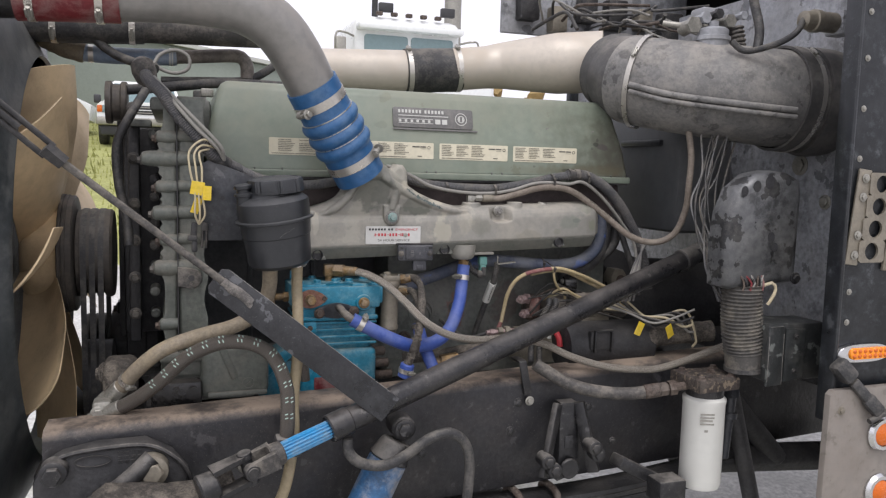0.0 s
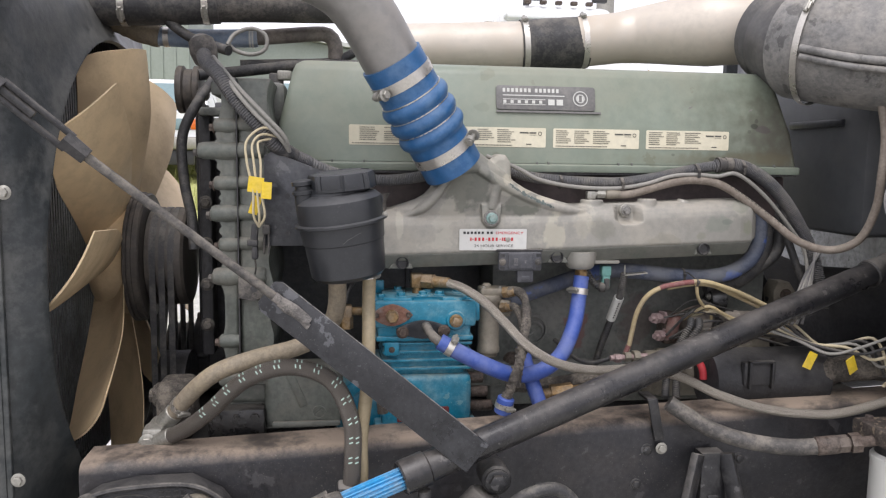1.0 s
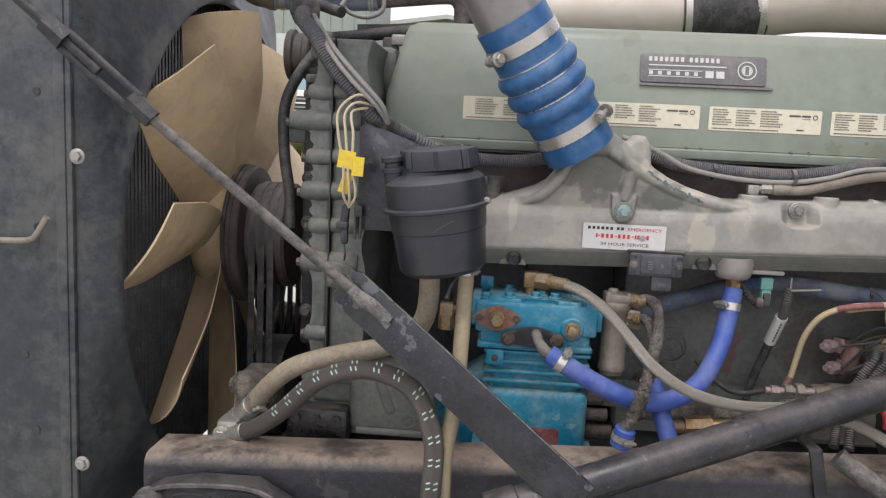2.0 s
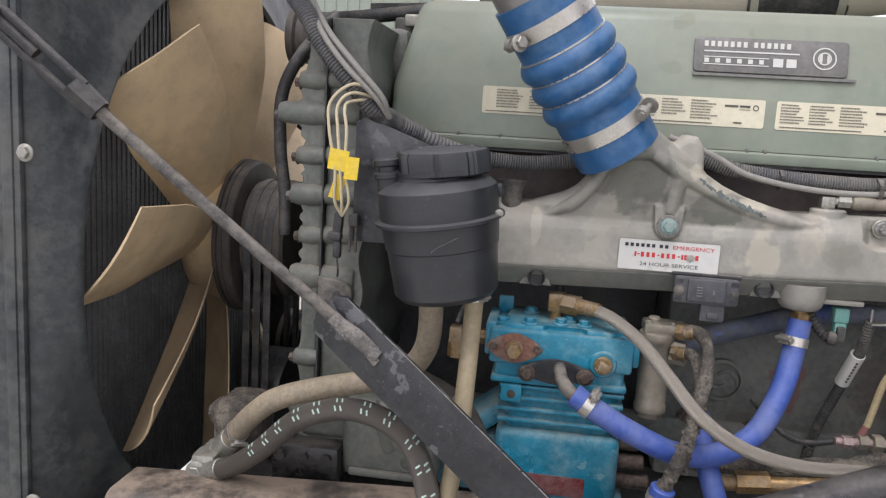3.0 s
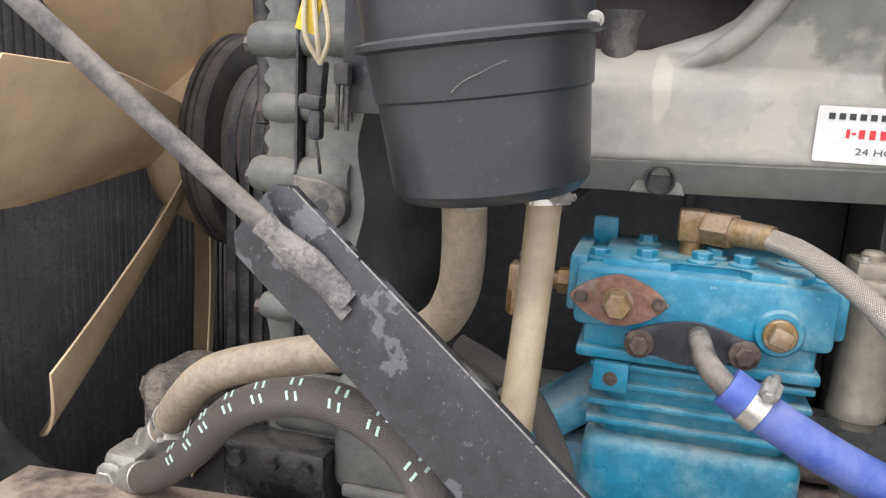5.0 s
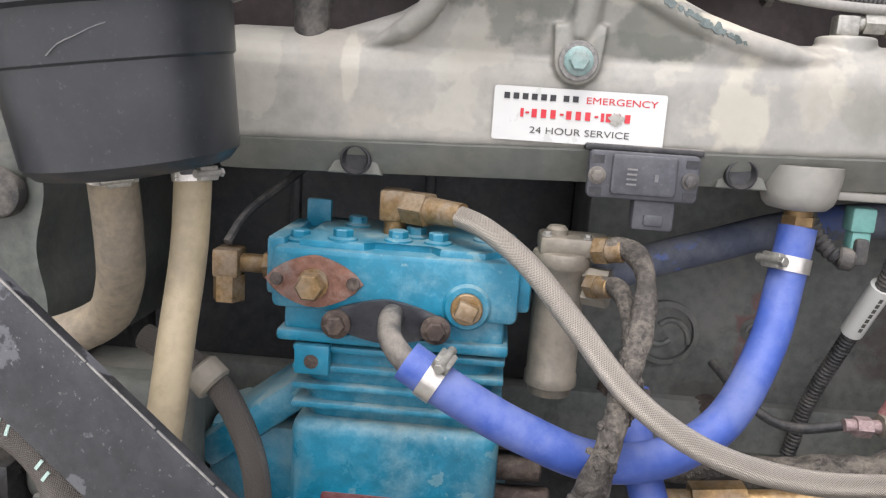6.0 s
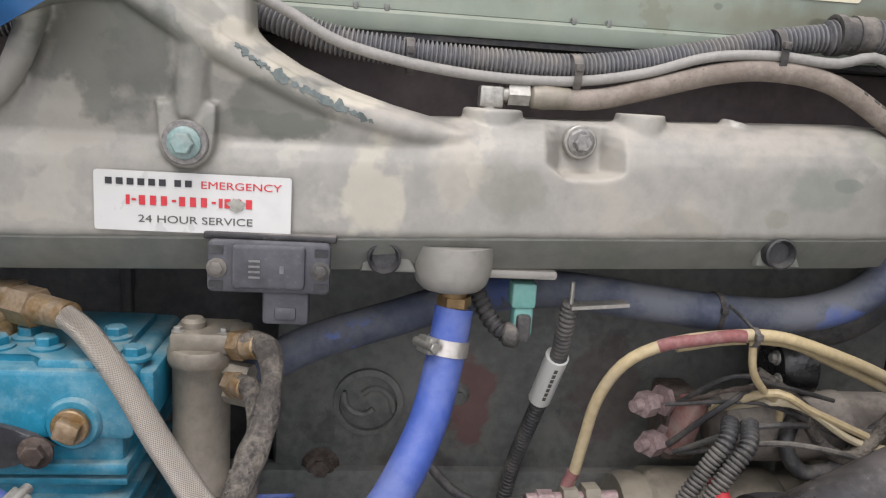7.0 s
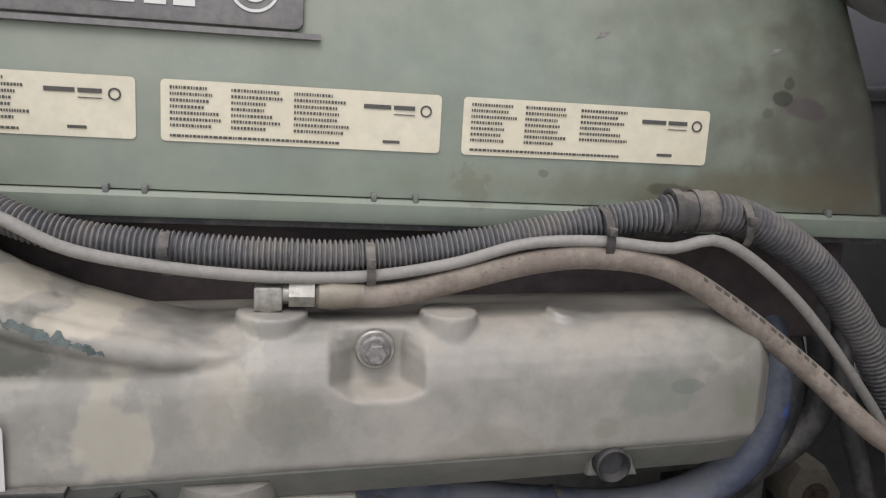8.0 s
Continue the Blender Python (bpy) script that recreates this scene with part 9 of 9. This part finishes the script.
def turbocharger():
    t = thing("turbocharger", "dark sooty turbocharger housing beyond the rocker cover", "turbocharger")
    bm = bmesh.new()
    lathe(bm, [(0.03, -0.10), (0.09, -0.09), (0.12, -0.05), (0.125, 0.0), (0.11, 0.05), (0.06, 0.08), (0.05, 0.14)], (0.82, 0.82, 1.72), X, 32)
    part("compressor_housing", bm, DARK, t)
    bm = bmesh.new()
    lathe(bm, [(0.05, 0.0), (0.10, 0.02), (0.115, 0.07), (0.09, 0.13), (0.05, 0.15)], (0.96, 0.82, 1.72), X, 32)
    part("turbine_housing", bm, RUST, t)
    bm = bmesh.new()
    box(bm, (0.60, 0.80, 1.62), (0.90, 0.10, 0.22), None, 0.03)
    part("exhaust_manifold", bm, DARK, t)


turbocharger()


def leaf_spring():
    # spring pack and axle are guessed, added to darken the space below the rail
    t = thing("leaf_spring", "rusty black leaf spring pack, added to darken below the frame rail", "leaf spring")
    for k in range(6):
        half = 0.62 - 0.075 * k
        z0 = 0.775 - 0.0135 * k
        bm = bmesh.new()
        loops = []
        for i in range(15):
            q = i / 14 * 2 - 1
            x, z = 0.74 + half * q, z0 + 0.055 * (half * q / 0.62) ** 2
            loops.append([V((x, y, z + dz)) for y, dz in ((-0.165, 0.0), (-0.085, 0.0), (-0.085, 0.0115), (-0.165, 0.0115))])
        rings(bm, loops)
        part("leaf", bm, BLACK_DIRTY if k % 2 else DARK, t)
    for x in (0.70, 0.80):
        bm = bmesh.new()
        tube(bm, [(x, -0.172, 0.64), (x, -0.172, 0.76), (x, -0.168, 0.795), (x, -0.125, 0.805), (x, -0.082, 0.795), (x, -0.078, 0.76), (x, -0.078, 0.64)], 0.009, 10)
        part("u_bolt", bm, RUST, t)
    t = thing("front_axle", "grimy black front axle beam, added unseen", "axle")
    bm = bmesh.new()
    box(bm, (0.75, 0.30, 0.63), (0.11, 1.30, 0.10), None, 0.015)
    part("beam", bm, DARK, t)


leaf_spring()

# ---- yard behind the truck ----
YARD_GREEN = mat("grey_green_cladding", srgb(132, 140, 132), 0.6, var=0.05, scale=3, bump=0.05, stain=0.2, staincol=srgb(112, 118, 110), stain_scale=1.2)
PALE_CLAD = mat("pale_cladding", srgb(170, 172, 166), 0.6, var=0.05, scale=3, bump=0.05)
CARWHITE = mat("white_car_paint", srgb(216, 218, 216), 0.3, var=0.03, scale=4, bump=0.0)
GLASS_D = mat("dark_window_glass", srgb(112, 132, 134), 0.08, var=0.05, scale=4, bump=0.0)
GRILLE = mat("dark_grille", srgb(48, 48, 50), 0.5, var=0.1, scale=20, bump=0.0)
ROOFRED = mat("red_roof_trim", srgb(176, 40, 48), 0.5, var=0.08, scale=6, bump=0.0)
LEAF = mat("autumn_scrub", srgb(150, 128, 84), 0.8, var=0.3, scale=3, bump=0.2, rand=0.3)
GRASS = mat("pale_grass", srgb(150, 152, 92), 0.9, var=0.3, scale=8, bump=0.4)


def ground_z(y):
    return 0.098 * (max(-3.0, min(y, 30)) + 1.4)


def pickup(x, y, label):
    """A small white pickup facing the truck; x is the middle of its nose."""
    z = ground_z(y + 1.5)
    t = thing("pickup_truck", label, "pickup truck", "parked pickups")
    bm = bmesh.new()
    rings(bm, [[V((x + a * 0.92, y + 0.05, z + b)) for a, b in ((-1, 0.45), (1, 0.45), (1, 0.85), (0.9, 0.93), (-0.9, 0.93), (-1, 0.85))],
               [V((x + a * 0.95, y + 1.35, z + b)) for a, b in ((-1, 0.40), (1, 0.40), (1, 0.92), (0.9, 1.02), (-0.9, 1.02), (-1, 0.92))],
               [V((x + a * 0.95, y + 4.6, z + b)) for a, b in ((-1, 0.40), (1, 0.40), (1, 0.95), (0.97, 1.02), (-0.97, 1.02), (-1, 0.95))]])
    part("body", bm, CARWHITE, t)
    bm = bmesh.new()
    rings(bm, [[V((x + a * 0.88, y + b, z + 1.0)) for a, b in ((-1, 1.25), (1, 1.25), (1, 2.9), (-1, 2.9))], [V((x + a * 0.70, y + b, z + 1.52)) for a, b in ((-1, 1.80), (1, 1.80), (1, 2.75), (-1, 2.75))], [V((x + a * 0.66, y + b, z + 1.56)) for a, b in ((-1, 1.9), (1, 1.9), (1, 2.65), (-1, 2.65))]])
    part("cabin", bm, CARWHITE, t)
    bm = bmesh.new()
    n = V((0, -0.52, 0.55)).normalized()
    prism(bm, [(-0.78, 0.04), (0.78, 0.04), (0.66, 0.70), (-0.66, 0.70)], V((x, y + 1.255, z + 1.0)) + n * 0.004, X, V((0, 0.55, 0.52)), 0.006)
    part("windscreen", bm, GLASS_D, t)
    for s in (-1, 1):
        bm = bmesh.new()
        box(bm, (x + s * 1.02, y + 1.45, z + 1.08), (0.16, 0.08, 0.20), None, 0.03)
        part("mirror", bm, GRILLE, t)
        bm = bmesh.new()
        box(bm, (x + s * 0.66, y + 0.045, z + 0.77), (0.30, 0.03, 0.16), None, 0.02)
        part("headlamp", bm, GLASS_D, t)
        bm = bmesh.new()
        box(bm, (x + s * 0.86, y + 0.045, z + 0.77), (0.11, 0.035, 0.15), None, 0.015)
        part("turn_signal", bm, AMBER_D, t)
        for yy in (0.95, 3.7):
            bm = bmesh.new()
            lathe(bm, [(0.2, -0.1), (0.34, -0.1), (0.36, -0.06), (0.36, 0.06), (0.34, 0.1), (0.2, 0.1)], (x + s * 0.84, y + yy, z + 0.36), X, 28)
            part("tyre", bm, RUBBER, t)
    bm = bmesh.new()
    box(bm, (x, y + 0.05, z + 0.77), (1.0, 0.03, 0.20), None, 0.01)
    part("grille", bm, GRILLE, t)
    for k in range(3):
        bm = bmesh.new()
        box(bm, (x, y + 0.030, z + 0.71 + 0.06 * k), (1.0, 0.015, 0.018))
        part("grille_bar", bm, CARWHITE if k == 1 else ZINC, t)
    bm = bmesh.new()
    box(bm, (x, y - 0.02, z + 0.50), (1.86, 0.16, 0.18), None, 0.04)
    part("bumper", bm, ZINC, t, "grey bumper")
    bm = bmesh.new()
    box(bm, (x - 0.1, y - 0.105, z + 0.50), (0.30, 0.01, 0.14))
    part("plate", bm, WHITE, t, "blank white plate")
    bm = bmesh.new()
    box(bm, (x, y + 0.05, z + 0.30), (1.7, 0.1, 0.22), None, 0.03)
    part("valance", bm, GRILLE, t)
    return t


pickup(-0.75, 17.0, "white pickup truck parked facing the open engine bay")
pickup(-2.75, 10.0, "white pickup truck with dark grille parked in the yard")


def grass_verge():
    """Rough grass on the yard between the parked cars."""
    rng = random.Random(31)
    bm = bmesh.new()
    nx, ny = 40, 50
    grid = []
    for j in range(ny + 1):
        y = 5.5 + 26.0 * j / ny
        row = []
        for i in range(nx + 1):
            x = -14.0 + 15.5 * i / nx + 0.5 * noise.noise(V((y * 0.5, i * 0.3, 2.0)))
            edge = 1.0 if 0 < i < nx and 0 < j < ny else 0.0
            row.append(bm.verts.new((x, y, ground_z(y) + edge * (0.06 + 0.07 * noise.noise(V((x * 1.3, y * 1.3, 0.0)))))))
        grid.append(row)
    for a, b in zip(grid, grid[1:]):
        for i in range(nx):
            bm.faces.new((a[i], a[i + 1], b[i + 1], b[i]))
    for k in range(5000):
        x, y = rng.uniform(-10, 1.0), 6.0 + 20.0 * rng.random() ** 1.6
        h, w, q = rng.uniform(0.06, 0.20), rng.uniform(0.01, 0.03), rng.uniform(-0.06, 0.06)
        z = ground_z(y) + 0.02
        bm.faces.new([bm.verts.new(p) for p in ((x - w, y, z), (x + w, y, z), (x + q, y + q, z + h))])
    single("grass", bm, GRASS, "yellow-green rough grass across the yard", "grass", kind="stuff")


grass_verge()


def sedan(x, y):
    z = ground_z(y)
    t = thing("sedan", "white sedan parked side-on by the building", "car")
    bm = bmesh.new()
    prism(bm, [(-2.2, 0.3), (2.2, 0.3), (2.25, 0.7), (1.9, 0.86), (1.1, 0.92), (0.55, 1.36), (-0.9, 1.40), (-1.6, 0.96), (-2.2, 0.88)], (x, y, z), X, Z, 1.7, 0.08)
    part("body", bm, CARWHITE, t)
    bm = bmesh.new()
    prism(bm, [(0.95, 0.95), (0.5, 1.28), (-0.85, 1.32), (-1.35, 0.95)], (x, y - 1.705, z), X, Z, 0.01)
    part("side_window", bm, GLASS_D, t)
    for q in (-1.35, 1.35):
        bm = bmesh.new()
        lathe(bm, [(0.15, -0.1), (0.30, -0.1), (0.32, 0.1), (0.15, 0.1)], (x + q, y - 1.65, z + 0.32), FRONT, 24)
        part("tyre", bm, RUBBER, t)
    return t


sedan(-4.3, 22.0)


def shed():
    t = thing("metal_shed", "grey-green metal clad shed with a personnel door", "building")
    z = ground_z(19)
    bm = bmesh.new()
    box(bm, (-9.0, 21.0, z + 2.0), (11.0, 4.0, 5.2))
    part("wall", bm, YARD_GREEN, t)
    for k in range(36):
        bm = bmesh.new()
        box(bm, (-14.4 + 0.31 * k, 18.985, z + 2.0), (0.05, 0.03, 5.2))
        part("cladding_rib", bm, YARD_GREEN, t)
    bm = bmesh.new()
    box(bm, (-9.0, 20.9, z + 4.68), (11.3, 4.4, 0.18))
    part("roof_edge", bm, ROOFRED, t, "red roof trim")
    bm = bmesh.new()
    box(bm, (-5.35, 18.96, z + 1.1), (1.0, 0.05, 2.1), None, 0.01)
    d = part("door", bm, PALE_CLAD, t)
    bm = bmesh.new()
    cyl(bm, (-5.7, 18.9, z + 1.05), (-5.7, 18.86, z + 1.05), 0.05, seg=12)
    part("door_knob", bm, ZINC, d)
    bm = bmesh.new()
    box(bm, (-5.25, 18.92, z + 1.7), (0.22, 0.03, 0.5))
    part("door_pane", bm, GLASS_D, d)
    t = thing("metal_shed", "low grey-green gable shed farther back", "building")
    z = ground_z(26)
    bm = bmesh.new()
    prism(bm, [(-9.0, -1.0), (5.0, -1.0), (5.0, 2.0), (-2.0, 3.0), (-9.0, 2.0)], (0, 30, z), X, Z, 4.0)
    part("wall", bm, YARD_GREEN, t)
    bm = bmesh.new()
    prism(bm, [(-9.3, 1.98), (-2.0, 3.02), (5.3, 1.98), (5.3, 2.10), (-2.0, 3.16), (-9.3, 2.10)], (0, 30.2, z), X, Z, 4.5)
    part("roof", bm, PALE_CLAD, t)


shed()


def semi_truck(x, y):
    z = ground_z(y)
    t = thing("semi_truck", "white semi truck cab with roof lamps and exhaust stack", "semi truck")
    bm = bmesh.new()
    box(bm, (x, y + 1.2, z + 2.0), (2.0, 1.8, 2.0), None, 0.18, 3)
    part("cab_body", bm, CARWHITE, t)
    bm = bmesh.new()
    box(bm, (x, y - 0.6, z + 1.4), (1.7, 2.4, 1.4), None, 0.15, 3)
    part("hood", bm, CARWHITE, t)
    for s in (-1, 1):
        bm = bmesh.new()
        prism(bm, rounded(0.80, 0.55, 0.05, 4, s * 0.43, 2.38), (x, y + 0.32, z), X, Z, 0.04)
        part("windscreen", bm, GLASS_D, t)
        bm = bmesh.new()
        box(bm, (x + s * 1.25, y + 0.3, z + 2.35), (0.18, 0.10, 0.45), None, 0.02)
        part("mirror", bm, ZINC, t)
        bm = bmesh.new()
        tube(bm, [(x + s * 1.0, y + 0.4, z + 2.62), (x + s * 1.2, y + 0.3, z + 2.66), (x + s * 1.34, y + 0.3, z + 2.6), (x + s * 1.34, y + 0.3, z + 2.0)], 0.02, 8, 0.05)
        part("mirror_arm", bm, ZINC, t)
    bm = bmesh.new()
    box(bm, (x, y + 0.22, z + 2.78), (1.95, 0.3, 0.12), None, 0.04)
    part("visor", bm, CARWHITE, t)
    for k in range(5):
        bm = bmesh.new()
        box(bm, (x - 0.55 + 0.275 * k, y + 0.35, z + 3.04), (0.12, 0.10, 0.07), None, 0.02)
        part("roof_lamp", bm, RUST, t)
    for s in (-0.42, 0.75):
        bm = bmesh.new()
        box(bm, (x + s, y + 0.4, z + 3.16), (0.26, 0.12, 0.16), None, 0.02)
        part("work_lamp", bm, GRILLE, t)
    bm = bmesh.new()
    cyl(bm, (x + 1.28, y + 1.6, z + 1.0), (x + 1.28, y + 1.6, z + 4.3), 0.17, seg=24)
    part("exhaust_stack", bm, ZINC, t)
    return t


semi_truck(3.95, 11.6)


def treeline():
    rng = random.Random(5)
    bm = bmesh.new()
    for k in range(420):
        x = rng.uniform(-30, 60)
        y = rng.uniform(62, 70)
        h = rng.uniform(0.5, 1.0) * (6.5 + 2.0 * noise.noise(V((x * 0.12, 0, 0))))
        c = V((x, y, ground_z(30) + h * rng.uniform(0.1, 1.0)))
        bmesh.ops.create_icosphere(bm, subdivisions=1, radius=rng.uniform(0.5, 1.3), matrix=Matrix.Translation(c) @ Matrix.Diagonal((1, 1, rng.uniform(0.7, 1.3), 1)))
    for v in bm.verts:
        v.co += V((rng.uniform(-0.25, 0.25), rng.uniform(-0.25, 0.25), rng.uniform(-0.25, 0.25)))
    single("far_trees", bm, LEAF, "distant tan autumn tree line", "trees", kind="stuff")


treeline()


def utility_pole():
    bm = bmesh.new()
    cyl(bm, (6.3, 24, ground_z(24) - 0.2), (6.3, 24, ground_z(24) + 9), 0.12, 0.09, 12)
    single("utility_pole", bm, DARK, "dark wooden utility pole behind the yard", "utility pole")


utility_pole()
